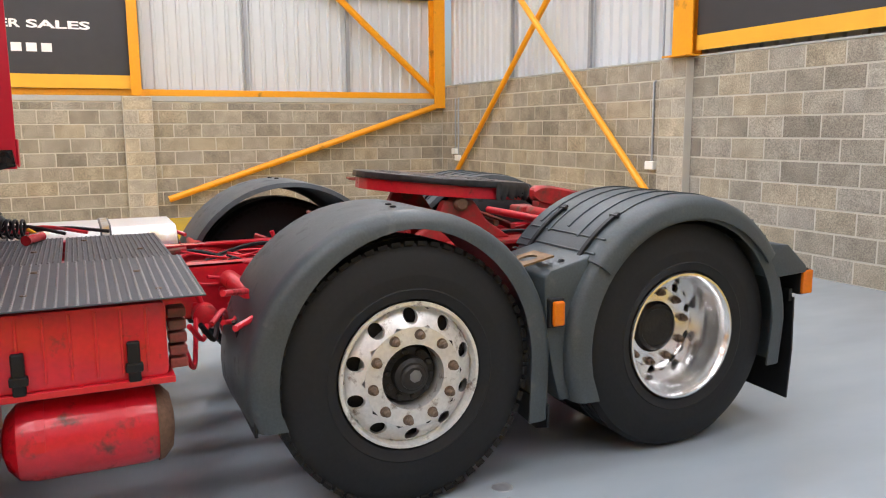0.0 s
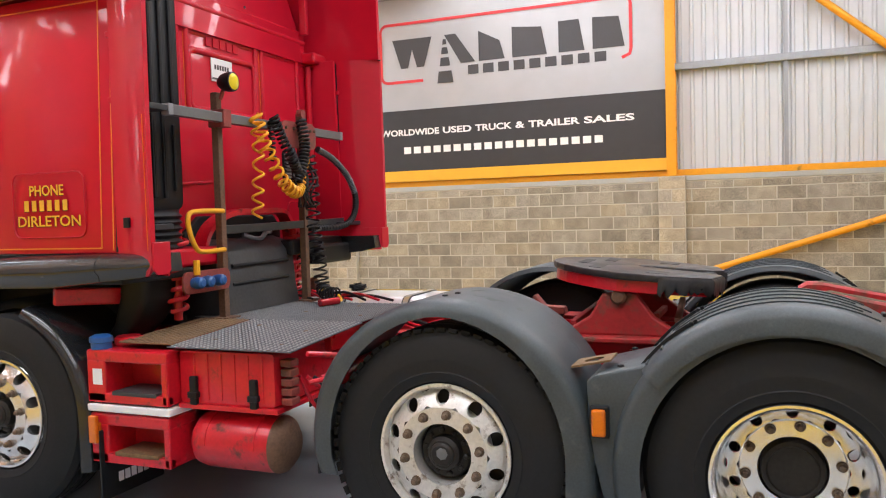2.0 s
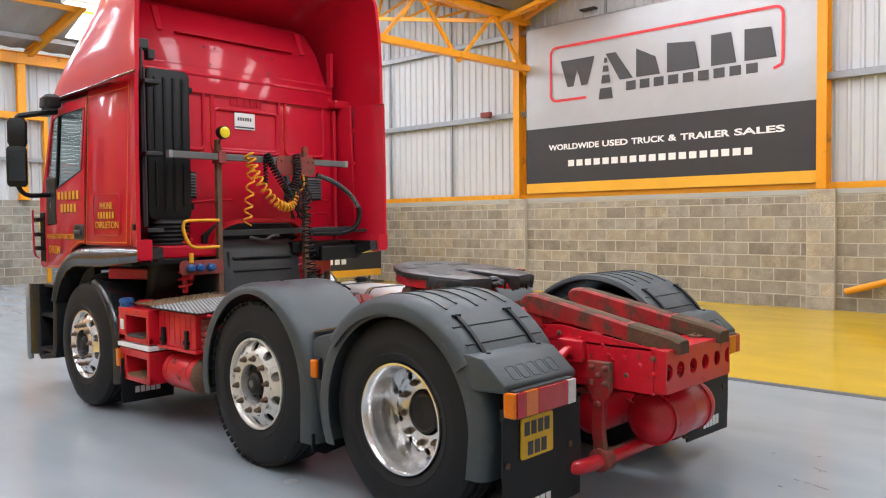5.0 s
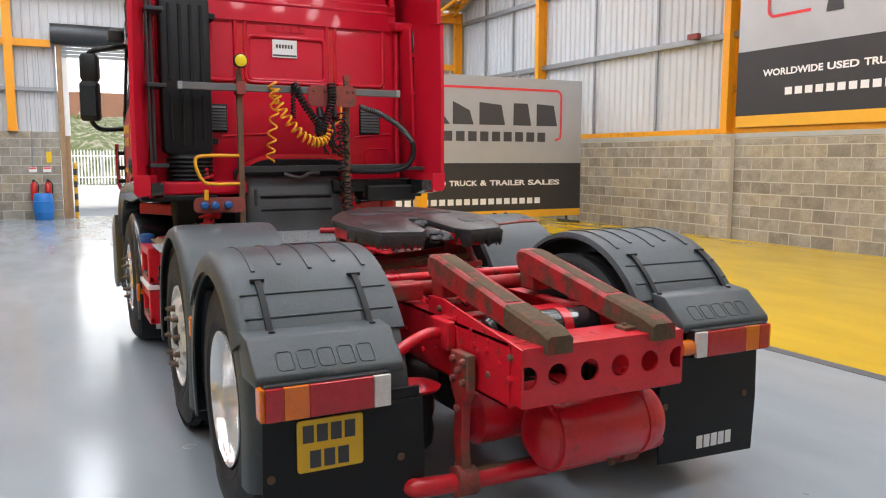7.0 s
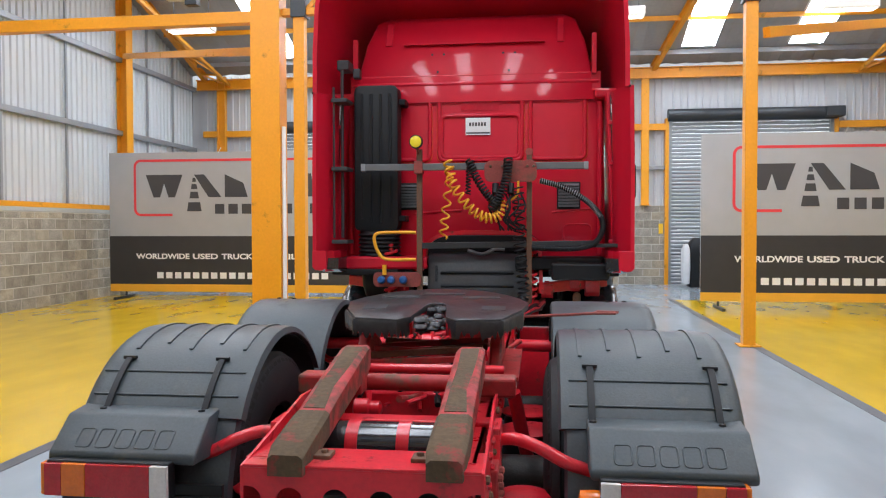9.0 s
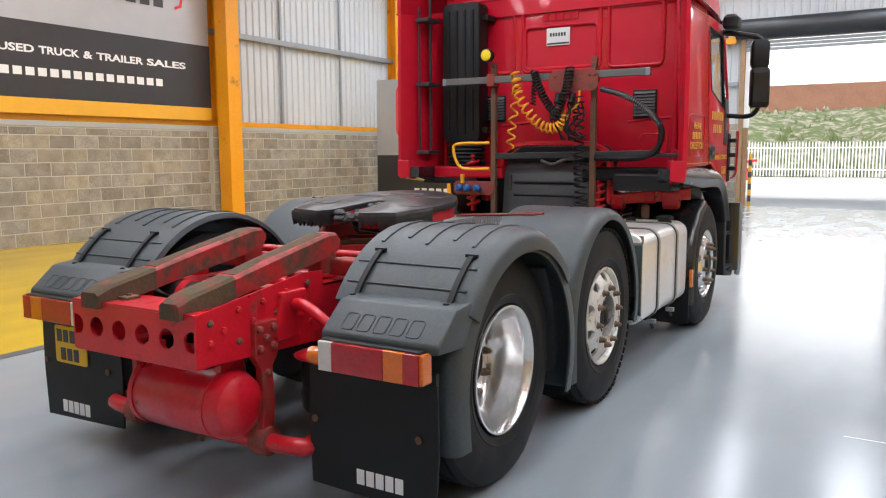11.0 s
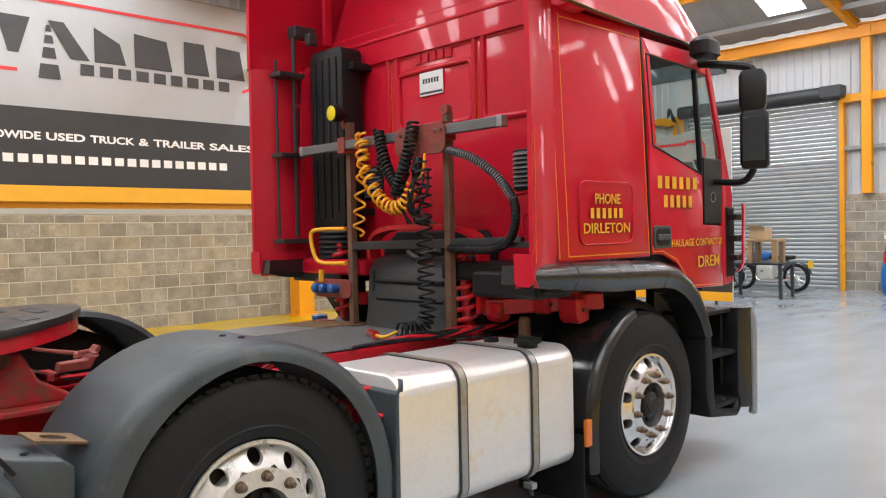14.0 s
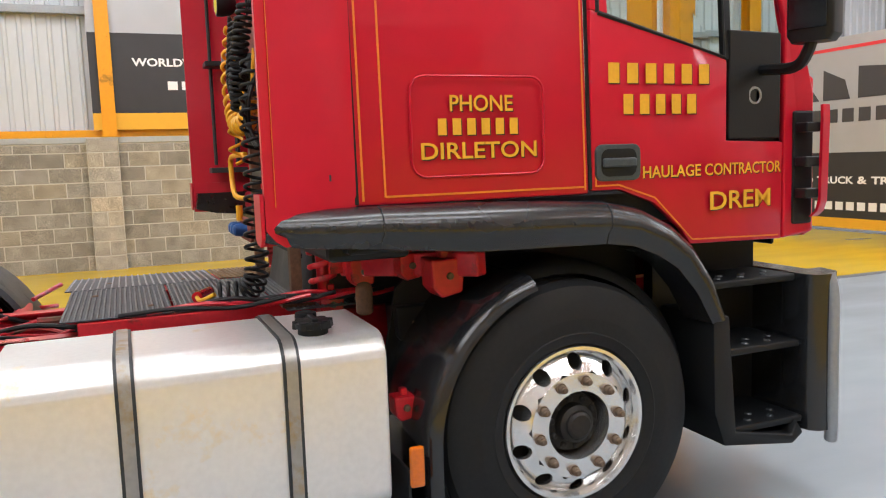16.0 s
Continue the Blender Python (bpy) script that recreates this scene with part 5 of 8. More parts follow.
# suspension, axles, stabiliser
for y, r in ((AX_D, 0.10), (AX_M, 0.075)):
    ax = part("axle", tube([(-0.9, y, AX_Z), (0.9, y, AX_Z)], r, 16), M["hub"], truck, "greasy dark axle", 40)
    if y == AX_D:
        part("differential", lathe([(-0.24, 0.06), (-0.2, 0.16), (-0.08, 0.22), (0.08, 0.22), (0.2, 0.16), (0.24, 0.06)], "y", (0, y + 0.02, AX_Z), 28), M["hub"], ax, smooth=40)
for s in (-1, 1):
    for y in (-0.48, 0.48, 0.86):
        k = 0.62 if y < 0 else 1.0
        spring = part("air_spring", lathe([(z, r * k) for z, r in ((0.34, 0.10), (0.36, 0.125), (0.42, 0.135), (0.46, 0.12), (0.50, 0.135), (0.56, 0.13), (0.585, 0.11))], "z", (s * 0.50, y, 0), 24), M["black_plastic"], truck, "black rubber air spring", 40)
        part("top_plate", lathe([(z, r * min(1.0, k * 1.2)) for z, r in ((0.585, 0.14), (0.597, 0.15), (0.607, 0.12), (0.614, 0.05))], "z", (s * 0.50, y, 0), 20), M["red_frame"], spring, smooth=30)
        part("arm", beam((s * 0.5, y, 0.33), (s * 0.5, AX_D if y < 0.5 else AX_M, 0.40), 0.09, 0.05, 0.008), M["red_frame"], spring)
    link = part("stabiliser_link", prism([(-0.765, 0.25), (-0.695, 0.25), (-0.675, 0.42), (-0.685, 0.58), (-0.65, 0.63), (-0.65, 0.78), (-0.785, 0.78), (-0.785, 0.63), (-0.75, 0.58), (-0.742, 0.42)], s * 0.40 - 0.02, s * 0.40 + 0.02, "x", 0.006), M["red_worn"], truck, "worn red stabiliser drop link")
    for y, z in ((-0.76, 0.75), (-0.68, 0.75), (-0.76, 0.67), (-0.68, 0.67), (-0.718, 0.56), (-0.72, 0.71)):
        bb = lathe([(0, 0.016), (0.014, 0.015), (0.018, 0.006)], "x", (0, 0, 0), 8)
        part("bolt", move(bb, pose(s * 0.42, y, z, 0, 0, 0 if s > 0 else 180)), M["rust_red"], link)
    part("clamp", lathe([(s * 0.40 - 0.045, 0.05), (s * 0.40 - 0.04, 0.062), (s * 0.40 + 0.04, 0.062), (s * 0.40 + 0.045, 0.05)], "x", (0, -0.73, 0.265), 14), M["rust_red"], link, smooth=40)
    part("fender_arm", tube(smooth_path([(s * 0.39, -0.53, 0.815), (s * 0.47, -0.55, 0.825), (s * 0.56, -0.57, 0.80), (s * 0.65, -0.58, 0.755), (s * 0.74, -0.58, 0.725)], 5), 0.024, 12), M["red_frame"], truck, "red tubular mudguard arm", 40)
    part("arm_bracket", box(s * 0.40 - 0.02, s * 0.40 + 0.02, -0.62, -0.46, 0.76, 0.88, 0.008), M["red_frame"], truck)
    part("damper", tube([(s * 0.44, 0.18, 0.84), (s * 0.52, 0.30, 0.42)], 0.032, 12), M["red_frame"], truck, smooth=40)
    part("fender_arm", tube([(s * 0.40, 1.86, 0.80), (s * 0.86, 1.84, 0.80), (s * 1.10, 1.83, 0.79)], 0.04, 14), M["red_frame"], truck, "red tubular mudguard arm", 40)
    for a, b in (((0.9, 1.88, 0.84), (1.1, 2.0, 0.88)), ((0.95, 1.8, 0.78), (1.14, 1.97, 0.76))):
        part("arm_strut", tube([(s * a[0], a[1], a[2]), (s * b[0], b[1], b[2])], 0.012, 8), M["red_frame"], truck)
part("stabiliser_bar", tube(smooth_path([(-0.62, -0.30, 0.28), (-0.60, -0.62, 0.265), (-0.5, -0.73, 0.265), (0.5, -0.73, 0.265), (0.60, -0.62, 0.265), (0.62, -0.30, 0.28)], 6), 0.038, 12), M["red_frame"], truck, "red stabiliser bar", 40)
part("stabiliser_rod", tube([(-0.38, -0.73, 0.265), (0.38, -0.73, 0.265)], 0.041, 12), M["rust"], truck, smooth=40)

# pipes, cables and valves between the rails
random.seed(11)
for k in range(48):
    x0, y0 = random.uniform(-0.34, 0.34), random.uniform(-0.1, 2.1)
    pts = [(x0 + random.uniform(-0.06, 0.06) * i, y0 + 0.22 * i, 0.80 + random.uniform(-0.05, 0.08)) for i in range(4)]
    part("brake_pipe", tube(smooth_path(pts, 5), random.choice((0.006, 0.008, 0.011, 0.016)), 7), M["red_worn" if k % 4 == 1 else "black_plastic" if k % 4 == 3 else "red_frame"], truck, smooth=40)
for x, y, z, r in ((-0.2, 0.05, 0.78, 0.045), (0.18, -0.2, 0.74, 0.035), (-0.12, 1.55, 0.86, 0.05), (0.25, 1.5, 0.84, 0.045), (-0.52, 1.86, 0.62, 0.07), (-0.6, 2.0, 0.7, 0.05)):
    valve = part("air_valve", lathe([(-0.07, r * 0.5), (-0.06, r), (0.0, r), (0.01, r * 0.75), (0.05, r * 0.75), (0.06, r * 0.4)], "x", (x, y, z), 16), M["red_frame"], truck, smooth=40)
    part("stub", tube([(x, y, z + r * 0.5), (x, y + 0.02, z + r + 0.03)], 0.012, 8), M["red_frame"], valve)
for k in range(9):
    y = 1.66 + 0.04 * k
    part("side_pipe", tube(smooth_path([(-0.42, y, 0.74 - 0.02 * k), (-0.62, y + 0.05, 0.70 + random.uniform(-0.05, 0.05)), (-0.85, y + 0.1, 0.66 + random.uniform(-0.12, 0.12)), (-0.95, y + 0.16, 0.74)], 5), 0.010, 7), M["red_frame"] if k % 3 else M["black_plastic"], truck, smooth=40)

# --- fifth wheel ---
def slotted_plate():
    pts = []
    for k in range(13):
        a = radians(155 - 130 * k / 12)
        pts.append((0.47 * math.cos(a) / math.cos(radians(25)), 0.72 + 0.40 * (math.sin(a) - math.sin(radians(25))) / (1 - math.sin(radians(25)))))
    pts = [(-0.47, 0.70)] + pts + [(0.47, 0.70), (0.44, 0.52), (0.35, 0.30), (0.14, 0.26), (0.085, 0.33), (0.05, 0.62), (0.03, 0.68), (-0.03, 0.68), (-0.05, 0.62), (-0.085, 0.33), (-0.14, 0.26), (-0.35, 0.30), (-0.44, 0.52)]
    return pts


tilt = Matrix.Translation((0, 0.7, 1.175)) @ Matrix.Rotation(radians(5.2), 4, "X") @ Matrix.Translation((0.03, -0.7, 0))
fifth = part("fifth_wheel", move(prism(slotted_plate(), -0.014, 0.02, "z", 0.006), tilt), M["grease"], truck, "greased black fifth-wheel coupling plate on red pedestals", 40)
skirt = bmesh.new()
inner = [(x * 0.955, 0.7 + (y - 0.7) * 0.955) for x, y in slotted_plate()]
part("skirt", move(prism(inner, -0.072, -0.012, "z", 0.004, skirt), tilt), M["red_frame"], fifth)
for x, y, w, d in ((-0.22, 0.85, 0.10, 0.03), (0.22, 0.85, 0.10, 0.03), (0.0, 0.95, 0.12, 0.025), (-0.3, 0.55, 0.06, 0.05), (0.3, 0.55, 0.06, 0.05)):
    part("plate_groove", move(box(x - w, x + w, y - d, y + d, 0.0195, 0.0225, 0.004), tilt), M["dark_steel"], fifth)
random.seed(3)
for k in range(26):
    x, y, r = random.uniform(-0.09, 0.09), random.uniform(0.30, 0.66), random.uniform(0.015, 0.04)
    blob = lathe([(-r * 0.4, r * 0.4), (-r * 0.1, r), (r * 0.35, r * 0.8), (r * 0.5, r * 0.2)], "z", (0, 0, 0), 9)
    part("grease_lump", move(blob, tilt @ Matrix.Translation((x, y, random.uniform(-0.05, 0.004)))), M["grease"], fifth, smooth=60)
rim_edge = [(-0.45, 0.52), (-0.355, 0.293), (-0.14, 0.253), (-0.092, 0.33), (-0.055, 0.62), (0.055, 0.62), (0.092, 0.33), (0.14, 0.253), (0.355, 0.293), (0.45, 0.52)]
rings = []
for (xa, ya), (xb, yb) in zip(rim_edge, rim_edge[1:]):
    n = max(3, int(math.hypot(xb - xa, yb - ya) / 0.012))
    for i in range(n):
        x, y, d = xa + (xb - xa) * i / n, ya + (yb - ya) * i / n, random.uniform(0.03, 0.085)
        rings.append([(x, y, 0.012), (x * 1.012, y - 0.006, 0.0), (x * 1.008, y - 0.004 + random.uniform(-0.004, 0.004), -d), (x * 0.99, y + 0.012, -d * 0.8), (x * 0.99, y + 0.012, 0.008)])
part("grease_fringe", move(loft(rings), tilt), M["grease"], fifth, "black grease hanging from the plate edge", 60)
for s in (-1, 1):
    part("pedestal", prism([(0.42, 0.885), (1.02, 0.885), (0.86, 0.98), (0.80, 1.09), (0.64, 1.09), (0.56, 0.98)], s * 0.34 - 0.03, s * 0.34 + 0.03, "x", 0.012), M["red_worn"], fifth, "worn red pedestal bracket")
    part("pivot", lathe([(0.30, 0.036), (0.395, 0.036), (0.405, 0.026), (0.405, 0.008)], "x", (0, 0, 0), 18) if s > 0 else move(lathe([(0.30, 0.036), (0.395, 0.036), (0.405, 0.026), (0.405, 0.008)], "x", (0, 0, 0), 18), Matrix.Rotation(math.pi, 4, "Z")), M["rust"], fifth)
    part("subframe", box(*sorted((s * 0.30, s * 0.46)), 0.28, 1.15, 0.866, 0.888, 0.004), M["red_worn"], fifth)
for pv in [o for o in fifth.children if o.name.startswith("pivot")]:
    pv.location = (0, 0.72, 1.075)
for k in range(7):
    y = 0.36 + 0.1 * k
    part("lock_bar", beam((-0.28, y, 0.93 + 0.02 * (k % 3)), (0.28, y + random.uniform(-0.05, 0.05), 0.94 + 0.025 * ((k + 1) % 3)), 0.03, 0.03, 0.004), M["rust"] if k % 2 else M["red_worn"], fifth)
part("release_handle", tube(smooth_path([(0.45, 0.82, 1.11), (0.66, 0.83, 1.12), (0.84, 0.84, 1.13)], 4) + [Vector((0.95, 0.80, 1.135)), Vector((0.97, 0.86, 1.135)), Vector((0.86, 0.88, 1.135)), Vector((0.84, 0.84, 1.13))], 0.0075, 8), M["rust_red"], fifth, "rusty red release handle", 40)
part("front_guide", prism([(1.12, 0.90), (1.26, 0.90), (1.315, 1.0), (1.30, 1.01), (1.245, 0.945), (1.13, 0.94)], -0.30, -0.22, "x", 0.006), M["rust_red"], fifth)
part("front_guide", prism([(1.12, 0.90), (1.26, 0.90), (1.315, 1.0), (1.30, 1.01), (1.245, 0.945), (1.13, 0.94)], 0.24, 0.32, "x", 0.006), M["rust_red"], fifth)

# --- mudguards ---
def guard_loft(path, section):
    """Carries (x, lift) pairs along a path of (y, z, ny, nz); a section may change with the way it faces."""
    pick = section if callable(section) else lambda ny: section
    return loft([[(x, y + n * ny, z + n * nz) for x, n in pick(ny)] for y, z, ny, nz in path])


def arc_path(cy, cz, r, a0, a1, n=22, before=(), after=()):
    p = [(y, z, ny, nz) for y, z, ny, nz in before]
    for i in range(n + 1):
        a = radians(a0 + (a1 - a0) * i / n)
        p.append((cy + r * math.cos(a), cz + r * math.sin(a), math.cos(a), math.sin(a)))
    return p + list(after)


def guard_section(s, x_in, x_out, lip=0.055, t=0.012):
    pts = [(x_in, -0.03), (x_in + 0.01, -0.004), (x_in + 0.04, 0.0), (x_out - 0.07, 0.0), (x_out - 0.03, -0.006), (x_out - 0.008, -0.024), (x_out, -lip), (x_out - 0.012, -lip),
           (x_out - 0.022, -0.032), (x_out - 0.04, -0.018), (x_out - 0.075, -t), (x_in + 0.04, -t), (x_in + 0.018, -0.03)]
    return [(s * x, n) for x, n in pts]


def deep_section(s, x_in, x_out, lip_top, lip_side, t=0.012):
    """A mudguard's section with a rounded shoulder and a side lip that deepens towards its ends."""
    def at(ny):
        lip = lip_top + (lip_side - lip_top) * min(1.0, abs(ny)) ** 1.3
        pts = [(x_in, -0.03), (x_in + 0.01, -0.004), (x_in + 0.04, 0.0), (x_out - 0.075, 0.0), (x_out - 0.04, -0.006), (x_out - 0.016, -0.022), (x_out - 0.004, -0.046), (x_out, -lip), (x_out - 0.010, -lip),
               (x_out - 0.015, -0.05), (x_out - 0.03, -0.03), (x_out - 0.07, -t), (x_in + 0.04, -t), (x_in + 0.018, -0.03)]
        return [(s * x, n) for x, n in pts]
    return at


for s in (-1, 1):
    path = arc_path(AX_M, AX_Z + 0.01, 0.63, 0, 180, 30, [(AX_M + 0.60, 0.375, 1, 0.0), (AX_M + 0.626, 0.45, 1, 0)], [(AX_M - 0.628, 0.40, -1, 0), (AX_M - 0.622, 0.235, -1, 0)])
    mg = part("mudguard", guard_loft(path, deep_section(s, 0.62, 1.2, 0.068, 0.112)), M["fender"], truck, "plain grey plastic mudguard over the middle wheel", 50)
    part("front_flap", prism([(s * 0.68, 0.40), (s * 1.17, 0.36), (s * 1.17, 0.52), (s * 0.68, 0.52)], AX_M + 0.592, AX_M + 0.604, "y", 0.003), M["black_plastic"], mg)
    part("rear_flap", prism([(s * 0.70, 0.21), (s * 1.10, 0.165), (s * 1.19, 0.20), (s * 1.19, 0.30), (s * 0.70, 0.30)], AX_M - 0.612, AX_M - 0.602, "y", 0.002), M["black_plastic"], mg)
    part("fixing", lathe([(0, 0.014), (0.006, 0.012), (0.008, 0.004)], "z", (s * 0.95, AX_M, AX_Z + 0.64), 10), M["black_plastic"], mg)
    part("fixing", lathe([(0, 0.014), (0.006, 0.012), (0.008, 0.004)], "z", (s * 1.05, AX_M + 0.02, AX_Z + 0.64), 10), M["black_plastic"], mg)
    hp = part("hanger_plate", pierced_plate([(s * 1.0 - 0.10, s * 1.0 + 0.06, 0.04)], -0.08, 0.08, 0, 0.008, 0.034, bmesh.new()), M["rust_plate"], mg, "rusty perforated hanger plate")
    hp.matrix_basis = Matrix.Translation((0, AX_M - 0.605, 0.888)) @ Matrix.Rotation(radians(78), 4, "X")

    # drive axle: wide guard with a ribbed cover strapped over it
    x_in, x_out, straps = (0.555, 1.235, (0.711, 1.106)) if s < 0 else (0.625, 1.29, (0.745, 1.19))
    path = arc_path(AX_D, AX_Z, 0.632, -4, 178, 30, [(AX_D + 0.585, 0.285, 1, 0), (AX_D + 0.622, 0.40, 1, 0)], [(AX_D - 0.622, 0.42, -1, 0), (AX_D - 0.61, 0.31, -1, 0)])
    rg = part("mudguard", guard_loft(path, deep_section(s, x_in + 0.02, x_out - 0.015, 0.10, 0.112)), M["fender"], truck, "grey plastic mudguard with a ribbed strapped top over the drive wheels", 50)
    path = arc_path(AX_D, AX_Z, 0.642, 37, 146, 24)
    top = part("mudguard_top", guard_loft(path, deep_section(s, x_in, x_out, 0.10, 0.085)), M["fender"], rg, smooth=50)
    on = lambda x, a, r=0.643: (s * x, AX_D + r * math.cos(radians(a)), AX_Z + r * math.sin(radians(a)))
    for i, f in enumerate((0.13, 0.30, 0.47, 0.64, 0.81)):
        x = x_in + (x_out - x_in) * f
        part("rib", strip([on(x, a) for a in range(50 - 4 * (i % 2), 122 - 5 * (i % 2), 6)], 0.015, 0.010), M["fender"], top, smooth=40)
    for a in (40, 47, 128, 138):
        part("rib", tube([on(x, a) for x in (x_in + 0.04, (x_in + x_out) / 2, x_out - 0.05)], 0.005, 8), M["fender"], top, smooth=40)
    for x in straps:
        for a0, a1 in ((122, 154), (33, 62)):
            cord = part("strap", strip([on(x, a, 0.651) for a in range(a0, a1, 4)], 0.024, 0.012), M["black_plastic"], top, "black rubber strap", 40)
            part("toggle", beam(on(x - 0.028, a0 if a0 > 90 else a1 - 3, 0.652), on(x + 0.028, a0 if a0 > 90 else a1 - 3, 0.652), 0.016, 0.014, 0.003), M["black_plastic"], cord)
    fb = part("front_box", prism([(0.715, 0.60), (0.722, 0.838), (0.69, 0.862), (0.47, 0.918), (0.44, 0.90), (0.54, 0.74), (0.58, 0.585), (0.60, 0.40), (0.585, 0.295), (0.64, 0.295), (0.675, 0.42)], *sorted((s * 0.72, s * 1.165)), "x", 0.012), M["fender"], rg, "grey filler box between the mudguards", 40)
    for x in straps:
        part("fixing", lathe([(0, 0.014), (0.006, 0.012), (0.008, 0.004)], "z", (s * min(x, 1.1), 0.60, 0.888), 10), M["black_plastic"], fb)
    refl = part("side_reflector", box(*sorted((s * 1.182, s * 1.207)), 0.645, 0.70, 0.632, 0.738, 0.01), M["amber"], truck, "amber side marker")
    part("holder", box(*sorted((s * 1.15, s * 1.185)), 0.635, 0.71, 0.622, 0.748, 0.008), M["black_plastic"], refl)
    # rear lamp carrier
    b_in, b_out = x_in + 0.10, x_out - 0.02
    rb = part("rear_box", prism([(-0.44, 0.905), (-0.605, 0.888), (-0.738, 0.776), (-0.738, 0.742), (-0.52, 0.73), (-0.45, 0.80)], *sorted((s * b_in, s * b_out)), "x", 0.012), M["fender"], rg, "grey lamp carrier box with raised plain mark", 40)
    mark = frame_of((s * (b_in + b_out) / 2 - 0.19, -0.7335, 0.7805), (1, 0, 0), (0, 0.765, 0.644))
    for i in range(5):
        loop = rounded(0.076 * i, 0.076 * i + 0.058, 0.02, 0.10, 0.012, 2)
        part("raised_mark", move(tube([(u, v, 0.0) for u, v in loop + loop[:1]], 0.0032, 6), mark), M["fender"], rb, smooth=50)
    for x in straps:
        part("fixing", lathe([(0, 0.014), (0.006, 0.012), (0.008, 0.004)], "z", (s * x, -0.55, 0.893), 10), M["black_plastic"], rb)
    lamp = part("rear_lamp", box(*sorted((s * 0.735, s * 1.195)), -0.755, -0.70, 0.615, 0.745, 0.006), M["black_plastic"], truck, "rear lamp cluster with red, amber and white lenses")
    segs = [(0.735, 0.80, "lens_white"), (0.80, 1.04, "lens_red"), (1.04, 1.13, "amber"), (1.13, 1.195, "lens_red")]
    for a, b, m in segs:
        part("lens", box(*sorted((s * (a + 0.0005), s * (b - 0.0005))), -0.772, -0.752, 0.622, 0.738, 0.003), M[m], lamp)
    part("end_lens", box(*sorted((s * 1.193, s * 1.212)), -0.765, -0.70, 0.622, 0.738, 0.006), M["amber"], lamp)
    lamp.location = (0.02 if s > 0 else 0, -0.02, 0.014)
    if s > 0:
        part("marker", lathe([(0.665, 0.02), (0.67, 0.035), (0.72, 0.038), (0.735, 0.036)], "x", (0, -0.73, 0.665), 18), M["amber"], lamp, "orange rubber marker lamp", 40)
    # mudflaps
    flap = part("mudflap", prism([(s * (x_in + 0.01), 0.62), (s * (x_out - 0.05), 0.62), (s * (x_out - 0.045), 0.36), (s * (x_out - 0.06), 0.105), (s * (x_in + 0.01), 0.125), (s * x_in, 0.36)], -0.70, -0.688, "y", 0.003), M["black_plastic"], truck, "black rubber mudflap with a plain white mark")
    c = 0.98 if s > 0 else -0.93
    part("mark", bars(frame_of((c - 0.115, -0.7005, 0.165 if s > 0 else 0.14), (1, 0, 0), (0, 0, 1)), 0, 0.23, 0, 0.062, 5, 0.002, 0.2), M["sticker"], flap)
    part("hanger", box(*sorted((s * (x_in + 0.02), s * (x_out - 0.06))), -0.69, -0.67, 0.60, 0.66), M["black_plastic"], flap)
    for x in (0.66, 1.16):
        part("bolt", lathe([(0, 0.016), (0.006, 0.014), (0.008, 0.005)], "y", (s * x, -0.708, 0.40), 10), M["rust"], flap)
pl = part("number_plate", prism(rounded(-1.065, -0.815, 0.405, 0.60, 0.012, 3), -0.712, -0.702, "y", 0.002), M["plate_yellow"], truck, "yellow rear number plate with plain dark bars")
for v0, n, u0, u1 in ((0.515, 4, 0.02, 0.23), (0.42, 3, 0.045, 0.205)):
    for i in range(n):
        w = (u1 - u0) / n
        part("bar", bars(frame_of((-1.065, -0.7125, v0), (1, 0, 0), (0, 0, 1)), u0 + i * w, u0 + (i + 1) * w, 0, 0.065, 1, 0.001, 0.22), M["dark_print"], pl)

built = set(truck.children)

# --- cab ---
W = 1.135


def lean(bm, s):
    """Leans the side walls in towards the roof and the nose."""
    for v in bm.verts:
        d = 0.05 * max(0.0, (v.co.z - 1.95) / 0.7) + 0.05 * max(0.0, (v.co.y - 4.5) / 0.5)
        v.co.x -= math.copysign(d, s)
    return bm


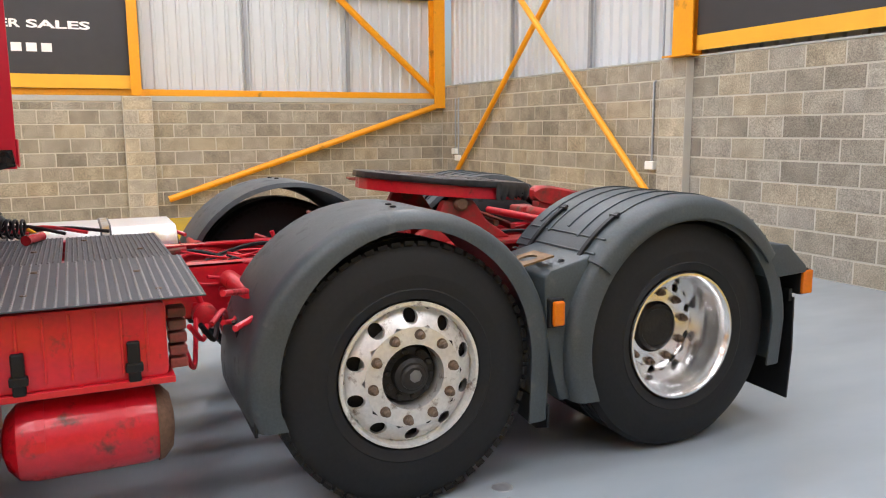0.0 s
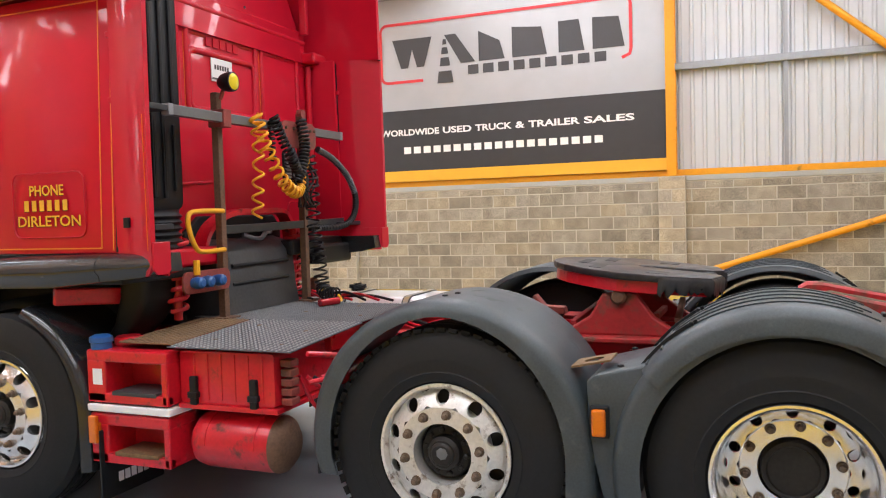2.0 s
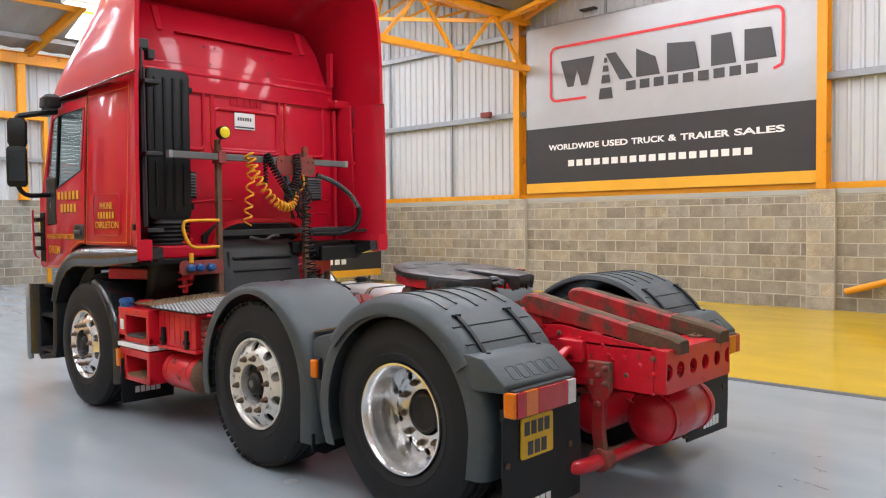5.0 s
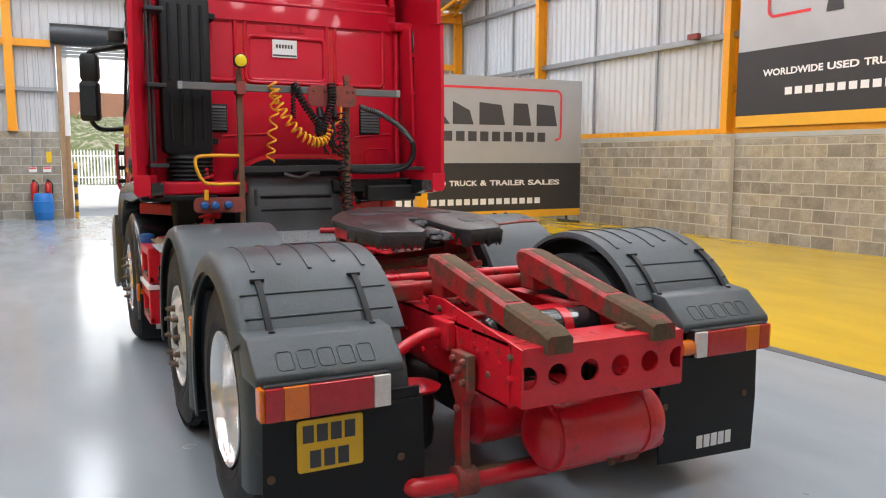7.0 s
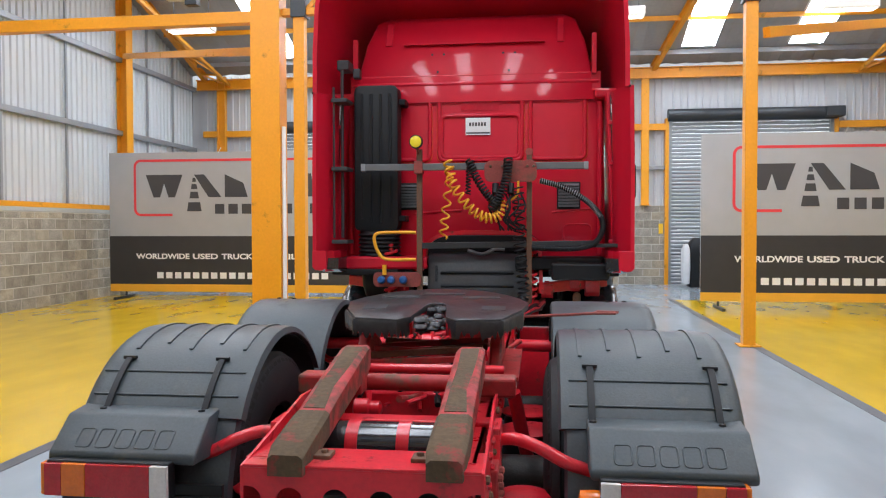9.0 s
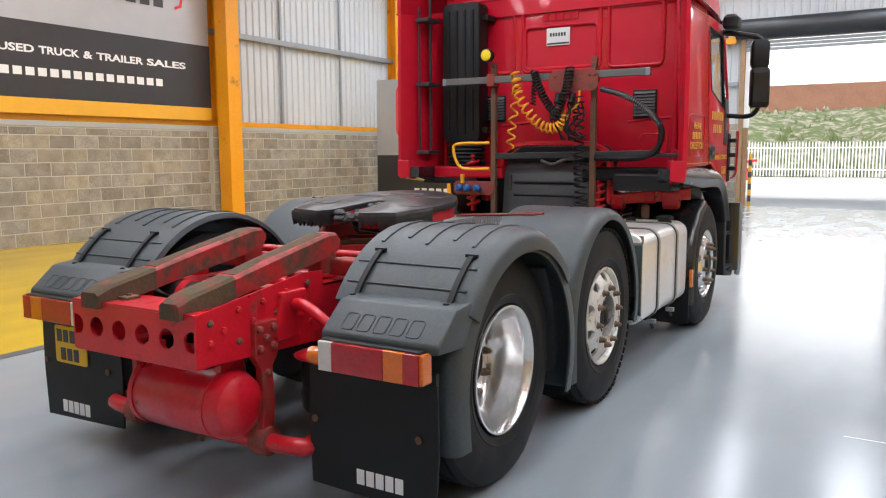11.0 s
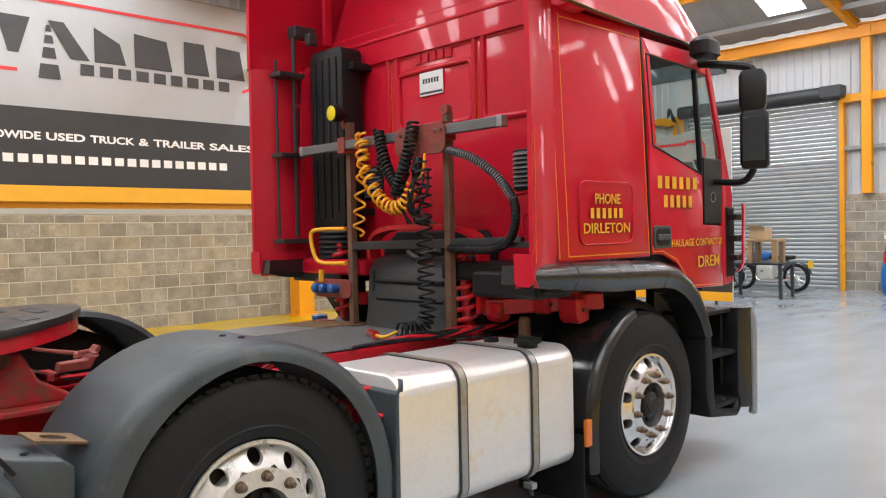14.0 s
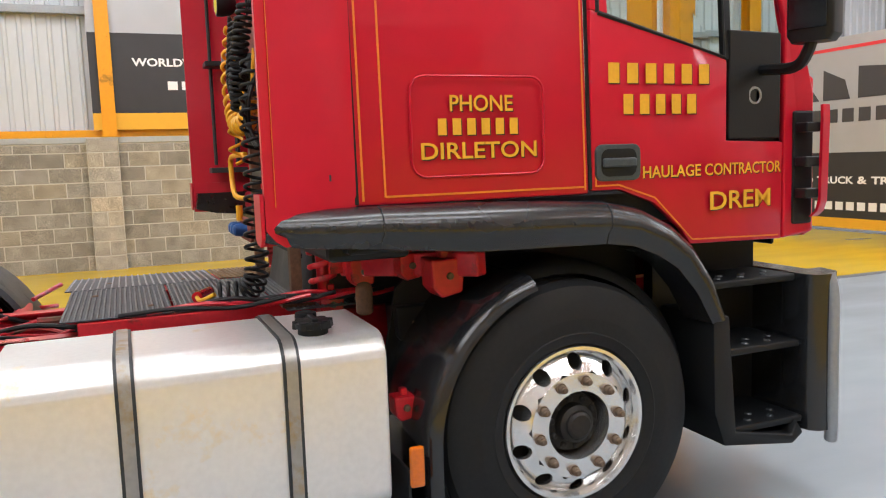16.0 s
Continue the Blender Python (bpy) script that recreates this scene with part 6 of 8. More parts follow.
cab = part("cab_floor", box(-1.08, 1.08, 3.30, 4.95, 1.22, 1.34, 0.02), M["cab_dark"], truck, "dark underside of the cab")
side_txt = "gloss red cab side with orange pinstripes"
for s in (-1, 1):
    xs = sorted((s * W, s * (W - 0.03)))
    side = part("cab_side", lean(prism([(3.04, 1.345), (3.915, 1.345), (3.915, 2.66), (3.04, 2.66)], xs[0], xs[1], "x", 0.008), s), M["red"], truck, side_txt, 40)
    # raised locker outline
    loop = rounded(3.235, 3.73, 1.43, 1.762, 0.05, 4)
    part("locker_edge", tube([(s * (W + 0.001), y, z) for y, z in loop + loop[:1]], 0.0045, 6), M["red"], side, smooth=60)
    # door
    low = [(3.928, 1.355), (4.045, 1.355), (4.20, 1.30), (4.33, 1.19), (4.37, 1.13), (4.87, 1.115), (4.87, 1.515), (4.55, 1.525), (4.55, 1.835), (4.003, 1.985), (3.928, 2.0)]
    door = part("door", lean(prism(low, xs[0], xs[1], "x", 0.006), s), M["red"], truck, "gloss red cab door with gold signwriting", 40)
    part("rear_frame", lean(prism([(3.928, 2.0), (4.003, 1.985), (4.003, 2.53), (3.928, 2.62)], *xs, "x", 0.005), s), M["red"], door)
    part("top_frame", lean(prism([(3.928, 2.62), (4.003, 2.53), (4.50, 2.51), (4.72, 2.50), (4.70, 2.62)], *xs, "x", 0.005), s), M["red"], door)
    part("window_post", lean(prism([(4.535, 1.838), (4.575, 1.83), (4.575, 2.515), (4.535, 2.515)], *xs, "x", 0.003), s), M["black_plastic"], door)
    pane = part("window", lean(prism([(4.003, 1.985), (4.54, 1.84), (4.54, 2.512), (4.003, 2.53)], s * (W - 0.02), s * (W - 0.014), "x"), s), M["glass"], door, "clear tinted side window")
    pane.visible_shadow = False
    seal = [(3.96, 1.99), (4.535, 1.845), (4.535, 2.508), (3.96, 2.526)]
    sb = tube([(s * (W - 0.004), y, z) for y, z in seal + seal[:1]], 0.010, 6)
    part("window_seal", lean(sb, s), M["black_plastic"], door)
    part("mirror_panel", lean(prism([(4.56, 1.53), (4.85, 1.53), (4.85, 1.95), (4.56, 1.95)], *sorted((s * (W + 0.004), s * (W - 0.02))), "x", 0.006), s), M["black_plastic"], door, "black panel with a small round mark")
    part("badge", lathe([(0, 0.035), (0.004, 0.035), (0.004, 0.026), (0, 0.026)], "x", (s * (W - 0.017), 4.70, 1.70), 20), M["grey_rail"], door)
    qp = part("quarter_window", lean(prism([(4.575, 1.95), (4.855, 1.95), (4.74, 2.50), (4.575, 2.51)], s * (W - 0.02), s * (W - 0.014), "x"), s), M["glass"], door)
    qp.visible_shadow = False
    handle = part("door_handle", lean(prism(rounded(3.94, 4.135, 1.388, 1.522, 0.028, 4), *sorted((s * (W - 0.01), s * (W + 0.010))), "x", 0.004), s), M["fender"], door, "grey door handle plate")
    part("recess", lean(prism(rounded(3.962, 4.115, 1.405, 1.505, 0.03, 4), *sorted((s * (W + 0.008), s * (W + 0.0115))), "x"), s), M["black_plastic"], handle)
    part("grip", lean(box(*sorted((s * (W + 0.010), s * (W + 0.024))), 3.965, 4.11, 1.438, 1.472, 0.009), s), M["fender"], handle)
    # front pillar, corner vane
    part("front_pillar", lean(prism([(4.88, 1.115), (5.06, 1.13), (5.06, 1.72), (4.78, 2.64), (4.71, 2.64), (4.88, 2.0)], *xs, "x", 0.01), s), M["red"], truck, side_txt)
    vane = part("corner_vane", loft([[(s * (W + o + a), 5.02 + b, z) for a, b in ((0.0, 0.05), (0.030, 0.03), (0.042, -0.02), (0.028, -0.02))] for z, o in ((1.20, -0.045), (1.225, -0.015), (1.27, 0.0), (1.60, 0.006), (1.66, 0.004))]), M["red"], truck, "red air vane at the cab corner", 40)
    part("mount", box(*sorted((s * (W - 0.075), s * (W - 0.035))), 4.93, 5.04, 1.17, 1.64, 0.01), M["black_plastic"], vane)
    for z in (1.30, 1.43, 1.57):
        part("bracket", box(*sorted((s * (W - 0.03), s * (W + 0.03))), 4.93, 5.01, z - 0.02, z + 0.02, 0.006), M["black_plastic"], vane)
    # side extender behind the cab
    n = 10
    rings = []
    for i in range(n + 1):
        y = 3.04 - 0.31 * i / n
        x = W + 0.11 * (i / n) ** 1.6
        b = 1.237 + 0.02 * max(0, i - 8) ** 1.5
        rings.append([(s * x, y, b), (s * x, y, 2.0), (s * (x - 0.01), y, 2.66), (s * (x - 0.04), y, 2.66), (s * (x - 0.03), y, 2.0), (s * (x - 0.03), y, b)])
    ext = part("side_extender", loft(rings), M["red"], truck, "gloss red side fairing behind the cab", 40)
    part("inner_panel", loft([[(s * (x + o), y, z) for o, z in ((0, 1.235), (0.012, 1.235), (0.012, 1.40), (0, 1.40))] for x, y in ((1.045, 3.04), (1.06, 2.90), (1.09, 2.80), (1.13, 2.728))]), M["red"], ext)
    part("end_panel", prism([(s * 1.13, 1.262), (s * 1.16, 1.245), (s * (W + 0.085), 1.245), (s * (W + 0.11), 1.27), (s * (W + 0.11), 1.40), (s * 1.13, 1.40)], 2.716, 2.728, "y", 0.003), M["red"], ext)
    for z in (1.47, 2.10, 2.42):
        part("hinge", box(*sorted((s * (W - 0.06), s * (W - 0.012))), 3.02, 3.07, z - 0.015, z + 0.015, 0.005), M["red"], ext)
    for y0, y1, z0, z1 in ((3.895, 3.902, 1.36, 2.62), (3.135, 3.142, 1.37, 2.62), (3.14, 3.90, 1.368, 1.375), (3.14, 3.90, 2.60, 2.607), (3.941, 3.948, 1.37, 2.55), (3.06, 3.067, 1.36, 2.6)):
        part("pinstripe", lean(box(*sorted((s * (W + 0.0005), s * (W + 0.002))), y0, y1, z0, z1), s), M["pinstripe"], side)
    dp = [(3.948, 1.372), (4.045, 1.372), (4.205, 1.318), (4.32, 1.207), (4.38, 1.148), (4.85, 1.132)]
    part("pinstripe", lean(strip([(s * (W + 0.001), y, z) for y, z in dp], 0.002, 0.006), s), M["pinstripe"], door)
    part("pinstripe", strip([(s * (W + 0.0925), 2.765, z) for z in (1.36, 1.7, 2.0)], 0.002, 0.006, side=(0, 1, 0)), M["pinstripe"], ext)
    part("door_gap", lean(box(*sorted((s * (W - 0.004), s * (W + 0.0012))), 3.034, 3.048, 1.35, 2.64), s), M["black_plastic"], ext)
    part("door_gap", lean(box(*sorted((s * (W - 0.004), s * (W + 0.0012))), 3.915, 3.928, 1.36, 2.62), s), M["black_plastic"], door)
    if s < 0:
        part("marker_lamp", box(*sorted((s * (W + 0.02), s * (W + 0.035))), 2.93, 2.965, 1.47, 1.52, 0.004), M["black_plastic"], ext)
    # signwriting; people's names and numbers are plain bars
    def sign(y0, y1, z0, z1, text, lean_x, parent):
        right = (0, s, 0)
        y = y0 if s > 0 else y1
        for off, dz, m in ((0.001, -0.004, "gold_shade"), (0.0022, 0.0, "gold")):
            mm = frame_of((s * (W + off - lean_x), y + (0.004 if dz else 0), z0 + dz), right, (0, 0, 1))
            if isinstance(text, str):
                part("signwriting", lean(lettering(text, y1 - y0, z1 - z0, mm, 0.0005, 0.012), s), M[m], parent, "gold signwriting with a dark shade" if m == "gold" else "")
            else:
                w = (y1 - y0) / text
                for i in range(text):
                    part("sign_bar", lean(bars(mm, i * w, (i + 1) * w, 0, z1 - z0, 1, 0.001, 0.42), s), M[m], parent)
    sign(3.375, 3.61, 1.645, 1.70, "PHONE", 0, side)
    sign(3.33, 3.65, 1.567, 1.622, 6, 0, side)
    sign(3.268, 3.70, 1.487, 1.543, "DIRLETON", 0, side)
    sign(4.0, 4.49, 1.742, 1.815, 6, 0, door)
    sign(4.065, 4.425, 1.63, 1.703, 5, 0, door)
    sign(4.15, 4.86, 1.392, 1.438, "HAULAGE CONTRACTOR", 0, door)
    sign(4.465, 4.80, 1.257, 1.328, "DREM", 0, door)
    # dark sill and wheel-arch flare
    high = [0.045, 0.058, 0.070, 0.084, 0.082, 0.078, 0.074, 0.068, 0.060, 0.050, 0.036]
    path = [(2.735, 1.298), (2.84, 1.285), (3.10, 1.275), (3.45, 1.255), (3.75, 1.248), (3.95, 1.240), (4.08, 1.218), (4.20, 1.166), (4.30, 1.092), (4.39, 0.975), (4.455, 0.835)]
    rings = []
    for i, (y, z) in enumerate(path):
        a, b = path[max(i - 1, 0)], path[min(i + 1, len(path) - 1)]
        d = Vector((b[0] - a[0], b[1] - a[1])).normalized()
        nv = Vector((-d.y, d.x))
        h = high[i]
        o = 0.0
        sec = ((W - 0.10, h), (W + 0.018 + o, h), (W + 0.055 + o, h * 0.86), (W + 0.084 + o, h * 0.5), (W + 0.096 + o, h * 0.05), (W + 0.094 + o, -h * 0.25), (W + 0.076 + o, -h * 0.45), (W + 0.068 + o, -h * 0.95), (W + 0.05 + o, -h), (W - 0.10, -h))
        rings.append([(s * x, y + nv.x * q, z + nv.y * q) for x, q in sec])
    flare = part("arch_flare", loft(rings), M["flare"], truck, "dark grey satin wheel-arch trim under the cab", 50)
    for k in (2, 5):
        part("joint", loft([[(x, y + (0.002 if e else -0.002), z) for x, y, z in [(p[0] + s * 0.0012, p[1], p[2] + 0.0008) for p in rings[k][1:8]]] + [(rings[k][8][0], rings[k][8][1] + (0.002 if e else -0.002), rings[k][8][2])] for e in (0, 1)], closed=False), M["black_plastic"], flare)
    part("under_strip", box(*sorted((s * 0.6, s * 1.16)), 3.0, 3.9, 1.19, 1.24, 0.01), M["black_plastic"], flare)
    # inner guard behind the front wheel, with its flap
    path = arc_path(AX_F, AX_Z, 0.60, 108, 178, 14, [], [(AX_F - 0.60, 0.40, -1, 0), (AX_F - 0.60, 0.24, -1, 0)])
    ig = part("front_guard", guard_loft(path, guard_section(s, 0.72, 1.20)), M["gloss_dark"], truck, "black guard behind the front wheel", 50)
    path = arc_path(AX_F, AX_Z, 0.60, 8, 110, 16)
    part("front_liner", guard_loft(path, guard_section(s, 0.72, 1.06)), M["black_plastic"], ig, smooth=50)
    part("inner_wall", prism([(3.2, 0.5), (3.3, 1.0), (3.6, 1.2), (4.4, 1.2), (4.45, 0.5), (4.3, 0.35)], *sorted((s * 0.70, s * 0.72)), "x"), M["black_plastic"], ig)
    fl = part("front_mudflap", box(*sorted((s * 0.75, s * 1.19)), 3.16, 3.172, 0.10, 0.46, 0.004), M["black_plastic"], truck, "black mudflap with a plain pale mark")
    if s < 0:
        for i in range(5):
            part("mark", bars(frame_of((s * 0.97 - 0.11, 3.1595, 0.17), (1, 0, 0), (0, 0, 1)), 0.044 * i, 0.044 * (i + 1), 0, 0.05, 1, 0.001, 0.2), M["sticker"], fl)
    part("side_reflector", box(*sorted((s * 1.185, s * 1.21)), 3.165, 3.215, 0.40, 0.54, 0.008), M["amber"], truck, "amber side marker")
    # entry steps
    st = part("step_housing", prism([(4.44, 0.84), (4.52, 0.84), (4.56, 0.36), (4.86, 0.30), (4.88, 0.36), (4.92, 0.30), (4.86, 0.26), (4.50, 0.31), (4.45, 0.45)], *sorted((s * 0.86, s * 1.19)), "x", 0.01), M["black_plastic"], truck, "black plastic entry step housing", 40)
    part("back_panel", box(*sorted((s * 0.80, s * 0.86)), 4.40, 4.95, 0.36, 1.13), M["black_plastic"], st)
    for z, x1 in ((0.965, 1.12), (0.69, 1.15), (0.37, 1.17)):
        tread = part("tread", box(*sorted((s * 0.84, s * x1)), 4.50, 4.93, z - 0.03, z, 0.008), M["black_plastic"], st)
        for k in range(6):
            part("grip_stud", lathe([(0, 0.016), (0.006, 0.012)], "z", (s * (x1 - 0.05 - 0.06 * (k % 2)), 4.56 + 0.06 * k, z), 8), M["dark_steel"], tread)
    bump = part("bumper_corner", loft([[(s * x, y, z) for x, y in ((1.14, 4.945), (1.185, 4.955), (1.21, 4.985), (1.215, 5.03), (1.20, 5.075), (1.16, 5.12), (1.05, 5.15), (1.05, 4.945))] for z in (0.30, 0.34, 0.9, 0.965)]), M["gloss_dark"], truck, "dark bumper corner with a bright edge", 50)
    part("bright_edge", tube(smooth_path([(s * 1.20, 5.06, 0.25), (s * 1.212, 5.05, 0.33), (s * 1.214, 5.045, 0.6), (s * 1.212, 5.045, 0.86), (s * 1.19, 5.04, 0.965)], 5), 0.026, 10), M["grey_rail"], bump, "bright edge strip", 50)
    # mirrors
    mir = part("mirror", loft([[(s * (1.47 + a), 4.70 + b, z) for a, b in rounded(-0.105 * k, 0.105 * k, -0.05 * k, 0.07 * k, 0.03 * k, 3)] for z, k in ((1.865, 0.8), (1.89, 1.0), (2.20, 1.0), (2.225, 0.8))]), M["black_plastic"], truck, "black door mirror with two housings", 40)
    part("upper_housing", loft([[(s * (1.46 + a), 4.70 + b, z) for a, b in rounded(-0.10 * k, 0.10 * k, -0.05 * k, 0.07 * k, 0.03 * k, 3)] for z, k in ((2.222, 0.8), (2.26, 1.0), (2.44, 1.0), (2.475, 0.75))]), M["black_plastic"], mir, smooth=40)
    part("mirror_glass", box(*sorted((s * 1.385, s * 1.555)), 4.643, 4.652, 1.91, 2.18, 0.002), M["mirror"], mir)
    part("arm", tube(smooth_path([(s * (W - 0.02), 4.74, 1.80), (s * 1.3, 4.72, 1.79), (s * 1.38, 4.70, 1.84), (s * 1.40, 4.70, 1.92)], 5), 0.022, 8), M["black_plastic"], mir, smooth=40)
    part("arm", tube(smooth_path([(s * (W - 0.08), 4.62, 2.56), (s * 1.28, 4.66, 2.52), (s * 1.38, 4.70, 2.49), (s * 1.40, 4.70, 2.42)], 5), 0.026, 8), M["black_plastic"], mir, smooth=40)
    part("kerb_mirror", loft([[(s * (1.16 + a), 4.52 + b, z) for a, b in rounded(-0.06 * k, 0.08 * k, -0.1 * k, 0.1 * k, 0.04 * k, 3)] for z, k in ((2.56, 0.7), (2.58, 1.0), (2.66, 0.95), (2.69, 0.6))]), M["black_plastic"], mir, smooth=40)
    turn = Matrix.Translation((s * 1.40, 4.70, 0)) @ Matrix.Rotation(radians(s * 20), 4, "Z") @ Matrix.Diagonal((0.8, 1, 1, 1)) @ Matrix.Translation((-s * 1.47, -4.70, 0))
    for ob in [mir] + [c for c in mir.children if c.name.startswith(("upper_housing", "mirror_glass"))]:
        ob.data.transform(turn)

# front of the cab
front = part("cab_front", prism([(5.04, 1.11), (5.10, 1.13), (5.09, 1.78), (5.05, 1.80), (5.02, 1.78)], -1.08, 1.08, "x", 0.01), M["red"], truck, "red cab front with dark windscreen")
part("grille", box(-0.85, 0.85, 5.095, 5.115, 1.05, 1.6, 0.01), M["black_plastic"], front)
part("bumper", box(-1.1, 1.1, 4.95, 5.14, 0.3, 0.96, 0.04), M["gloss_dark"], front)
ws = part("windscreen", prism([(5.05, 1.79), (4.77, 2.63), (4.762, 2.625), (5.04, 1.785)], -1.05, 1.05, "x"), M["glass"], front)
ws.visible_shadow = False
part("sun_visor", prism([(4.82, 2.64), (5.10, 2.56), (5.11, 2.60), (4.83, 2.70)], -1.06, 1.06, "x", 0.008), M["gloss_dark"], front, "dark sun visor")
dash = part("dashboard", prism([(4.7, 1.35), (5.02, 1.35), (5.03, 1.80), (4.80, 1.86), (4.62, 1.78)], -1.05, 1.05, "x", 0.03), M["cab_dark"], truck, "dark dashboard with steering wheel")
sw = bmesh.new()
ring = [(0.52 + 0.22 * math.cos(2 * math.pi * k / 28), 4.52 + 0.10 * math.sin(2 * math.pi * k / 28), 1.84 + 0.19 * math.sin(2 * math.pi * k / 28)) for k in range(29)]
part("steering_wheel", tube(ring, 0.014, 8, sw), M["black_plastic"], dash, smooth=50)
part("column", tube([(0.52, 4.75, 1.7), (0.52, 4.53, 1.84)], 0.03, 8), M["black_plastic"], dash)
part("spoke", beam((0.31, 4.52, 1.84), (0.73, 4.52, 1.84), 0.04, 0.02), M["black_plastic"], dash)
for x in (-0.55, 0.55):
    seat = part("seat", box(x - 0.24, x + 0.24, 3.85, 4.35, 1.34, 1.72, 0.06), M["seat"], truck, "grey cloth driver seat", 40)
    part("backrest", prism([(3.80, 1.7), (3.94, 1.7), (3.84, 2.2), (3.74, 2.2)], x - 0.23, x + 0.23, "x", 0.04), M["seat"], seat, smooth=40)
part("bunk_curtain", box(-1.05, 1.05, 3.32, 3.36, 1.34, 2.6), M["cab_dark"], truck)
part("cab_ceiling", box(-1.06, 1.06, 3.3, 4.74, 2.60, 2.64), M["cab_dark"], truck)
part("cab_lamp", box(-0.75, -0.63, 4.05, 4.18, 2.585, 2.60, 0.006), M["cab_lamp"], truck, "lit cabin lamp")
part("cab_lamp", box(0.63, 0.75, 4.05, 4.18, 2.585, 2.60, 0.006), M["cab_lamp"], truck, "lit cabin lamp")

# roof shell with its hollow back
def roof_ring(y, w, b, t, o=0.0):
    h = t - b
    half = [(w - o, b), (w * 0.998 - o, b + 0.25 * h), (w * 0.985 - o, b + 0.52 * h), (w * 0.955 - o, b + 0.74 * h), (w * 0.89 - o, b + 0.88 * h - o * 0.6), (w * 0.78 - o * 0.5, b + 0.955 * h - o), (w * 0.55, t - 0.012 * h - o), (w * 0.25, t - o)]
    return [(x, y, z) for x, z in half] + [(-x, y, z) for x, z in reversed(half)]


STATIONS = [(2.72, 1.235, 2.655, 3.90), (2.80, 1.232, 2.655, 3.88), (3.1, 1.215, 2.655, 3.80), (3.4, 1.185, 2.655, 3.67), (3.75, 1.15, 2.66, 3.47), (4.1, 1.125, 2.665, 3.27), (4.4, 1.10, 2.67, 3.10), (4.65, 1.07, 2.675, 2.94), (4.85, 1.03, 2.68, 2.80), (4.94, 1.0, 2.68, 2.70)]
rings = []
for y, w, b, t in STATIONS:
    o = roof_ring(y, w, b, t)
    i = roof_ring(y, w, b, t, min(0.035, (t - b) * 0.3))
    rings.append(o + i[::-1])
roof = part("roof_fairing", loft(rings), M["red"], truck, "gloss red high roof with an open back", 50)
for s in (-1, 1):
    part("seam", tube([(s * w * 1.001, y, b + 0.0) for y, w, b, t in STATIONS], 0.008, 6), M["gloss_dark"], roof)
    part("gusset", box(*sorted((s * 1.0, s * 1.18)), 3.15, 3.30, 2.64, 2.72, 0.02), M["red"], roof)
# panel closing the back of the sleeper roof
pan = []
for y, w, z in ((3.28, 1.02, 2.64), (3.30, 1.0, 2.86), (3.36, 0.93, 3.16), (3.46, 0.86, 3.36), (3.56, 0.78, 3.42), (4.0, 0.70, 3.40)):
    pan.append([(-w, y, z), (-w * 0.97, y - 0.035, z + 0.004), (w * 0.97, y - 0.035, z + 0.004), (w, y, z), (w, y + 0.03, z - 0.006), (-w, y + 0.03, z - 0.006)])
back_roof = part("roof_back_panel", loft(pan), M["red"], roof, "red inner roof panel", 50)
part("recess", box(-0.6, 0.6, 3.285, 3.32, 3.14, 3.15, 0.004), M["red"], back_roof)
for s in (-1, 1):
    part("corner_piece", prism([(3.30, 3.14), (3.38, 3.14), (3.46, 3.36), (3.40, 3.36)], *sorted((s * 0.70, s * 0.76)), "x", 0.008), M["red"], back_roof)
    for x in (0.25, 0.35):
        part("bolt", lathe([(0, 0.010), (0.004, 0.009)], "y", (s * x, 3.268, 3.05), 8), M["dark_steel"], back_roof)
    part("bolt", lathe([(0, 0.010), (0.004, 0.009)], "y", (s * 0.3, 3.25, 2.90), 8), M["dark_steel"], back_roof)
    part("edge_strip", box(*sorted((s * 0.98, s * 1.02)), 3.20, 3.26, 2.85, 3.18, 0.006), M["red"], back_roof)

# back wall of the sleeper, with pressed panels
back = part("cab_back", prism([(-1.10, 1.34), (1.10, 1.34), (1.08, 2.66), (-1.08, 2.66)], 3.27, 3.30, "y", 0.006), M["red"], truck, "gloss red cab back wall with pressed panels", 40)
for z, r in ((2.72, 0.016), (2.80, 0.020), (2.66, 0.012)):
    part("swage", tube([(-1.04, 3.27, z), (1.04, 3.27, z)], r, 10), M["red"], back, smooth=50)
part("upper_band", box(-1.06, 1.06, 3.265, 3.30, 2.62, 2.88, 0.01), M["red"], back)


def pressed(x0, x1, z0, z1, gold=True, depth=0.019):
    loop = rounded(x0, x1, z0, z1, 0.045, 4)
    part("pressing", tube([(x, 3.268, z) for x, z in loop + loop[:1]], depth, 8), M["red"], back, smooth=60)
    if gold:
        loop = rounded(x0 - 0.018, x1 + 0.018, z0 - 0.018, z1 + 0.018, 0.055, 4)
        part("pinstripe", tube([(x, 3.269, z) for x, z in loop + loop[:1]], 0.0028, 6), M["pinstripe"], back, smooth=60)


pressed(-0.245, 0.455, 2.155, 2.665)
pressed(-0.225, 0.435, 2.175, 2.53, False)
pressed(0.525, 0.975, 2.16, 2.665)
pressed(-0.93, -0.325, 2.16, 2.665)
pressed(0.80, 1.03, 1.46, 1.61, False, 0.006)
part("embossed_mark", bars(frame_of((-0.06, 3.266, 2.575), (1, 0, 0), (0, 0, 1)), 0, 0.34, 0, 0.055, 5, 0.006, 0.25), M["red"], back)
for a, b, z in ((-0.5, -0.1, 1.70), (0.66, 1.0, 1.71), (-0.9, -0.6, 1.72)):
    part("swage", tube(smooth_path([(a, 3.27, z), ((a + b) / 2, 3.268, z + 0.02), (b, 3.27, z + 0.03)], 5), 0.010, 8), M["red"], back, smooth=50)
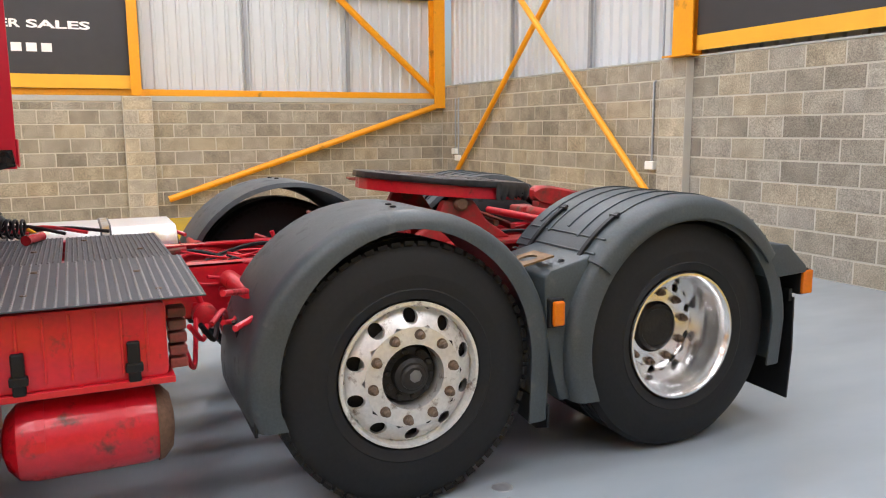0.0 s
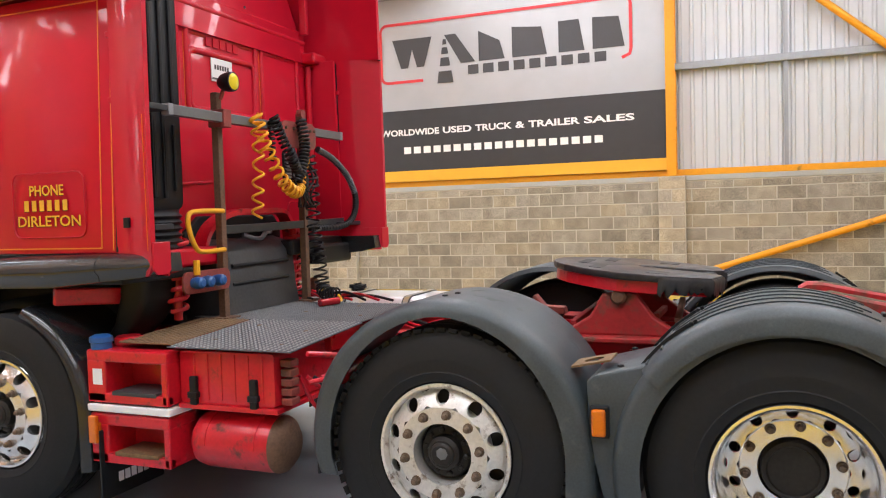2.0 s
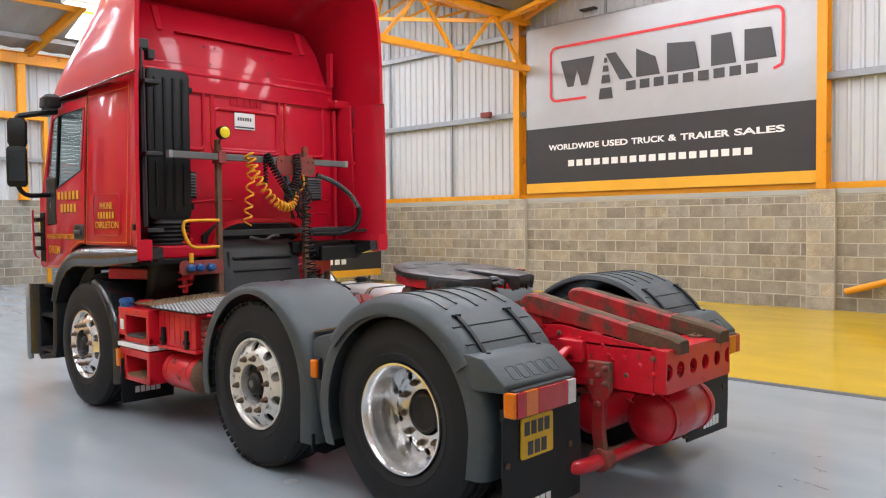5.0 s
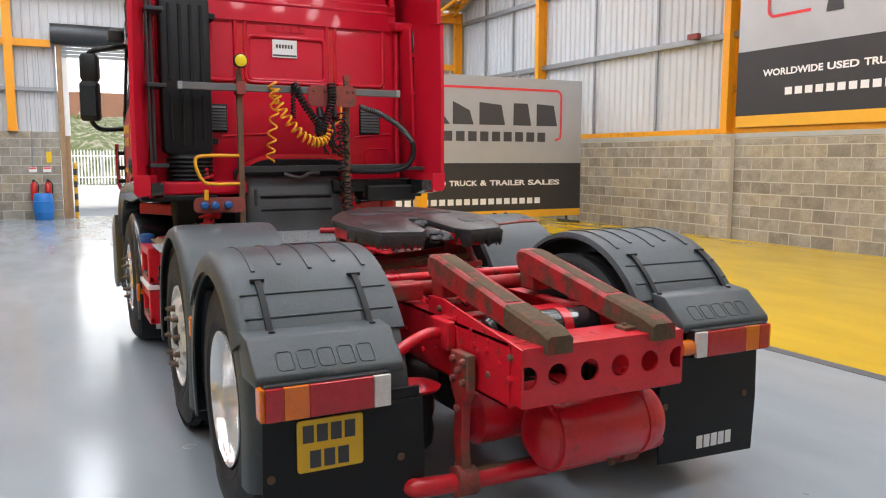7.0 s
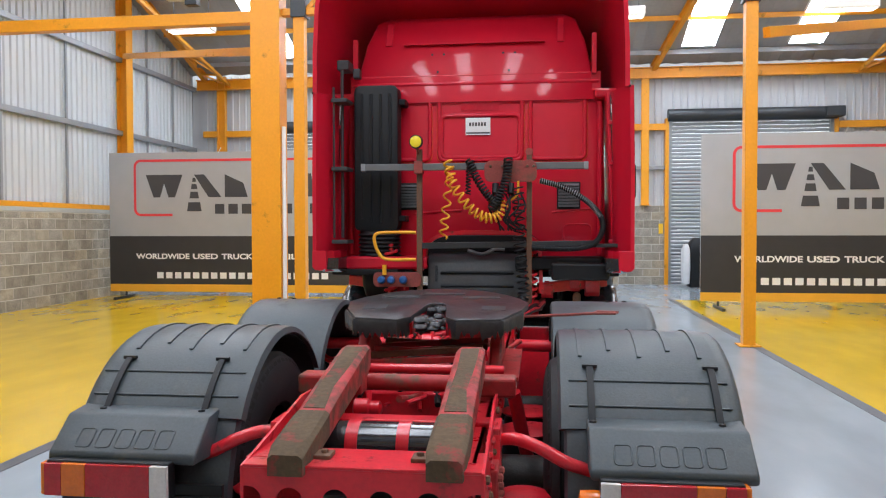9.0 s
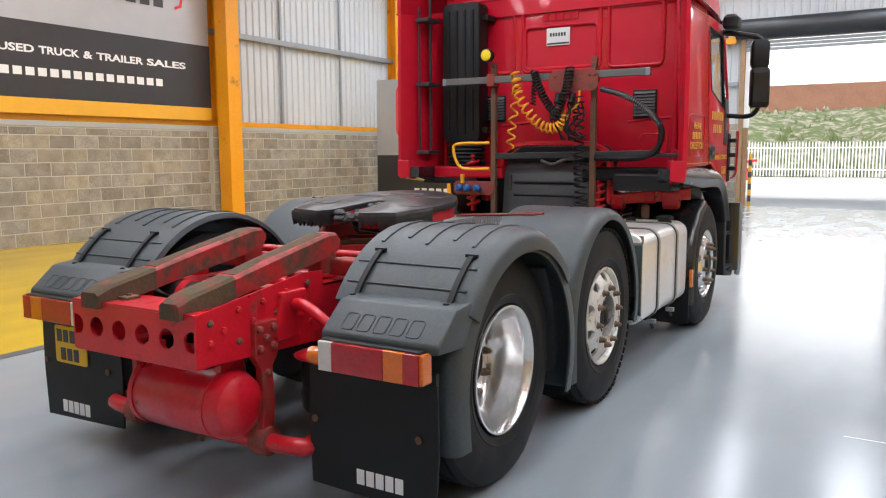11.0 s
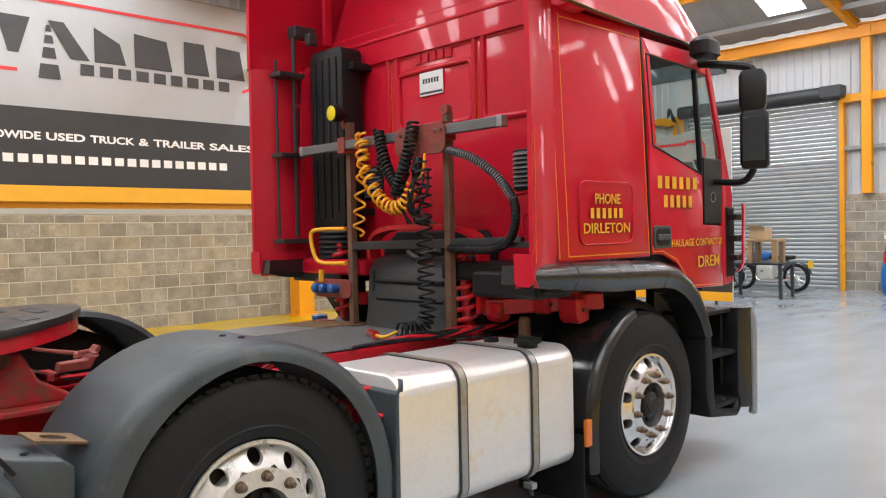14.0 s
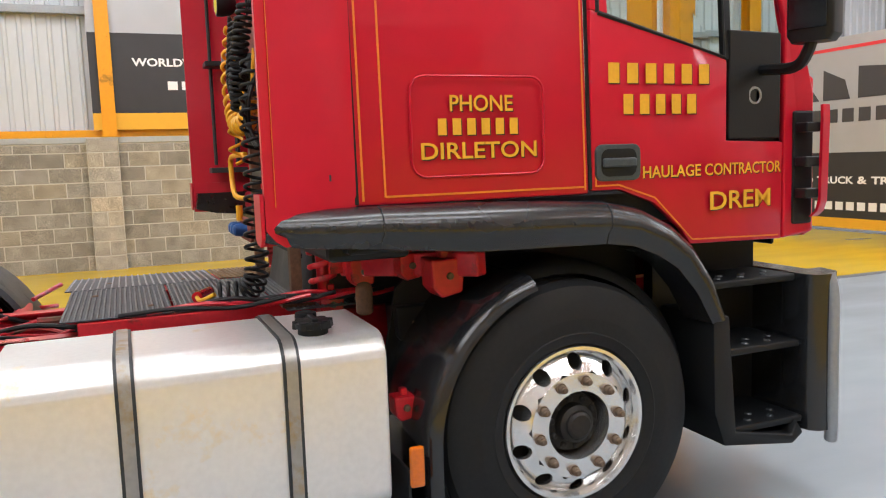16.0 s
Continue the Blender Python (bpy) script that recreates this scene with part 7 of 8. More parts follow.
for x0 in (-0.60, 0.745):
    vent = part("vent", box(x0, x0 + 0.195, 3.255, 3.275, 1.735, 1.965, 0.008), M["black_plastic"], back, "dark louvred air vent")
    for k in range(8):
        part("louvre", prism([(3.235, 1.755 + 0.025 * k), (3.255, 1.775 + 0.025 * k), (3.255, 1.765 + 0.025 * k)], x0 + 0.012, x0 + 0.183, "x"), M["grey_paint"], vent)
st = part("sticker", box(-0.02, 0.19, 3.258, 3.266, 2.365, 2.51, 0.001), M["sticker"], back, "white dealer sticker with plain bars")
part("print", bars(frame_of((-0.02, 3.258, 2.365), (1, 0, 0), (0, 0, 1)), 0.03, 0.18, 0.075, 0.105, 6, 0.0008, 0.3), M["dark_print"], st)
part("print", box(-0.015, 0.185, 3.2565, 3.2585, 2.375, 2.388), M["dark_print"], st)
for s in (-1, 1):
    part("cab_corner_post", tube([(s * 1.05, 3.24, 1.36), (s * 1.05, 3.24, 2.62)], 0.022, 10), M["red"], back, smooth=50)
    part("cab_base", box(*sorted((s * 0.36, s * 1.06)), 3.0, 3.28, 1.24, 1.345, 0.02), M["red"] if s < 0 else M["black_plastic"], back)
    if s > 0:
        part("rear_light_box", box(*sorted((s * 0.62, s * 1.08)), 2.95, 3.24, 1.16, 1.30, 0.02), M["black_plastic"], truck, "black locker under the cab back")
    # cab suspension springs
    sp = part("cab_spring", coil([(s * 0.58 - 0.05, 3.08, 1.0), (s * 0.58 - 0.05, 3.06, 1.42)], 0.05, 7, 0.013, 6), M["red_frame"], truck, "red cab suspension spring", 60)
    part("damper", tube([(s * 0.58 - 0.05, 3.08, 0.95), (s * 0.58 - 0.05, 3.06, 1.46)], 0.025, 10), M["red_frame"], sp, smooth=40)

# air intake stack with bellows
stack = part("air_intake", prism(rounded(-0.935, -0.565, 1.555, 2.765, 0.05, 4), 3.03, 3.20, "y", 0.012), M["black_plastic"], truck, "black ribbed air intake stack", 40)
for x in (-0.87, -0.79, -0.71, -0.63):
    part("rib", box(x - 0.012, x + 0.012, 3.018, 3.035, 2.12 if x in (-0.87, -0.63) else 1.62, 2.70, 0.006), M["black_plastic"], stack)
    part("rib", box(x - 0.008, x + 0.008, 3.018, 3.035, 1.66, 2.02, 0.005), M["black_plastic"], stack)
for x, z in ((-0.54, 2.63), (-0.54, 1.66)):
    part("bracket", box(x - 0.03, x + 0.03, 3.08, 3.27, z - 0.025, z + 0.025, 0.008), M["black_plastic"], stack)
prof = [(1.27, 0.13)]
for k in range(8):
    prof += [(1.285 + 0.034 * k, 0.165), (1.302 + 0.034 * k, 0.145)]
part("bellows", move(lathe(prof + [(1.56, 0.15)], "z", (0, 0, 0), 28), Matrix.Translation((-0.735, 3.10, 0)) @ Matrix.Diagonal((1.12, 0.75, 1, 1))), M["black_plastic"], stack, "black rubber bellows", 60)
part("duct", loft([[(-0.735 + a * k, 3.12 + b * k + o, z) for a, b in rounded(-0.15, 0.15, -0.1, 0.1, 0.04, 4)] for z, k, o in ((1.28, 1.0, 0), (1.1, 0.95, 0.02), (0.95, 0.8, 0.1), (0.85, 0.7, 0.2))]), M["black_plastic"], stack, smooth=50)
# black rods inside the nearside extender
rods = part("extender_stay", tube([(-1.06, 2.98, 1.50), (-1.06, 2.98, 2.96)], 0.014, 8), M["dark_steel"], truck, "black steel stays inside the side fairing", 40)
part("rod", tube([(-1.10, 2.86, 1.50), (-1.10, 2.86, 2.72)], 0.010, 8), M["dark_steel"], rods, smooth=40)
for z in (1.47, 2.06, 2.61):
    part("cross_bar", box(-1.112, -0.98, 2.82, 3.02, z - 0.015, z + 0.015, 0.004), M["dark_steel"], rods)
part("bracket", box(-1.10, -1.0, 2.96, 3.14, 2.88, 2.96, 0.01), M["dark_steel"], rods)
part("bracket", box(-0.98, -0.92, 3.02, 3.10, 2.82, 2.90, 0.01), M["dark_steel"], rods)
part("extender_foot", box(0.86, 1.15, 2.90, 2.96, 1.425, 1.455, 0.006), M["dark_steel"], truck, "black steel stay")

for ob in truck.children:
    if ob not in built:
        kind = ob.name.split(".")[0]
        if kind in ("cab_spring", "air_intake"):
            ob.location.x -= 0.045
        elif kind != "cab_back" and min(c[0] for c in ob.bound_box) > 0.3:
            ob.location.x += 0.03
        if ob.name.startswith("air_intake"):
            ob.location.y += 0.03

for ob in back.children:
    if ob.name.split(".")[0] in ("pressing", "pinstripe", "vent", "sticker", "embossed_mark"):
        ob.location.x -= 0.045

# engine cover behind the cab
ring = [(-0.40, 3.14, 1.30), (-0.38, 3.11, 1.42), (-0.30, 3.08, 1.50), (-0.14, 3.06, 1.54), (0.12, 3.05, 1.545), (0.33, 3.07, 1.54), (0.46, 3.12, 1.515), (0.54, 3.14, 1.45), (0.565, 3.14, 1.32), (0.57, 3.13, 1.05)]
part("cab_mount_arch", strip(smooth_path(ring, 4), 0.09, 0.030, side=(0, 1, 0)), M["red_frame"], truck, "red cab mounting arch over the engine cover", 40)
# black sheet in place of the shade in the open engine tunnel
part("tunnel_lining", prism([(-0.42, 1.20), (0.58, 1.20), (0.58, 1.44), (0.50, 1.52), (-0.28, 1.52), (-0.42, 1.42)], 3.225, 3.26, "y", 0.01), M["black_plastic"], truck, "black panel standing in for the shade in the engine tunnel")
ec = part("engine_cover", loft([[(x, y, z) for x, y, z in ((-0.33, y0, z), (-0.30, y0 - 0.02, z), (0.46, y0 - 0.02, z), (0.49, y0, z), (0.49, 3.25, z), (-0.33, 3.25, z))] for y0, z in ((2.755, 0.985), (2.765, 1.02), (2.78, 1.10), (2.80, 1.34), (2.85, 1.40), (2.95, 1.43))]), M["cover_plastic"], truck, "dusty black ribbed engine cover behind the cab", 40)
for z in (1.16, 1.27):
    part("ridge", tube([(-0.22, 2.768, z), (0.38, 2.768, z)], 0.012, 8), M["black_plastic"], ec, smooth=50)
part("latch", box(-0.27, -0.25, 2.76, 2.79, 1.2, 1.33, 0.004), M["dark_steel"], ec)
part("loose_pipe", tube(smooth_path([(0.0, 2.84, 1.45), (0.12, 2.80, 1.42), (0.22, 2.82, 1.46), (0.3, 2.84, 1.46)], 5), 0.015, 8), M["grey_paint"], ec, smooth=50)
ec.location = (-0.03, 0.26, -0.055)

# rack with its posts, lamp and couplings
rack = part("coupling_rack", box(-0.845, 0.975, 2.90, 2.945, 2.045, 2.10, 0.004), M["grey_paint"], truck, "grey steel bar on rusty posts behind the cab")
for x0, x1 in ((-0.848, -0.812), (0.942, 0.978)):
    part("bar_end", box(x0, x1, 2.897, 2.948, 2.042, 2.103, 0.004), M["grey_rail"], rack)
for x, top in ((-0.375, 2.22), (0.515, 2.19)):
    post = part("post", box(x - 0.022, x + 0.022, 2.945, 2.99, 0.925, top, 0.004), M["rust"], rack, "rusty steel post")
    part("foot", box(x - 0.06, x + 0.06, 2.90, 3.03, 0.924, 0.936), M["rust"], post)
    part("clamp", box(x - 0.035, x + 0.035, 2.89, 3.0, 2.02, 2.12, 0.004), M["rust_red"], post)
part("post_head", lathe([(-0.02, 0.03), (0.02, 0.03)], "y", (0.515, 2.96, 2.19), 12), M["rust_red"], rack)
part("low_bar", beam((-0.385, 2.965, 1.435), (1.05, 2.965, 1.455), 0.03, 0.05, 0.004), M["dark_steel"], rack)
wl = part("work_lamp", lathe([(2.83, 0.045), (2.832, 0.054), (2.86, 0.056), (2.90, 0.048), (2.925, 0.03), (2.93, 0.01)], "y", (-0.385, 0, 2.27), 24), M["black_plastic"], rack, "black work lamp with a yellow lens", 40)
part("lens", lathe([(2.822, 0.01), (2.824, 0.03), (2.83, 0.046)], "y", (-0.385, 0, 2.27), 24), M["lamp_lens"], wl, smooth=40)
part("stem", tube([(-0.38, 2.93, 2.18), (-0.385, 2.90, 2.24)], 0.012, 8), M["rust_red"], wl)
part("handle_loop", tube(smooth_path([(-0.40, 2.93, 1.545), (-0.62, 2.91, 1.545), (-0.725, 2.90, 1.53), (-0.735, 2.90, 1.46), (-0.69, 2.90, 1.36), (-0.62, 2.91, 1.325), (-0.40, 2.93, 1.325)], 5), 0.014, 8), M["coil_yellow"], rack, "yellow grab handle", 50)
cp = part("coupling_plate", prism(rounded(-0.755, -0.36, 1.10, 1.22, 0.04, 4), 2.93, 2.945, "y", 0.002), M["rust_red"], rack, "rust-red plate with blue couplings")
for x in (-0.68, -0.60, -0.50):
    part("coupling", lathe([(2.86, 0.018), (2.87, 0.03), (2.90, 0.034), (2.935, 0.026)], "y", (x, 0, 1.16), 14), M["blue"], cp, smooth=40)
part("valve", tube([(-0.66, 2.92, 1.20), (-0.66, 2.92, 1.28)], 0.018, 8), M["coil_yellow"], cp)
mp = part("mount_plate", prism(rounded(0.16, 0.575, 1.945, 2.115, 0.05, 4), 2.885, 2.898, "y", 0.002), M["rust_red"], rack, "rust-red coupling mount plate")
for x in (0.21, 0.30, 0.50, 0.55):
    part("bolt", lathe([(2.872, 0.008), (2.885, 0.012)], "y", (x, 0, 2.07), 8), M["nut"], mp)
for x in (0.25, 0.37):
    part("plug_socket", tube([(x, 2.88, 1.93), (x, 2.85, 1.85)], 0.028, 12), M["black_plastic"], mp, smooth=40)
# coiled lines
part("air_line", coil([(-0.13, 2.89, 2.12), (-0.12, 2.87, 1.95), (-0.15, 2.86, 1.7), (-0.17, 2.86, 1.50)], 0.032, 7, 0.008, 6), M["coil_yellow"], rack, "yellow coiled air line", 60)
part("air_line", coil([(-0.13, 2.87, 2.11), (-0.08, 2.84, 1.92), (0.05, 2.83, 1.74), (0.18, 2.83, 1.66), (0.28, 2.85, 1.68), (0.33, 2.87, 1.78)], 0.036, 17, 0.009, 6), M["coil_yellow"], rack, "yellow coiled air line", 60)
part("air_line", tube(smooth_path([(0.33, 2.87, 1.78), (0.42, 2.86, 1.84), (0.43, 2.87, 1.95)], 5), 0.009, 7), M["coil_yellow"], rack, smooth=50)
part("cable", coil([(0.04, 2.86, 2.12), (0.10, 2.84, 1.98), (0.19, 2.82, 1.84), (0.27, 2.83, 1.75)], 0.027, 18, 0.009, 6), M["black_plastic"], rack, "black coiled electric cable", 60)
part("cable", coil([(0.35, 2.86, 2.13), (0.34, 2.83, 1.98), (0.29, 2.82, 1.84), (0.22, 2.83, 1.72)], 0.030, 18, 0.009, 6), M["black_plastic"], rack, "black coiled electric cable", 60)
part("cable", coil([(0.04, 2.88, 2.10), (0.03, 2.87, 1.85)], 0.018, 9, 0.007, 6), M["black_plastic"], rack, smooth=60)
part("cable", coil([(0.425, 2.86, 1.90), (0.435, 2.845, 1.70), (0.44, 2.845, 1.45), (0.46, 2.83, 1.25), (0.475, 2.82, 1.06), (0.45, 2.78, 0.99), (0.41, 2.66, 0.978)], 0.044, 25, 0.007, 6), M["black_plastic"], rack, "long black coiled cable hanging to the deck", 60)
part("cable_tail", tube(smooth_path([(0.41, 2.66, 0.978), (0.36, 2.61, 0.95), (0.30, 2.60, 0.955)], 4), 0.009, 7), M["coil_yellow"], rack, smooth=50)
part("plug", tube([(0.30, 2.60, 0.955), (0.17, 2.66, 0.953)], 0.024, 10), M["lens_red"], rack, "red cable plug", 40)
HOSE = [(0.60, 2.89, 1.955), (0.79, 2.88, 1.895), (0.97, 2.87, 1.785), (1.075, 2.87, 1.665), (1.085, 2.87, 1.56), (1.03, 2.88, 1.465), (0.90, 2.90, 1.42), (0.70, 2.93, 1.415), (0.54, 2.94, 1.42)]
hose = part("hose", tube(smooth_path(HOSE, 8), 0.022, 10), M["black_plastic"], rack, "black rubber hose loop", 50)
# upper stretch of the guard in paler metal than the rest, to paint its glints
part("hose_spring", coil(HOSE[:4], 0.0222, 34, 0.0022, 5, 10), M["grey_rail"], hose, "wire guard round the hose, paler metal standing in for its glints", 60)
part("hose_spring", coil(HOSE[3:], 0.023, 30, 0.003, 5, 10), M["black_plastic"], hose, smooth=60)
random.seed(21)
for k in range(8):
    x = 0.24 + 0.03 * k
    part("lead", tube(smooth_path([(x, 2.87, 1.85), (x + random.uniform(-0.06, 0.06), 2.83, 1.74), (x + random.uniform(-0.08, 0.08), 2.84, 1.64), (x + 0.05, 2.86, 1.56)], 5), 0.008, 6), M["black_plastic"], rack, smooth=50)
rack.location.x = -0.04

# deck plates behind the cab
def plate(x0, x1, y0, y1, z, m, label, rows, cols, stud, drop=0.0):
    """A studded plate; drop: how far its outer edge lies below its inner one."""
    def sag(b):
        for v in b.verts:
            v.co.z -= drop * (x1 - v.co.x) / (x1 - x0)
        return b
    p = part("deck_plate", sag(box(x0, x1, y0, y1, z - 0.006, z, 0.002)), M[m], truck, label)
    bm = bmesh.new()
    rows, cols = int(rows * 1.25), int(cols * 1.25)
    for i in range(rows):
        for j in range(cols):
            x, y = x0 + (x1 - x0) * (j + (0.75 if i % 2 else 0.25)) / cols, y0 + (y1 - y0) * (i + 0.5) / rows
            ring = [(math.cos(w) * stud * 0.75, math.sin(w) * stud * 0.42) for w in (0.3, 1.35, 2.4, 3.44, 4.49, 5.54)]
            lo = [bm.verts.new((x + u, y + v, z)) for u, v in ring]
            hi = [bm.verts.new((x + u * 0.6, y + v * 0.6, z + 0.004)) for u, v in ring]
            bm.faces.new(hi)
            for k in range(6):
                bm.faces.new((lo[k], lo[(k + 1) % 6], hi[(k + 1) % 6], hi[k]))
    tagged(part("tread_pattern", sag(bm), M["stud" if m == "chequer" else "stud_dull" if m == "dark_plate" else m], p), kind="stuff")
    return p


DECK = 0.928
plate(-1.14, -0.44, 2.06, 2.76, DECK, "chequer", "bare metal chequer-plate deck panel", 18, 20, 0.015, 0.036)
plate(-1.10, -0.46, 2.77, 3.10, DECK + 0.003, "rust_plate", "rusty chequer-plate deck panel", 11, 18, 0.017, 0.034)
plate(-0.43, 0.38, 2.09, 2.50, DECK - 0.002, "dark_plate", "dark chequer-plate deck panel", 16, 30, 0.013)
plate(-0.43, 0.38, 2.51, 2.90, DECK - 0.002, "dark_plate", "dark chequer-plate deck panel", 16, 30, 0.013)
plate(-0.40, 0.58, 2.91, 3.20, DECK - 0.004, "dark_plate", "dark chequer-plate deck panel", 12, 34, 0.012)
for x, y in ((-1.0, 2.2), (-0.7, 2.25), (-0.95, 2.62), (-0.6, 2.6), (-0.2, 2.2), (0.2, 2.42), (-0.1, 2.62)):
    part("deck_bolt", lathe([(0, 0.014), (0.006, 0.011)], "z", (x, y, DECK - 0.04 * max(0.0, (-0.44 - x) / 0.7)), 8), M["nut"], truck)
for s in (-1, 1):
    part("deck_support", box(*sorted((s * 0.30, s * 0.38 if s > 0 else s * 0.62)), 2.15, 3.1, 0.80, 0.916, 0.006), M["red_frame"], truck)

# nearside: step box, tool box, tank
def open_step(z0, z1, parent):
    y0, y1, xo = 2.745, 3.25, -1.165
    b = part("step_shell", box(xo, xo + 0.04, y0, y1, z0, z0 + 0.05, 0.006), M["red_frame"], parent)
    part("step_top", box(xo, -0.80, y0, y1, z1 - 0.06, z1, 0.01), M["red_frame"], parent)
    part("step_side", box(xo, -0.80, y1 - 0.12, y1, z0, z1 - 0.05, 0.01), M["red_frame"], parent)
    part("step_side", box(xo, -0.80, y0, y0 + 0.04, z0, z1 - 0.05, 0.01), M["red_frame"], parent)
    part("step_back", box(-0.90, -0.80, y0, y1, z0, z1 - 0.05), M["red_frame"], parent)
    part("step_floor", box(xo + 0.005, -0.85, y0 + 0.03, y1 - 0.10, z0, z0 + 0.04, 0.004), M["red_frame"], parent)
    part("step_tread", box(xo - 0.005, -0.95, y0 + 0.07, y1 - 0.16, z0 + 0.04, z0 + 0.062, 0.006), M["rust_plate" if z0 < 0.5 else "dark_plate"], parent, "worn step tread")
    return b


steps = part("side_step", box(-0.98, -0.62, 2.745, 3.25, 0.29, 0.85, 0.01), M["red_frame"], truck, "red side step with two worn treads")
open_step(0.295, 0.545, steps)
open_step(0.60, 0.865, steps)
part("trim_strip", box(-1.175, -0.80, 2.73, 3.26, 0.555, 0.592, 0.006), M["sticker"], steps, "pale trim strip")
part("notice", box(-1.168, -1.164, 3.15, 3.21, 0.69, 0.77, 0.001), M["sticker"], steps)
part("side_marker", box(-1.180, -1.164, 3.17, 3.22, 0.40, 0.50, 0.006), M["amber"], steps, "amber side marker")
part("tank_neck", lathe([(0.862, 0.075), (0.90, 0.075), (0.91, 0.065)], "z", (-0.98, 3.14, 0), 18), M["red_frame"], steps, smooth=40)
part("filler_cap", lathe([(0.865, 0.05), (0.895, 0.05), (0.90, 0.058), (0.925, 0.056), (0.935, 0.035)], "z", (-1.12, 3.19, 0), 18), M["blue"], steps, "blue filler cap", 40)
tool = part("tool_box", prism(rounded(2.19, 2.735, 0.61, 0.868, 0.02, 3), -1.085, -0.55, "x", 0.006), M["red_frame"], truck, "red box with black latches under the deck", 40)
for k in range(6):
    y = 2.25 + 0.078 * k
    part("rib", box(-1.090, -1.083, y, y + 0.010, 0.63, 0.855, 0.003), M["red_frame"], tool)
for y in (2.30, 2.645):
    l = part("latch", box(-1.107, -1.083, y - 0.02, y + 0.02, 0.605, 0.745, 0.006), M["black_plastic"], tool, "black rubber latch")
    part("catch", box(-1.114, -1.083, y - 0.028, y + 0.028, 0.64, 0.67, 0.005), M["black_plastic"], l)
part("base_tray", box(-1.10, -0.55, 2.17, 2.74, 0.585, 0.61, 0.004), M["red_frame"], tool)
side_tank = part("side_tank", lathe([(2.165, 0.04), (2.18, 0.10), (2.21, 0.130), (2.25, 0.138), (2.60, 0.138), (2.65, 0.128), (2.685, 0.09), (2.70, 0.04)], "y", (-0.95, 0, 0.445), 36), M["red_frame"], truck, "red air tank slung under the tool box", 30)
part("dusty_end", lathe([(2.155, 0.04), (2.165, 0.098), (2.195, 0.132), (2.215, 0.139), (2.215, 0.13)], "y", (-0.95, 0, 0.445), 36), M["rust"], side_tank, "dusty tank end", smooth=40)
side_tank.location = (-0.02, 0.02, -0.035)
for y in (2.30, 2.58):
    part("hanger", strip([(-0.95 + 0.141 * math.cos(radians(a)), y, 0.445 + 0.141 * math.sin(radians(a))) for a in range(0, 181, 15)], 0.03, 0.004, side=(0, 1, 0)), M["red_frame"], side_tank)
for k in range(5):
    part("terminal", box(-1.05, -0.98, 2.12, 2.18, 0.62 + 0.045 * k, 0.655 + 0.045 * k, 0.006), M["rust_red"], truck)

# offside: fuel tank
tank = part("fuel_tank", prism(rounded(0.64, 1.205, 0.318, 0.932, 0.09, 6), 1.95, 3.11, "y", 0.02, segments=3), M["tank"], truck, "bare aluminium fuel tank with dark straps", 35)
for y in (2.31, 2.795):
    loop = rounded(0.636, 1.209, 0.314, 0.936, 0.092, 6)
    band = part("strap", strip([(x, y, z) for x, z in loop + loop[:1]], 0.056, 0.005, side=(0, 1, 0)), M["dark_steel"], tank, "bright tank strap with black rubber edges", 40)
    loop = rounded(0.632, 1.213, 0.310, 0.940, 0.095, 6)
    part("strap_face", strip([(x, y, z) for x, z in loop + loop[:1]], 0.036, 0.003, side=(0, 1, 0)), M["strap_steel"], band, smooth=40)
    part("strap_end", tube([(1.15, y, 0.315), (1.18, y, 0.235)], 0.012, 8), M["dark_steel"], band)
    part("strap_bolt", box(1.14, 1.20, y - 0.018, y + 0.018, 0.27, 0.30, 0.004), M["grey_rail"], band)
cap = part("filler_cap", lathe([(0.945, 0.05), (0.965, 0.05), (0.968, 0.062), (0.985, 0.064), (0.99, 0.055), (0.992, 0.01)], "z", (0, 0, 0), 22), M["black_plastic"], tank, "black fuel cap", 40)
for k in range(8):
    a = 2 * math.pi * k / 8
    part("cap_grip", lathe([(0.966, 0.018), (0.991, 0.016)], "z", (0.051 * math.cos(a), 0.051 * math.sin(a), 0), 8), M["black_plastic"], cap)
part("cap_bar", box(-0.045, 0.045, -0.010, 0.010, 0.99, 1.002, 0.004), M["black_plastic"], cap)
cap.location = (1.085, 2.895, -0.014)
part("sender", lathe([(0.945, 0.04), (0.965, 0.038), (0.97, 0.02)], "z", (0.81, 2.93, -0.014), 18), M["black_plastic"], tank)
for y in (2.1, 3.0):
    part("bracket", box(0.40, 0.68, y - 0.04, y + 0.04, 0.38, 0.78, 0.01), M["red_frame"], tank)
part("end_guard", prism([(1.97, 0.36), (1.98, 0.92), (1.94, 0.86), (1.93, 0.42)], 0.70, 1.20, "x", 0.004), M["fender"], tank)
# brackets and brake parts ahead of the tank
for x, y, z, h, m in ((0.62, 3.2, 1.06, 0.05, "red_frame"), (0.85, 3.32, 1.10, 0.045, "red_frame"), (1.0, 3.40, 1.075, 0.062, "red_frame"), (0.5, 3.1, 0.92, 0.05, "red_frame"), (0.72, 3.36, 0.86, 0.07, "black_plastic"), (1.02, 3.22, 0.62, 0.04, "red_frame")):
    bl = part("bracket", prism([(y - h, z - h * 0.7), (y - h * 0.5, z - h * 1.25), (y + h * 0.8, z - h), (y + h, z + h), (y - h * 1.1, z + h)], x - h, x + h, "x", 0.008), M[m], truck)
    part("bolt", lathe([(0, 0.014), (0.010, 0.012)], "x", (x + h, y, z), 8), M["nut"], bl)
    part("lug", box(x - h * 0.4, x + h * 0.4, y - h * 0.3, y + h * 0.3, z + h, z + h * 1.6, 0.004), M[m], bl)
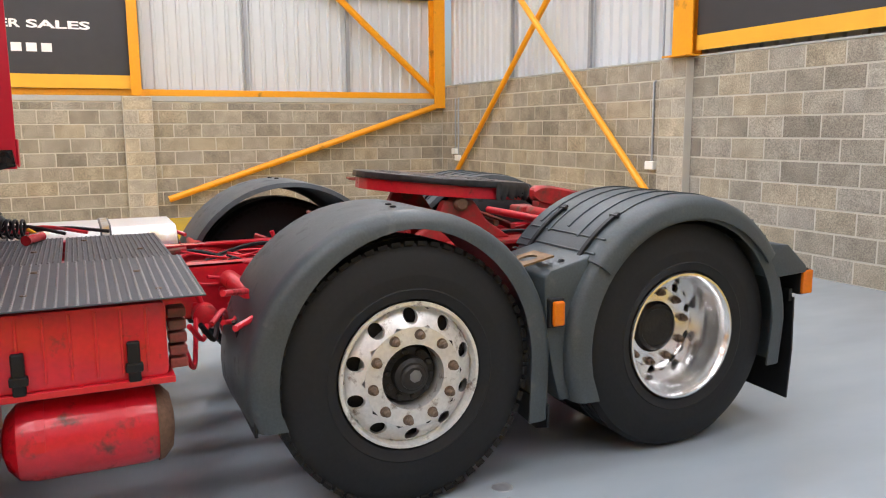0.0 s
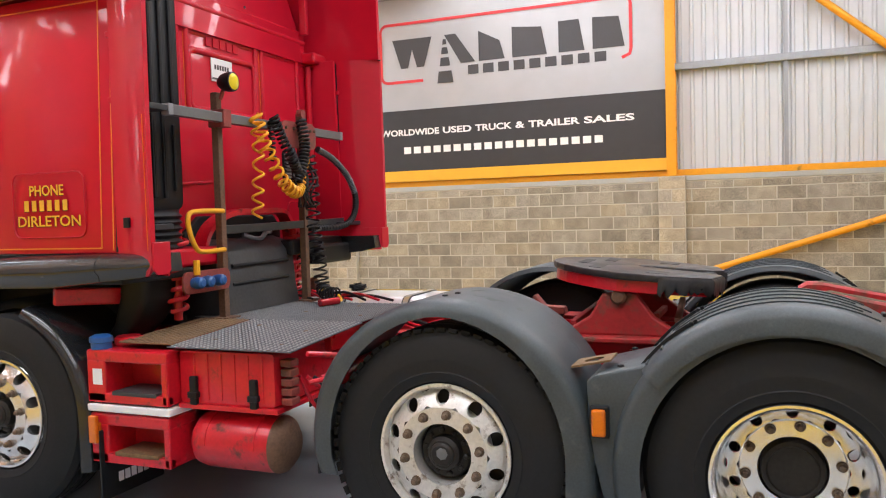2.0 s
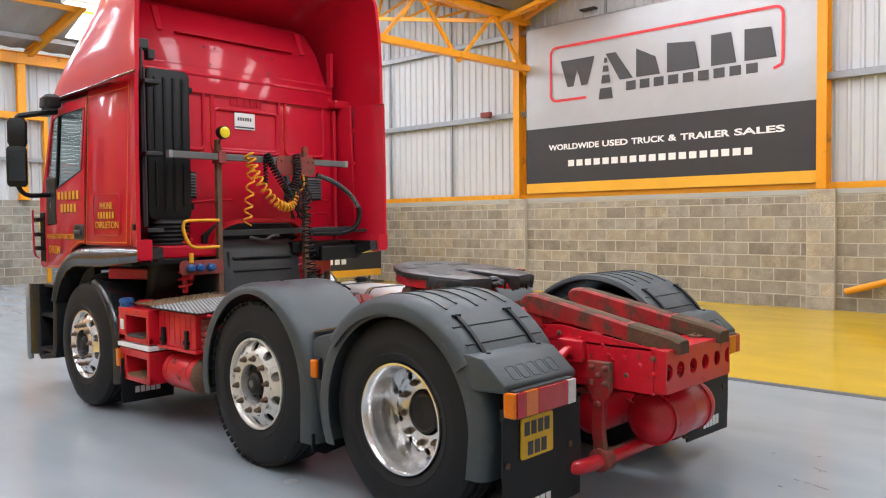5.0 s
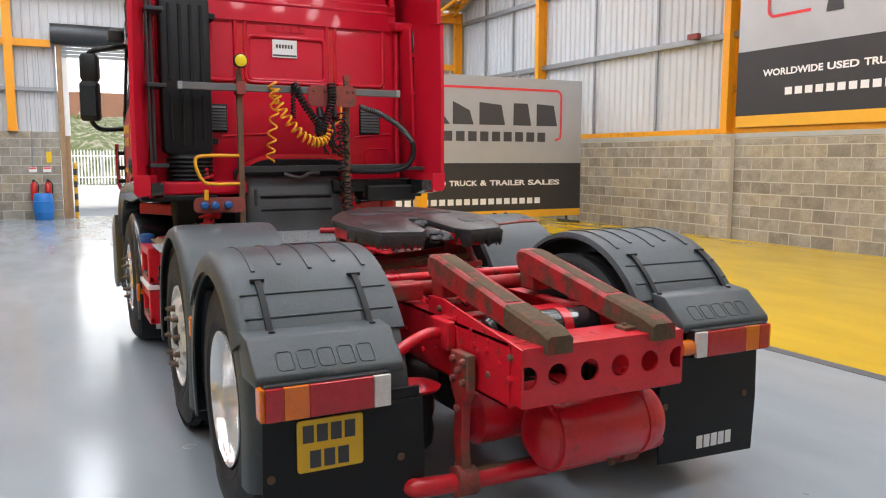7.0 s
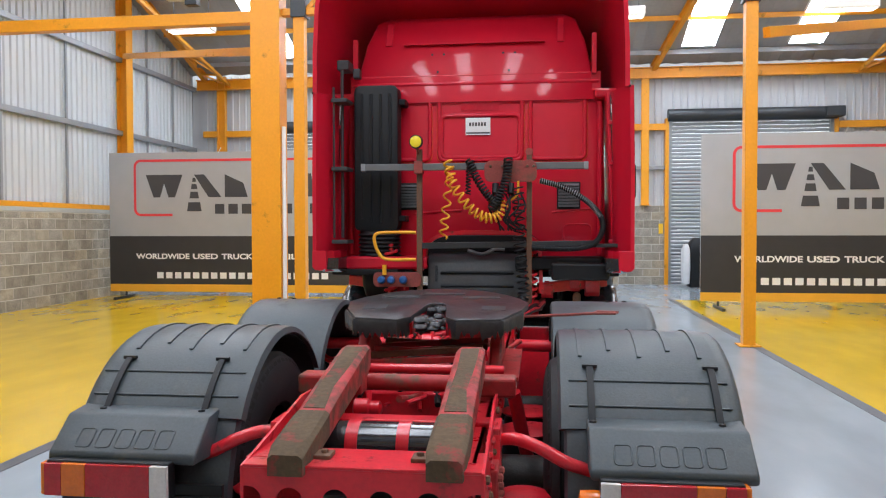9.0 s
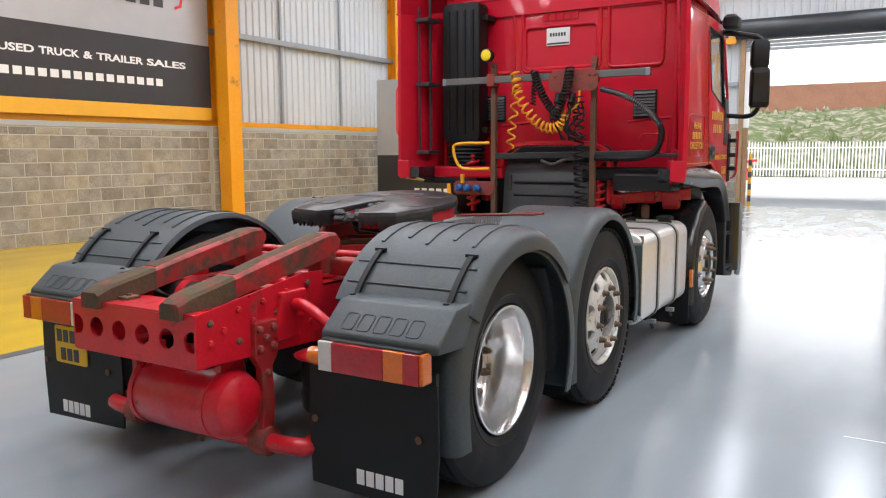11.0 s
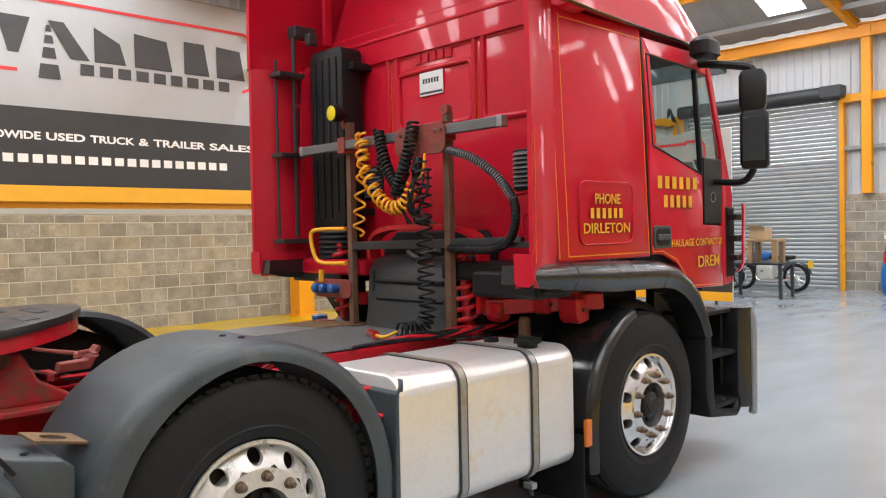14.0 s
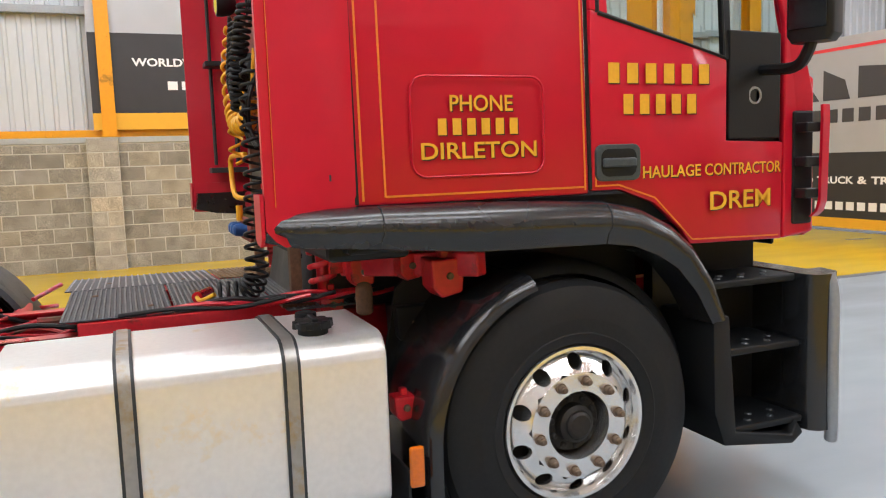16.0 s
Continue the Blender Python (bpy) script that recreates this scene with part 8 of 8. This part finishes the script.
part("cab_arm", beam((0.55, 3.15, 1.08), (1.12, 3.5, 1.12), 0.06, 0.09, 0.01), M["red_frame"], truck)
part("cab_arm", beam((-0.55, 3.15, 1.08), (-1.12, 3.5, 1.12), 0.06, 0.09, 0.01), M["red_frame"], truck)
part("canister", lathe([(0.93, 0.022), (0.94, 0.032), (1.03, 0.032), (1.045, 0.022), (1.05, 0.01)], "z", (0.86, 3.14, 0), 16), M["rust"], truck, "small rusty canister", 40)
for k in range(8):
    y = 2.3 + 0.1 * k
    part("side_pipe", tube(smooth_path([(0.44, y, 0.94), (0.52, y + 0.2, 0.96 + 0.01 * (k % 3)), (0.56, y + 0.42, 0.95), (0.6, y + 0.6, 0.98)], 5), 0.009, 7), M["red_frame"] if k % 2 else M["black_plastic"], truck, smooth=40)
part("gearbox", box(-0.34, 0.34, 3.3, 4.2, 0.45, 1.1, 0.05), M["cab_dark"], truck, "dark gearbox between the rails")

# ---- loose things in the hall ----
drum = thing("plastic_drum", "blue plastic drum beside the door pier", "drum", at=pose(-1.80, YF - 0.40, 0))
part("body", lathe([(0.0, 0.19), (0.02, 0.21), (0.2, 0.235), (0.33, 0.24), (0.46, 0.235), (0.62, 0.21), (0.66, 0.19), (0.66, 0.01)], "z", (0, 0, 0), 28), M["barrel"], drum, smooth=40)
for z in (0.2, 0.46):
    part("hoop", lathe([(z - 0.012, 0.236), (z, 0.246), (z + 0.012, 0.236)], "z", (0, 0, 0), 28), M["barrel"], drum, smooth=40)
part("bung", lathe([(0.66, 0.03), (0.685, 0.028), (0.69, 0.01)], "z", (0.1, 0, 0), 12), M["black_plastic"], drum)
for x in (-2.0, -1.68):
    ex = thing("fire_extinguisher", "red fire extinguisher hung on the blockwork pier", "extinguisher", "fire extinguishers", pose(x, YF - 0.12, 0.45))
    part("cylinder", lathe([(0.0, 0.06), (0.02, 0.075), (0.42, 0.075), (0.48, 0.04), (0.5, 0.025)], "z", (0, 0, 0), 18), M["ext_red"], ex, smooth=40)
    part("valve", box(-0.03, 0.03, -0.07, 0.04, 0.5, 0.55, 0.006), M["black_plastic"], ex)
    part("hose", tube(smooth_path([(0.03, -0.05, 0.52), (0.1, -0.05, 0.42), (0.09, -0.03, 0.2)], 5), 0.012, 8), M["black_plastic"], ex, smooth=40)
    part("bracket", box(-0.02, 0.02, 0.07, 0.12, 0.1, 0.4), M["grey_rail"], ex)
    sg = thing("wall_sign", "small white fire notice on the pier", "sign", "fire notices", pose(x, YF - 0.014, 1.18))
    part("board", box(-0.09, 0.09, -0.006, 0.0, 0, 0.13, 0.001), M["white_print"], sg)
    part("band", box(-0.08, 0.08, -0.009, -0.005, 0.08, 0.12), M["red_print"], sg)
for x in (-1.62, 3.95):
    sg = thing("wall_sign", "small yellow notice on the pier", "sign", "yellow notices", pose(x, YF - 0.014, 1.42))
    part("board", box(-0.06, 0.06, -0.006, 0.0, 0, 0.28, 0.001), M["plate_yellow"], sg)
post = thing("striped_bollard", "orange and black striped post at the door edge", "bollard", at=pose(-1.03, YF + 0.2, -0.02))
for k in range(9):
    part("band", lathe([(0.16 * k, 0.045), (0.16 * k + 0.16, 0.045)], "z", (0, 0, 0), 16), M["dark_print" if k % 2 else "gold"], post, smooth=40)
tr = thing("covered_trolley", "black covered trolley beside the roller shutter", "trolley", at=pose(4.75, YF - 0.9, 0))
part("cover", loft([[(a * k, b * k, z) for a, b in rounded(-0.24, 0.24, -0.2, 0.2, 0.1, 3)] for z, k in ((0.02, 0.9), (0.3, 1.0), (0.75, 0.95), (1.0, 1.05), (1.2, 0.8), (1.32, 0.4))]), M["black_plastic"], tr, smooth=50)
part("side_bag", loft([[(-0.3 + a * k, -0.1 + b * k, z) for a, b in rounded(-0.1, 0.1, -0.14, 0.14, 0.05, 3)] for z, k in ((0.1, 0.9), (0.5, 1.1), (1.0, 1.0), (1.15, 0.5))]), M["far_grey"], tr, smooth=50)


def motorbike(x, y, rz, label):
    t = thing("motorcycle", label, "motorcycle", "parked motorcycles", pose(x, y, 0, 0, 0, rz))
    for cx in (-0.68, 0.68):
        w = part("wheel", lathe([(-0.035, 0.25), (-0.045, 0.28), (-0.03, 0.315), (0.0, 0.325), (0.03, 0.315), (0.045, 0.28), (0.035, 0.25)], "y", (cx, 0, 0.325), 32, None, True), M["rubber"], t, smooth=40)
        part("rim", lathe([(-0.03, 0.235), (-0.03, 0.25), (0.03, 0.25), (0.03, 0.235)], "y", (cx, 0, 0.325), 32, None, True), M["chrome"], w, smooth=40)
        part("hub", lathe([(-0.05, 0.05), (0.05, 0.05)], "y", (cx, 0, 0.325), 14), M["alloy_worn"], w)
        for k in range(12):
            a = 2 * math.pi * k / 12
            part("spoke", tube([(cx, 0, 0.325), (cx + 0.24 * math.cos(a), 0, 0.325 + 0.24 * math.sin(a))], 0.004, 4), M["chrome"], w)
        part("guard", strip([(cx + 0.36 * math.cos(radians(a)), 0, 0.325 + 0.36 * math.sin(radians(a))) for a in range(20, 165, 12)], 0.11, 0.006, side=(0, 1, 0)), M["dark_steel"], w, smooth=40)
    part("tank", loft([[(xx, b * k, 0.80 + c * k) for b, c in rounded(-0.13, 0.13, -0.1, 0.12, 0.07, 3)] for xx, k in ((-0.05, 0.6), (0.05, 1.0), (0.3, 1.0), (0.4, 0.6))]), M["blue"], t, smooth=50)
    part("seat", loft([[(xx, b * k, 0.78 + c * k) for b, c in rounded(-0.13, 0.13, -0.05, 0.05, 0.03, 3)] for xx, k in ((-0.62, 0.6), (-0.55, 1.0), (-0.1, 1.0), (-0.05, 0.7))]), M["black_plastic"], t, smooth=50)
    part("engine", box(-0.15, 0.28, -0.13, 0.13, 0.25, 0.60, 0.05), M["alloy_worn"], t)
    part("frame", tube([(0.45, 0, 0.85), (0.3, 0, 0.35), (-0.2, 0, 0.3), (-0.5, 0, 0.7), (0.4, 0, 0.82)], 0.018, 8), M["dark_steel"], t, smooth=40)
    part("fork", tube([(0.42, 0.07, 0.95), (0.68, 0.07, 0.325)], 0.02, 8), M["chrome"], t, smooth=40)
    part("handlebar", tube(smooth_path([(0.36, -0.34, 1.0), (0.42, -0.15, 0.98), (0.42, 0.15, 0.98), (0.36, 0.34, 1.0)], 5), 0.012, 8), M["chrome"], t, smooth=40)
    part("headlamp", lathe([(0.48, 0.05), (0.52, 0.085), (0.56, 0.085), (0.57, 0.02)], "x", (0, 0, 0.88), 16), M["chrome"], t, smooth=40)
    part("exhaust", tube(smooth_path([(0.25, 0.12, 0.45), (0.2, 0.15, 0.25), (-0.3, 0.16, 0.25), (-0.75, 0.17, 0.3)], 5), 0.03, 10), M["chrome"], t, smooth=40)
    part("tail_plate", box(-1.03, -1.02, -0.1, 0.1, 0.55, 0.72, 0.003), M["plate_yellow"], t, "yellow plate without writing")


motorbike(-4.3, YF - 0.85, 170, "dark motorcycle parked before the roller shutter")
motorbike(-5.9, YF - 1.0, 12, "blue motorcycle with chrome parts before the shutter")
tb = thing("work_table", "low steel trestle with a timber stool on top", "table", at=pose(-3.75, YF - 2.6, 0))
part("top", box(-0.64, 0.64, -0.35, 0.35, 0.70, 0.74, 0.006), M["dark_steel"], tb)
for x in (-0.57, 0.57):
    for y in (-0.3, 0.3):
        part("leg", box(x - 0.03, x + 0.03, y - 0.03, y + 0.03, 0, 0.70), M["dark_steel"], tb)
stl = thing("timber_stand", "plain timber stand on the steel trestle", "stand", at=pose(-3.60, YF - 2.6, 0.74))
part("top", box(-0.33, 0.33, -0.25, 0.25, 0.44, 0.50, 0.006), M["wood"], stl)
for x in (-0.26, 0.26):
    for y in (-0.18, 0.18):
        part("leg", box(x - 0.05, x + 0.05, y - 0.05, y + 0.05, 0, 0.44, 0.006), M["wood"], stl)
cb = thing("cardboard_box", "open cardboard box on the timber stand", "box", at=pose(-3.72, YF - 2.6, 1.24))
part("carton", box(-0.17, 0.17, -0.18, 0.18, 0, 0.24, 0.004), M["card"], cb)
part("flap", prism([(-0.18, 0.24), (-0.30, 0.29), (-0.30, 0.296), (-0.18, 0.246)], -0.16, 0.16, "x"), M["card"], cb)

# suspended lamps and switch boxes on the girder
for x in (-2.3, 5.9, -6.0, 2.0):
    lt = thing("ceiling_light", "white batten light hung under the roof", "light", "batten lights", pose(x, 11.0, 5.35))
    part("housing", box(-0.45, 0.45, -0.14, 0.14, 0.0, 0.16, 0.015), M["white_paint"], lt)
    part("tube", box(-0.42, 0.42, -0.11, 0.11, -0.014, 0.0, 0.004), M["lamp_on"], lt, "lit tube")
    for dx in (-0.35, 0.35):
        part("wire", tube([(dx, 0, 0.16), (dx, 0, roof_z(11.0) - 5.35)], 0.006, 5), M["dark_steel"], lt)
for x in (-4.55, 3.75):
    bx = thing("junction_box", "grey switch box clamped to the amber girder", "switch box", "switch boxes", pose(x, 7.45, 5.0))
    part("case", box(-0.19, 0.19, -0.10, 0.08, -0.12, 0.14, 0.015), M["far_grey"], bx)
    part("bracket", box(0.10, 0.28, -0.04, 0.1, -0.2, 0.22, 0.01), M["dark_steel"], bx)
    part("arm", box(-0.34, 0.34, 0.02, 0.06, 0.14, 0.17), M["dark_steel"], bx)
cam_box = thing("security_camera", "small dark camera on the wall rail", "camera", at=pose(XR - 0.02, 8.75, 3.98))
part("body", box(-0.09, 0.02, -0.14, 0.14, -0.05, 0.06, 0.015), M["rust_red"], cam_box)
part("bracket", box(0.0, 0.14, -0.03, 0.03, -0.06, 0.0), M["dark_steel"], cam_box)
hook = thing("wall_bracket", "dark cable bracket on the white cladding", "bracket", at=pose(XR + 0.1, 6.1, 5.92))
part("plate", box(-0.06, 0.08, -0.18, 0.18, -0.02, 0.02, 0.006), M["dark_steel"], hook)
# cable drops and sockets on the back wall
for x, z0, z1 in ((3.93, 1.05, 4.3), (9.47, 1.10, 2.3), (9.34, 0.98, 2.3)):
    cd = thing("cable_drop", "grey conduit with a white socket on the blockwork", "conduit", "conduits", pose(x, YB + 0.02, 0))
    part("conduit", tube([(0, 0.0, z0), (0, 0.0, 2.0), (-0.03 if x < 5 else 0, -0.1, 2.12), (-0.03 if x < 5 else 0, -0.1, z1)], 0.014, 8), M["grey_rail"], cd, smooth=40)
    part("socket", box(-0.075, 0.075, -0.02, 0.05, z0 - 0.1, z0, 0.008), M["white_paint"], cd, "white socket")
for x in (-2.0, -1.75):
    cd = thing("cable_drop", "thin grey cable down the door pier", "conduit", "conduits", pose(x, YF - 0.01, 0))
    part("conduit", tube(smooth_path([(0, 0, 1.35), (0.02, 0, 2.4), (0, 0, 4.2)], 5), 0.009, 6), M["grey_rail"], cd, smooth=40)

# red machine parts in the yard
rm = thing("red_implement", "red steel farm implement standing in the yard", "implement", at=pose(-5.3, 40, 0))
part("beam", box(-0.7, 0.7, -0.25, 0.25, 0.45, 0.60, 0.03), M["ext_red"], rm)
part("boom", beam((-0.7, 0, 0.75), (1.1, 0, 1.0), 0.14, 0.14, 0.02), M["ext_red"], rm)
part("frame", beam((-0.5, 0.1, 0.6), (-0.2, 0.1, 1.1), 0.1, 0.1, 0.01), M["ext_red"], rm)
for x in (-0.6, 0.0, 0.6):
    part("leg", box(x - 0.05, x + 0.05, -0.2, 0.2, -0.02, 0.45, 0.02), M["ext_red"], rm)
van = thing("parked_van", "white van parked far across the yard", "van", at=pose(6.6, 41.0, -0.02))
part("body", prism([(-2.4, 0.35), (2.4, 0.35), (2.4, 1.0), (1.7, 1.25), (1.2, 1.95), (-2.3, 2.0), (-2.4, 1.8)], -0.9, 0.9, "y", 0.08), M["white_paint"], van, smooth=40)
part("window", prism([(0.4, 1.3), (1.5, 1.3), (1.15, 1.8), (0.4, 1.8)], -0.91, -0.89, "y"), M["cab_dark"], van)
for x in (-1.5, 1.5):
    for y in (-0.85, 0.85):
        part("wheel", lathe([(-0.1, 0.1), (-0.1, 0.33), (0.1, 0.33), (0.1, 0.1)], "y", (x, y, 0.33), 20), M["rubber"], van, smooth=40)

# ---- blockwork, laid last ----
BL, BH, JOINT, PROUD = 0.45, 0.225, 0.017, 0.004


def block_mesh(length, height, key, material):
    """One block with worn edges; x along the wall, y out of it."""
    bm = bmesh.new()
    x, z, e = length - JOINT, height - JOINT, 0.004
    back = [bm.verts.new(p) for p in ((0, 0, 0), (x, 0, 0), (x, 0, z), (0, 0, z))]
    front = [bm.verts.new(p) for p in ((e, PROUD, e), (x - e, PROUD, e), (x - e, PROUD, z - e), (e, PROUD, z - e))]
    bm.faces.new(front)
    for k in range(4):
        bm.faces.new((back[k], back[(k + 1) % 4], front[(k + 1) % 4], front[k]))
    bmesh.ops.recalc_face_normals(bm, faces=bm.faces)
    me = bpy.data.meshes.new(key)
    bm.to_mesh(me)
    bm.free()
    me.materials.append(M[material])
    return me


sizes = {}


def lay(parent, to_world, length, courses, near, skip=lambda a, b, z: False, start=0.0, top=SILL - 0.10, material="block"):
    """Half-bond courses along a wall; the stretch near gets single blocks, the rest is one joined mesh."""
    rest = bmesh.new()
    for c in range(courses):
        z = c * BH
        h = min(BH, top - z)
        if h < 0.05:
            break
        x = start - (BL / 2 if c % 2 else 0.0)
        while x < length:
            a, b = max(x, 0.0), min(x + BL, length)
            x += BL
            if b - a < 0.06 or skip(a, b, z):
                continue
            m = to_world @ Matrix.Translation((a + JOINT / 2, 0, z + JOINT / 2))
            if near[0] <= a <= near[1]:
                key = (round(b - a, 2), round(h, 3), material)
                if key not in sizes:
                    sizes[key] = block_mesh(b - a, h, "block", material)
                ob = new("block", sizes[key])
                ob.parent = parent
                ob.matrix_basis = m
            else:
                xx, zz, e = b - a - JOINT, h - JOINT, 0.004
                vs = [rest.verts.new(m @ Vector(p)) for p in ((0, 0, 0), (xx, 0, 0), (xx, 0, zz), (0, 0, zz), (e, PROUD, e), (xx - e, PROUD, e), (xx - e, PROUD, zz - e), (e, PROUD, zz - e))]
                for f in ((4, 5, 6, 7), (0, 1, 5, 4), (1, 2, 6, 5), (2, 3, 7, 6), (3, 0, 4, 7)):
                    rest.faces.new([vs[k] for k in f])
    if rest.verts:
        bmesh.ops.recalc_face_normals(rest, faces=rest.faces)
        ob = part("blocks", rest, M["block_rest"], parent)
        tagged(ob, kind="stuff")
    else:
        rest.free()


def wall_pose(origin, along, out):
    m = Matrix((Vector(along), Vector(out), Vector((0, 0, 1)))).transposed().to_4x4()
    m.translation = origin
    return m


def at_pier(side, y0, sign):
    """True where a pier covers the wall between the two ends of a block."""
    spans = [((c - 0.225 - y0) * sign, (c + 0.225 - y0) * sign) for k, c in PIERS if k == side]
    spans = [tuple(sorted(q)) for q in spans]
    return lambda a, b, z: any(a > q0 - 0.02 and b < q1 + 0.02 for q0, q1 in spans)


lay(wall_right, wall_pose((XR, YB, 0), (0, 1, 0), (-1, 0, 0)), YF - YB, 9, (0.0, 12.6), at_pier("r", YB, 1))
lay(wall_left, wall_pose((XL, YB, 0), (0, 1, 0), (1, 0, 0)), YF - YB, 9, (4.2, 13.4), at_pier("l", YB, 1))
lay(wall_back, wall_pose((XR, YB, 0), (-1, 0, 0), (0, 1, 0)), XR - XL, 10, (0.0, 9.4), at_pier("b", XR, -1), top=SILL_B - 0.012)
for a, b in FRONT_LOW:
    lay(wall_front, wall_pose((b, YF, 0), (-1, 0, 0), (0, -1, 0)), b - a, 10, (0.0, 2.0) if -4 < a < 4 else (9, 9), top=SILL_F)
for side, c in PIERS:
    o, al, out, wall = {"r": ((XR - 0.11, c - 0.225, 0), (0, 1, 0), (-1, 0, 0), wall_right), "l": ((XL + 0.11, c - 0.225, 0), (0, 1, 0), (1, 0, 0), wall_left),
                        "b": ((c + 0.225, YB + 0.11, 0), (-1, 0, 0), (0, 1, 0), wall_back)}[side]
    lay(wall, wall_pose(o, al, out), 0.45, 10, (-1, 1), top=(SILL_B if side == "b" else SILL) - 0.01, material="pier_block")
